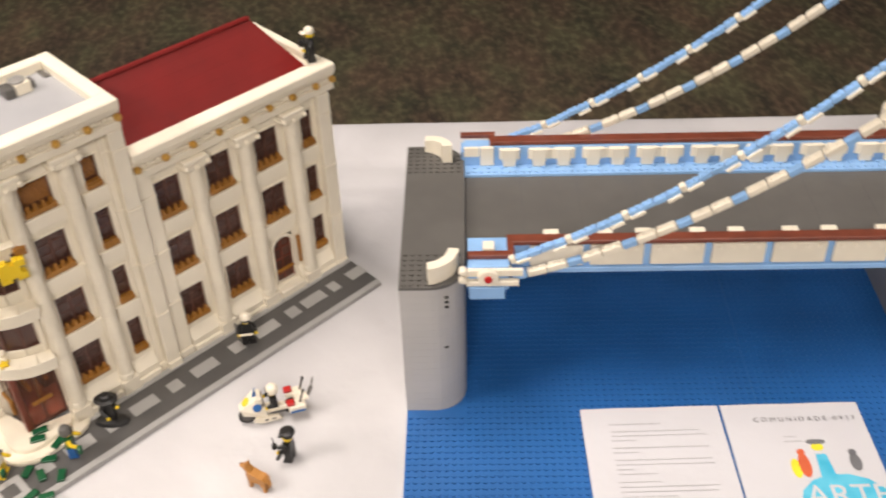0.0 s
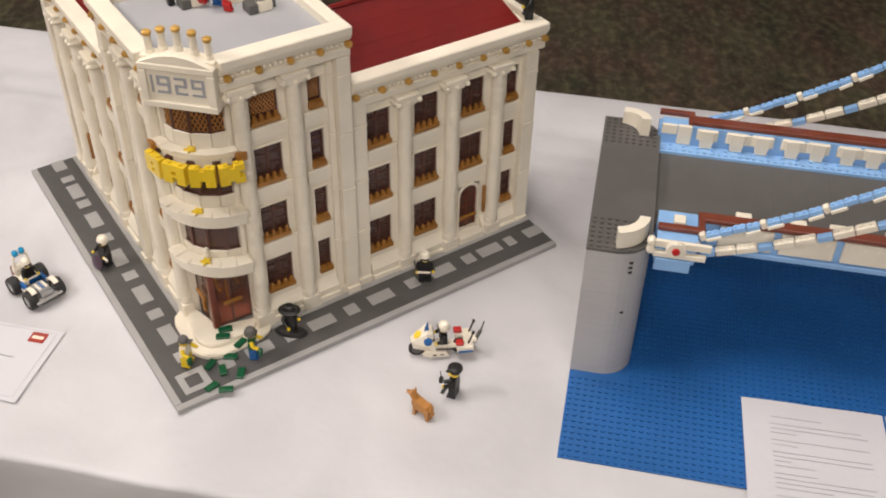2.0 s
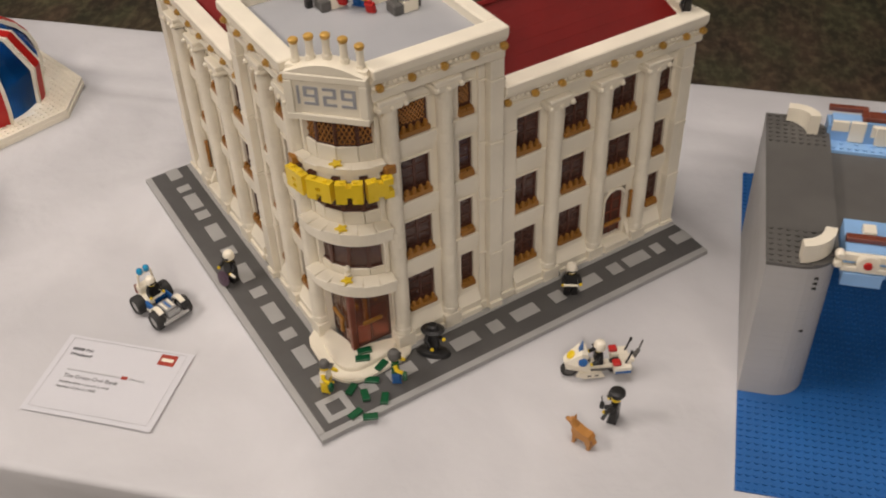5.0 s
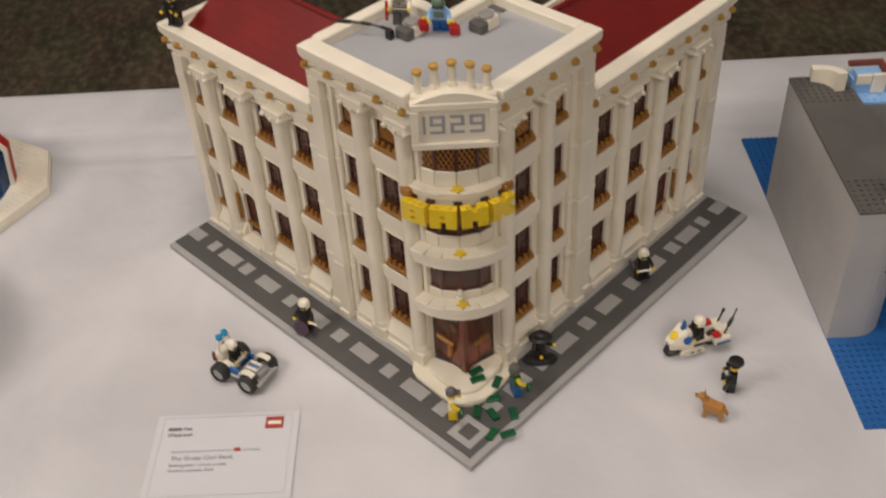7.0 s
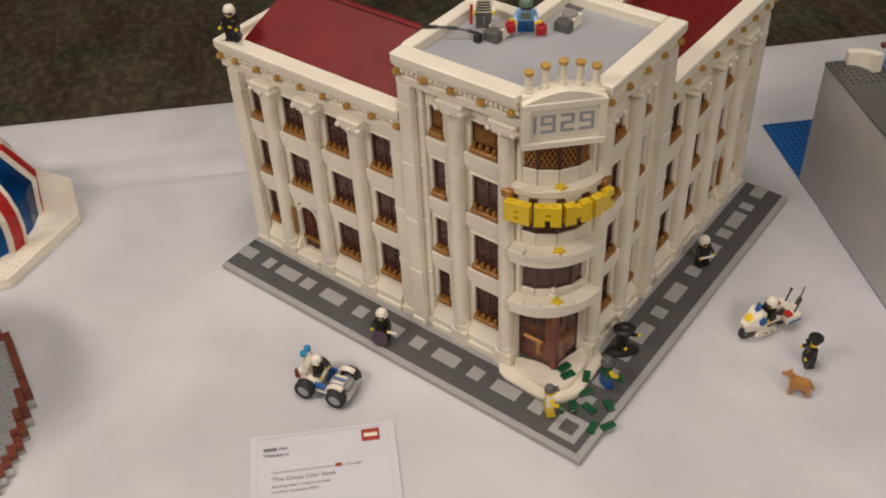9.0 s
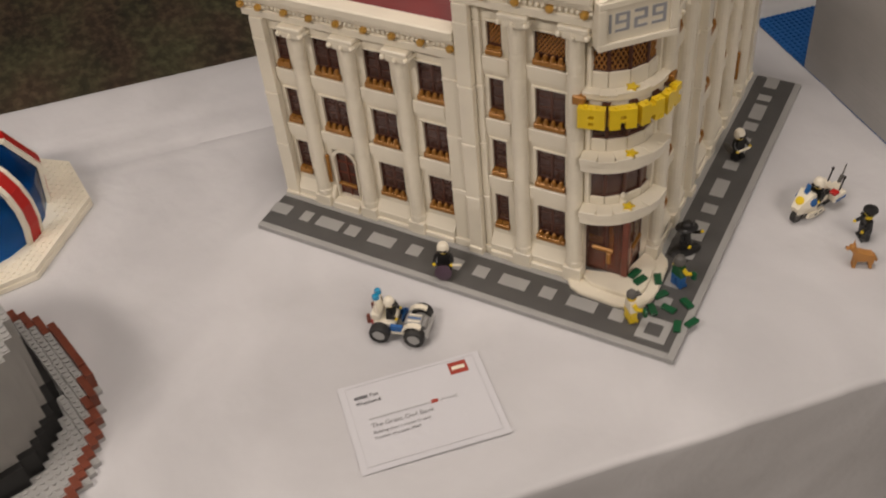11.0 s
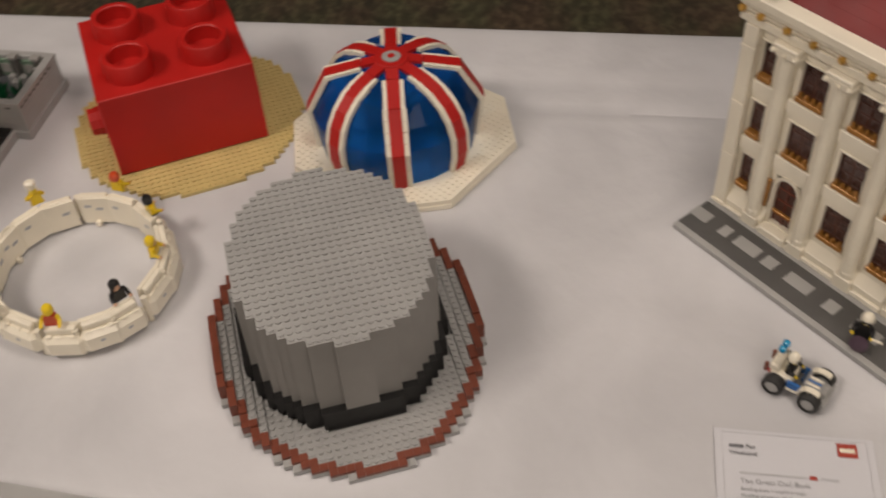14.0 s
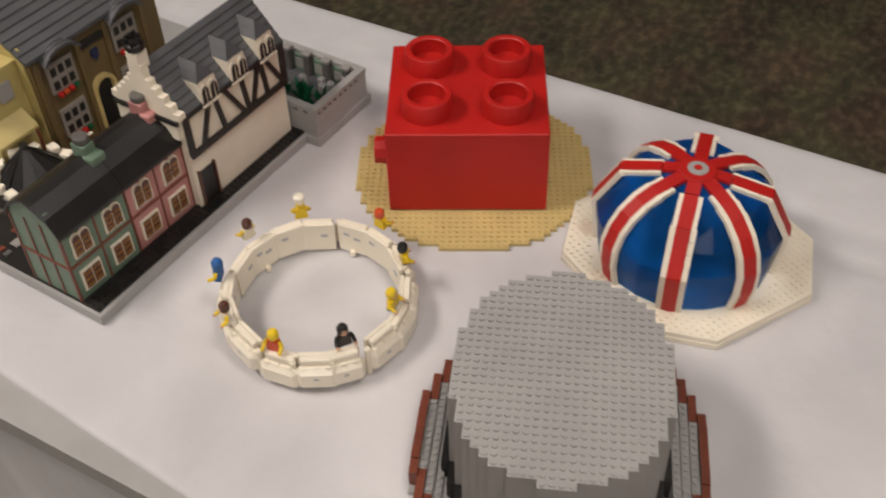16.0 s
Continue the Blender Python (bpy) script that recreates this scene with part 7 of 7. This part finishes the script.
g.lathe([(0.0118, 0.0338), (0.0124, 0.0350), (0.0080, 0.0368), (0.0064, 0.0405), (0.0045, 0.0422)], BLACK, Matrix.Diagonal((1.05, 0.85, 1, 1)), 16)
g.rod((0.0055, 0, 0.0265), (0.0105, -0.004, 0.0275), 0.0023, BLACK, 8).rod((0.0105, -0.004, 0.0275), (0.0135, -0.008, 0.0305), 0.0021, BLACK, 8).ball(0.0142, -0.0092, 0.0315, 0.0021, YELLOW, None, 8, 5)
g.rod((-0.0055, 0, 0.0265), (-0.0075, -0.004, 0.020), 0.0023, BLACK, 8).rod((-0.0075, -0.004, 0.020), (-0.001, -0.0075, 0.0135), 0.0021, BLACK, 8).ball(0.0005, -0.0085, 0.0125, 0.0023, YELLOW, None, 8, 5)
thing("toy_figure", "black clad toy figure with a wide black hat", "toy figure", "", pose(-0.040, 0.1555, pave(-0.040, 0.1555), 0, 0, 45), g)
toy_figure(pose(-0.030, 0.103, pave(-0.030, 0.103), 0, 0, 150), "toy figure in blue with grey helmet and green sack", BLUE, GREEN, YELLOW, "helmet", DGREY, arms=YELLOW, extra=green_sack)
toy_figure(pose(-0.059, 0.036, pave(-0.059, 0.036), 0, 0, 135), "yellow clad toy figure with a grey cap", YELLOW, WHITE, YELLOW, "cap", DGREY, arms=YELLOW, extra=green_sack)
toy_figure(pose(0.131, 0.266, 0, 0, 0, -55), "black clad toy guard with a peaked cap and radio", BLACK, BLACK, YELLOW, "peaked", BLACK, extra=radio)
# on the roofs
ROOFTOP = 0.355
toy_figure(pose(-0.227, 0.1625, ROOFTOP, 0, 0, 35), "toy burglar with striped shirt and black cap", DGREY, WHITE, YELLOW, "cap", BLACK, extra=stripes)
toy_figure(pose(-0.189, 0.179, ROOFTOP, 20, 0, 35), "toy workman in blue with two red cans", BLUE, BABYBLUE, YELLOW, "helmet", SANDGREEN, extra=cans)
toy_figure(pose(-0.085, 0.508, 0.2968, 0, 0, -30), "toy policeman with white cap on the roof edge", BLACK, BLACK, YELLOW, "cap", WHITE, extra=radio)
toy_figure(pose(-0.500, 0.074, 0.2965, 0, 0, 20), "toy policeman with white helmet on the roof edge", BLACK, BLACK, YELLOW, "helmet", WHITE, extra=radio)
# round the white ring
RF = [(-0.939, -0.669, BLUE, BLUE, YELLOW, "hood", BLUE, "toy figure in blue hood sitting on the ring"),
      (-0.995, -0.628, WHITE, WHITE, FLESH, "hair", BROWN, "toy figure in white with brown hair on the ring"),
      (-1.011, -0.563, YELLOW, YELLOW, YELLOW, "chef", WHITE, "toy figure in yellow with a white chef hat"),
      (-0.967, -0.477, YELLOW, YELLOW, ORANGE, "hair", ORANGE, "toy figure with orange hair on the ring"),
      (-0.904, -0.465, BLACK, YELLOW, FLESH, "hair", BLACK, "toy figure with black hair on the ring"),
      (-0.839, -0.494, BLUE, YELLOW, FLESH, "hair", YELLOW, "toy figure with blond hair sitting on the ring"),
      (-0.804, -0.555, BLACK, BLACK, FLESH, "hair", BLACK, "toy figure in black sitting on the ring"),
      (-0.818, -0.626, RED, ORANGE, YELLOW, "hair", YELLOW, "blond toy figure in orange sitting on the ring"),
      (-0.872, -0.670, CREAM, CREAM, FLESH, "hair", BROWN, "toy figure with brown hair sitting on the ring")]
for x, y, lg, to, hd, ht, hm, lb in RF:
    turn = math.degrees(math.atan2(y - RING[1], x - RING[0])) + 90
    toy_figure(pose(x, y, 0.0424, 0, 0, turn), lb, lg, to, hd, ht, hm, arms=YELLOW if to is not BLACK else BLACK, sit="bust", group="figures round the ring")


# ---- vehicles ----
def wheel(parent, x, y, z, r, w, wheel_mat=LGREY):
    m = Matrix.Translation((x, y, z)) @ Matrix.Rotation(radians(90), 4, "X")
    g = Geo().lathe([(r * 0.62, -w / 2), (r * 0.9, -w / 2), (r, -w * 0.34), (r, w * 0.34), (r * 0.9, w / 2), (r * 0.62, w / 2)], RUBBER, m, 20, closed=False)
    wh = part("wheel", g, parent, "black rubber tyre")
    part("rim", Geo().lathe([(r * 0.66, -w * 0.47), (r * 0.5, -w * 0.28), (r * 0.2, -w * 0.3), (r * 0.2, w * 0.3), (r * 0.5, w * 0.28), (r * 0.62, w * 0.42)], wheel_mat, m, 16), wh, "light grey wheel rim")


CAR = pose(-0.278, -0.066, 0, 0, 0, 14) @ Matrix.Diagonal((0.92, 0.86, 0.95, 1))          # local +x is ahead
buggy = thing("police_buggy", "white and blue toy police buggy with large black tyres", "toy car", at=CAR)
for sx in (-0.0195, 0.0195):
    for sy in (-0.0205, 0.0205):
        wheel(buggy, sx * 1.06, sy, 0.0122, 0.0122, 0.0130)
part("chassis", Geo().box(-0.027, 0.027, -0.0125, 0.0125, 0.0095, 0.0145, DGREY, c=0.0008), buggy, "grey chassis")
part("bumper", Geo().box(0.0272, 0.036, -0.0195, 0.0195, 0.0105, 0.0135, LGREY, c=0.0008), buggy, "light grey bumper")
part("body", Geo().box(-0.030, -0.004, -0.0135, 0.0135, 0.0147, 0.0225, WHITE, c=0.0015), buggy, "white rear body")
part("bonnet", Geo().box(0.006, 0.026, -0.0085, 0.0085, 0.0147, 0.0225, LGREY, c=0.0012), buggy, "light grey bonnet")
for sg in (-1, 1):
    part("side_panel", Geo().box(-0.009, 0.006, sg * 0.0128, sg * 0.0168, 0.0125, 0.0225, BLUE, c=0.001), buggy, "blue side panel")
    part("side_skirt", Geo().box(-0.012, 0.008, sg * 0.0129, sg * 0.0175, 0.0098, 0.0122, WHITE, c=0.0006), buggy)
    g = Geo()
    p = [(0.0195 + r * math.cos(radians(a)), 0.0118 + r * math.sin(radians(a))) for r, a in [(0.0136, a) for a in (165, 140, 115, 90, 70, 55)]]
    q = [(0.0195 + r * math.cos(radians(a)), 0.0118 + r * math.sin(radians(a))) for r, a in [(0.0156, a) for a in (55, 70, 90, 115, 140, 165)]]
    g.prism((p + q)[::-1], -0.0038, 0.0034, WHITE, Matrix(((1, 0, 0, 0), (0, 0, -1, sg * 0.0165), (0, 1, 0, 0), (0, 0, 0, 1))))
    part("mudguard", g, buggy, "white mudguard")
    part("tail_light", Geo().box(-0.0325, -0.0302, sg * 0.007, sg * 0.012, 0.017, 0.022, RED), buggy, "red tail light")
    part("beacon", Geo().lathe([(0.0034, 0), (0.0044, 0.002), (0.004, 0.006), (0.0015, 0.008)], LAMPBLUE, Matrix.Translation((-0.025, sg * 0.0050, 0.0505)), 12), buggy, "clear blue beacon")
part("grille", Geo().box(0.0262, 0.0315, -0.0095, 0.0095, 0.0137, 0.0205, SILVER, c=0.0008), buggy, "silver grille")
part("windscreen", Geo().box(0.004, 0.006, -0.009, 0.009, 0.0225, 0.029, BLUEGLASS, c=0.0004), buggy, "clear blue windscreen")
for y in (-0.0052, 0.0, 0.0052):
    part("hood_stripe", Geo().box(0.009, 0.024, y - 0.0012, y + 0.0012, 0.0226, 0.0230, WHITE if y else BLUE), buggy, "painted bonnet stripe")
part("steering_bar", Geo().rod((0.0045, -0.007, 0.0265), (0.0045, 0.007, 0.0265), 0.0011, LGREY, 6), buggy)
part("exhaust", Geo().box(-0.0375, -0.0335, 0.0085, 0.0125, 0.0165, 0.0300, REDBROWN, c=0.0008).box(-0.0375, -0.0335, -0.0125, -0.0085, 0.0165, 0.0300, REDBROWN, c=0.0008), buggy, "dark red upright exhaust")
g = Geo().box(-0.032, -0.021, -0.013, 0.013, 0.0227, 0.034, WHITE, c=0.002)
part("seat_back", g, buggy, "white seat back")
g = Geo().rod((-0.024, -0.011, 0.034), (-0.0245, -0.0095, 0.0505), 0.0016, WHITE).rod((-0.024, 0.011, 0.034), (-0.0245, 0.0095, 0.0505), 0.0016, WHITE).rod((-0.0245, -0.0105, 0.0498), (-0.0245, 0.0105, 0.0498), 0.0018, WHITE)
part("roll_bar", g, buggy, "white roll bar")
toy_figure(CAR @ pose(-0.011, 0, 0.0227, 0, 0, 90), "toy policeman with white helmet driving the buggy", BLACK, BLACK, YELLOW, "helmet", WHITE, sit="bust")

BIKE = pose(0.0685, 0.289, 0, 0, 0, 243)       # local +x is ahead
bike = thing("police_motorcycle", "white toy police motorcycle with blue and yellow badges", "toy motorcycle", at=BIKE)
for sx in (-0.0225, 0.0265):
    wheel(bike, sx, 0, 0.0096, 0.0096, 0.0062, DGREY)
g = Geo().box(-0.024, 0.012, -0.0045, 0.0045, 0.0095, 0.0160, WHITE, c=0.001).box(-0.014, 0.006, -0.0040, 0.0040, 0.0050, 0.0094, DGREY, c=0.001)
part("frame_body", g, bike, "white body")
for sg in (-1, 1):
    g = Geo().prism([(-0.010, 0.0035), (0.012, 0.0030), (0.021, 0.0070), (0.018, 0.0120), (-0.006, 0.0105)], sg * 0.0095 - 0.0016, sg * 0.0095 + 0.0016, WHITE, Matrix(((1, 0, 0, 0), (0, 0, -1, 0), (0, 1, 0, 0), (0, 0, 0, 1))))
    sk = part("side_skirt", g, bike, "white lower skirt")
    for x in (-0.003, 0.005):
        part("slot", Geo().box(x, x + 0.004, sg * 0.0112, sg * 0.0115, 0.0062, 0.0078, BLACK), sk, "small dark slot")
half = [(0.0335, 0.0048, 0.0235), (0.0310, 0.0035, 0.0125), (0.0155, 0.0090, 0.0385), (0.0190, 0.0115, 0.0225), (0.0050, 0.0105, 0.0100), (0.0090, 0.0085, 0.0360)]
pts = [(x, -y, z) for x, y, z in half] + list(half)
# 0 nose top, 1 nose bottom, 2 shoulder, 3 flank, 4 lower back, 5 upper back; the other side six further on
f = [(0, 2, 8, 6), (2, 5, 11, 8), (5, 4, 10, 11), (4, 1, 7, 10), (1, 0, 6, 7), (0, 3, 2), (0, 1, 3), (1, 4, 3), (3, 4, 5, 2), (6, 8, 9), (6, 9, 7), (7, 9, 10), (9, 8, 11, 10)]
fair = part("fairing", Geo().add(pts, [t[::-1] for t in f], WHITE), bike, "white front fairing")


def badge(place, normal, r, mat, label):
    m = Matrix.Translation(place) @ Vector(normal).to_track_quat("Z", "Y").to_matrix().to_4x4()
    part("badge", Geo().lathe([(r, -0.0006), (r, 0.0010), (r * 0.7, 0.0016)], mat, m, 10), fair, label)


badge((0.0258, 0.0, 0.0302), (0.64, 0, 0.77), 0.0052, YELLOW, "yellow round badge")
for sg in (-1, 1):
    badge((0.0150, sg * 0.0104, 0.0282), (0.1, sg * 0.93, 0.32), 0.0050, BLUE, "blue round badge")
g = Geo().prism([(0.0135, 0.0380), (0.0185, 0.0352), (0.0140, 0.0480)], -0.0026, 0.0026, BLUE, Matrix(((1, 0, 0, 0), (0, 0, -1, 0), (0, 1, 0, 0), (0, 0, 0, 1))))
part("windscreen", g, bike, "pointed clear blue windscreen")
for sy in (-0.0105, 0.0105):
    pn = part("pannier", Geo().box(-0.037, -0.018, sy - 0.0055, sy + 0.0055, 0.0115, 0.0215, WHITE, c=0.0012), bike, "white pannier")
    part("red_light", Geo().box(-0.0255, -0.0165, sy - 0.0045, sy + 0.0045, 0.0216, 0.0262, RED, c=0.0014), pn, "square red light")
    part("stripe", Geo().box(-0.036, -0.019, sy + (0.0056 if sy > 0 else -0.0061), sy + (0.0061 if sy > 0 else -0.0056), 0.0130, 0.0160, BLUE), pn, "blue stripe")
for k, (ax, ay, h) in enumerate(((-0.031, 0.010, 0.037), (-0.034, -0.009, 0.037))):
    part("antenna", Geo().rod((ax, ay, 0.0215), (ax - 0.005, ay, h), 0.0011, BLACK, 6).cyl(ax - 0.005, ay, h - 0.001, h + 0.002, 0.0017, BLACK, 8), bike, "thin black antenna")
part("radio_mast", Geo().rod((-0.041, 0.0, 0.018), (-0.046, 0.0, 0.030), 0.0023, DGREY, 8).rod((-0.046, 0.0, 0.030), (-0.0495, 0.0, 0.044), 0.0009, DGREY, 6), bike, "grey radio with an antenna")
part("tail_box", Geo().box(-0.042, -0.026, -0.0048, 0.0048, 0.0160, 0.0215, WHITE, c=0.001), bike)
part("handlebar", Geo().rod((0.0085, -0.0115, 0.0300), (0.0085, 0.0115, 0.0300), 0.0012, BLACK), bike)
toy_figure(BIKE @ pose(-0.0035, 0, 0.0190, 0, 0, 90), "toy policeman with white helmet riding the motorcycle", BLACK, BLACK, YELLOW, "helmet", WHITE, sit="bust")


def toy_dog(at):
    g = Geo()
    side = Matrix(((1, 0, 0, 0), (0, 0, -1, 0), (0, 1, 0, 0), (0, 0, 0, 1)))
    g.prism([(-0.0135, 0.0085), (-0.006, 0.0085), (0.003, 0.0080), (0.009, 0.0095), (0.0115, 0.0150), (0.0095, 0.0205), (0.005, 0.0185), (-0.004, 0.0165), (-0.011, 0.0160), (-0.0145, 0.0130)], -0.0036, 0.0036, ORANGEBROWN, side)
    for y in (-0.0021, 0.0021):
        g.prism([(-0.0140, 0), (-0.0100, 0), (-0.0102, 0.0035), (-0.0060, 0.0095), (-0.0135, 0.0120), (-0.0145, 0.0080), (-0.0128, 0.0040)], y - 0.0016, y + 0.0016, ORANGEBROWN, side)
        g.prism([(0.0055, 0), (0.0100, 0), (0.0092, 0.0018), (0.0090, 0.0110), (0.0045, 0.0110), (0.0058, 0.0040)], y - 0.0015, y + 0.0015, ORANGEBROWN, side)
    g.rod((0.0075, 0, 0.0165), (0.0125, 0, 0.0220), 0.0034, ORANGEBROWN, 10)
    g.box(0.0095, 0.0165, -0.0028, 0.0028, 0.0200, 0.0252, ORANGEBROWN, c=0.0012).box(0.0165, 0.0212, -0.0017, 0.0017, 0.0202, 0.0230, ORANGEBROWN, c=0.0007)
    for y in (-0.0019, 0.0019):
        g.lathe([(0.0014, 0.0248), (0.0003, 0.0295)], ORANGEBROWN, Matrix.Translation((0.0112, y, 0)), 6)
    g.rod((-0.0130, 0, 0.0145), (-0.0180, 0, 0.0080), 0.0018, ORANGEBROWN, 8)
    g.box(0.0205, 0.0215, -0.0010, 0.0010, 0.0216, 0.0230, BLACK)
    return thing("toy_dog", "orange brown toy dog standing on the cloth", "toy dog", at=at, geo=g)


toy_dog(pose(0.1365, 0.220, 0, 0, 0, 200) @ Matrix.Diagonal((0.88, 1.40, 1.16, 1)))

# ---- loose pieces ----
random.seed(3)
NOTES = [(-0.0745, 0.090, 0.0217, 30), (-0.0655, 0.083, 0.0217, 20), (-0.0505, 0.097, 0.0161, 70), (-0.041, 0.080, pave(-0.041, 0.080), 10), (-0.027, 0.064, pave(-0.027, 0.064), 120), (-0.012, 0.079, pave(-0.012, 0.079), 100), (-0.011, 0.044, pave(-0.011, 0.044), 60), (0.001, 0.055, pave(0.001, 0.055), 20), (-0.042, 0.056, pave(-0.042, 0.056), 80)]
for x, y, z, a in NOTES:
    g = Geo().box(-0.0078, 0.0078, -0.0039, 0.0039, 0, 0.0031, GREEN, c=0.0004)
    thing("green_tile", "dark green toy banknote tile lying loose by the door", "toy tile", "loose green tiles", pose(x, y, z + 0.0001, 0, 0, a + 45), g)
for x, y, a in ((-0.203, 0.152, 90), (-0.157, 0.206, 90)):
    vent = thing("roof_vent", "white and dark grey boxy roof vent with a round fan", "toy vent", "roof vents", pose(x, y, ROOFTOP, 0, 0, a))
    part("housing", Geo().box(-0.0035, 0.0125, -0.0085, 0.0085, 0, 0.0120, WHITE, c=0.0008), vent, "white housing")
    part("grille", Geo().box(-0.0145, -0.0037, -0.0088, 0.0080, 0, 0.0105, DGREY, c=0.0010), vent, "dark grey grille")
    part("fan", Geo().lathe([(0.0082, 0.0121), (0.0082, 0.0140), (0.0060, 0.0148)], MGREY, Matrix.Translation((0.002, 0, 0)), 16), vent, "round grey fan")
    part("pipe", Geo().box(0.0127, 0.0180, -0.004, 0.004, 0.0, 0.0095, DGREY, c=0.0008), vent, "dark grey pipe end")
rope_pts = [(-0.216, 0.138, 0.361), (-0.225, 0.133, 0.3635), (-0.233, 0.128, 0.3655), (-0.241, 0.122, 0.3670), (-0.250, 0.117, 0.3676), (-0.2625, 0.110, 0.3670), (-0.2655, 0.108, 0.358)]
g = Geo()
for k, (p, q) in enumerate(zip(rope_pts, rope_pts[1:])):
    g.rod(p, q, 0.0012 if k % 2 else 0.0017, BLACK if k % 2 == 0 else DGREY, 6)
g.box(-0.2165, -0.2095, 0.1295, 0.1365, 0.3551, 0.3640, BLACK, c=0.0008)
thing("black_rope", "black rope led over the roof parapet", "toy rope", geo=g)

# ---- the label card ----
card = thing("exhibit_card", "white exhibit label card with red square mark and grey text", "card", at=Matrix.Translation((-0.2985, -0.1665, 0.001)) @ Matrix.Rotation(radians(44.4), 4, "Z"))
CW, CH = 0.1506, 0.1115
n = 12
v = []
for j in range(n + 1):
    for i in range(n + 1):
        u, w = i / n, j / n
        z = 0.0004 + 0.0022 * max(0, (w - 0.55)) ** 1.5 * math.sin(math.pi * u) + 0.0006 * (max(0, 0.35 - u) / 0.35) ** 2 * (1 - w)
        v.append((CW * u, -CH * w, z))
f = [(j * (n + 1) + i, (j + 1) * (n + 1) + i, (j + 1) * (n + 1) + i + 1, j * (n + 1) + i + 1) for j in range(n) for i in range(n)]
part("card_surface", Geo().add(v, f, PAPER), card, smooth=True)
CZ = 0.0046
part("red_square", Geo().box(0.1155, 0.1345, -0.0225, -0.0070, CZ - 0.0038, CZ - 0.0034, INKRED), card, "red square mark")
part("mark", Geo().box(0.1180, 0.1320, -0.0172, -0.0125, CZ - 0.0034, CZ - 0.0033, CREAM), card)
part("heading_bar", Geo().box(0.0135, 0.0275, -0.0215, -0.0178, CZ - 0.0032, CZ - 0.003, INK), card)
writing("heading", "Fan", 0.0066, pose(0.0295, -0.0216, CZ - 0.0031), INK, card)
writing("heading", "Weekend", 0.0066, pose(0.0135, -0.0295, CZ - 0.0031), INK, card)
part("name_bar", Geo().box(0.022, 0.085, -0.0502, -0.0485, CZ - 0.0036, CZ - 0.0034, PALEINK), card)
part("small_flag", Geo().box(0.0865, 0.0935, -0.051, -0.0468, CZ - 0.0036, CZ - 0.0034, INKRED), card, "small red flag mark")
writing("country", "(Portugal)", 0.0045, pose(0.096, -0.0505, CZ - 0.0036), PALEINK, card)
writing("title", "The Great Owl Bank", 0.0076, pose(0.022, -0.0605, CZ - 0.0036), MIDINK, card)
writing("detail", "Building time: 1 month in total", 0.0048, pose(0.022, -0.0685, CZ - 0.0034), MIDINK, card)
writing("detail", "Number of pieces: 9500", 0.0048, pose(0.022, -0.0755, CZ - 0.0030), MIDINK, card)
g = Geo()
for a in ((0.007, 0.1436, -0.1055, -0.1052), (0.007, 0.1436, -0.0046, -0.0043), (0.007, 0.0073, -0.1052, -0.0047), (0.1433, 0.1436, -0.1052, -0.0047)):
    g.box(*a, CZ - 0.0032, CZ - 0.0030, PALEINK)
part("border_line", g, card)
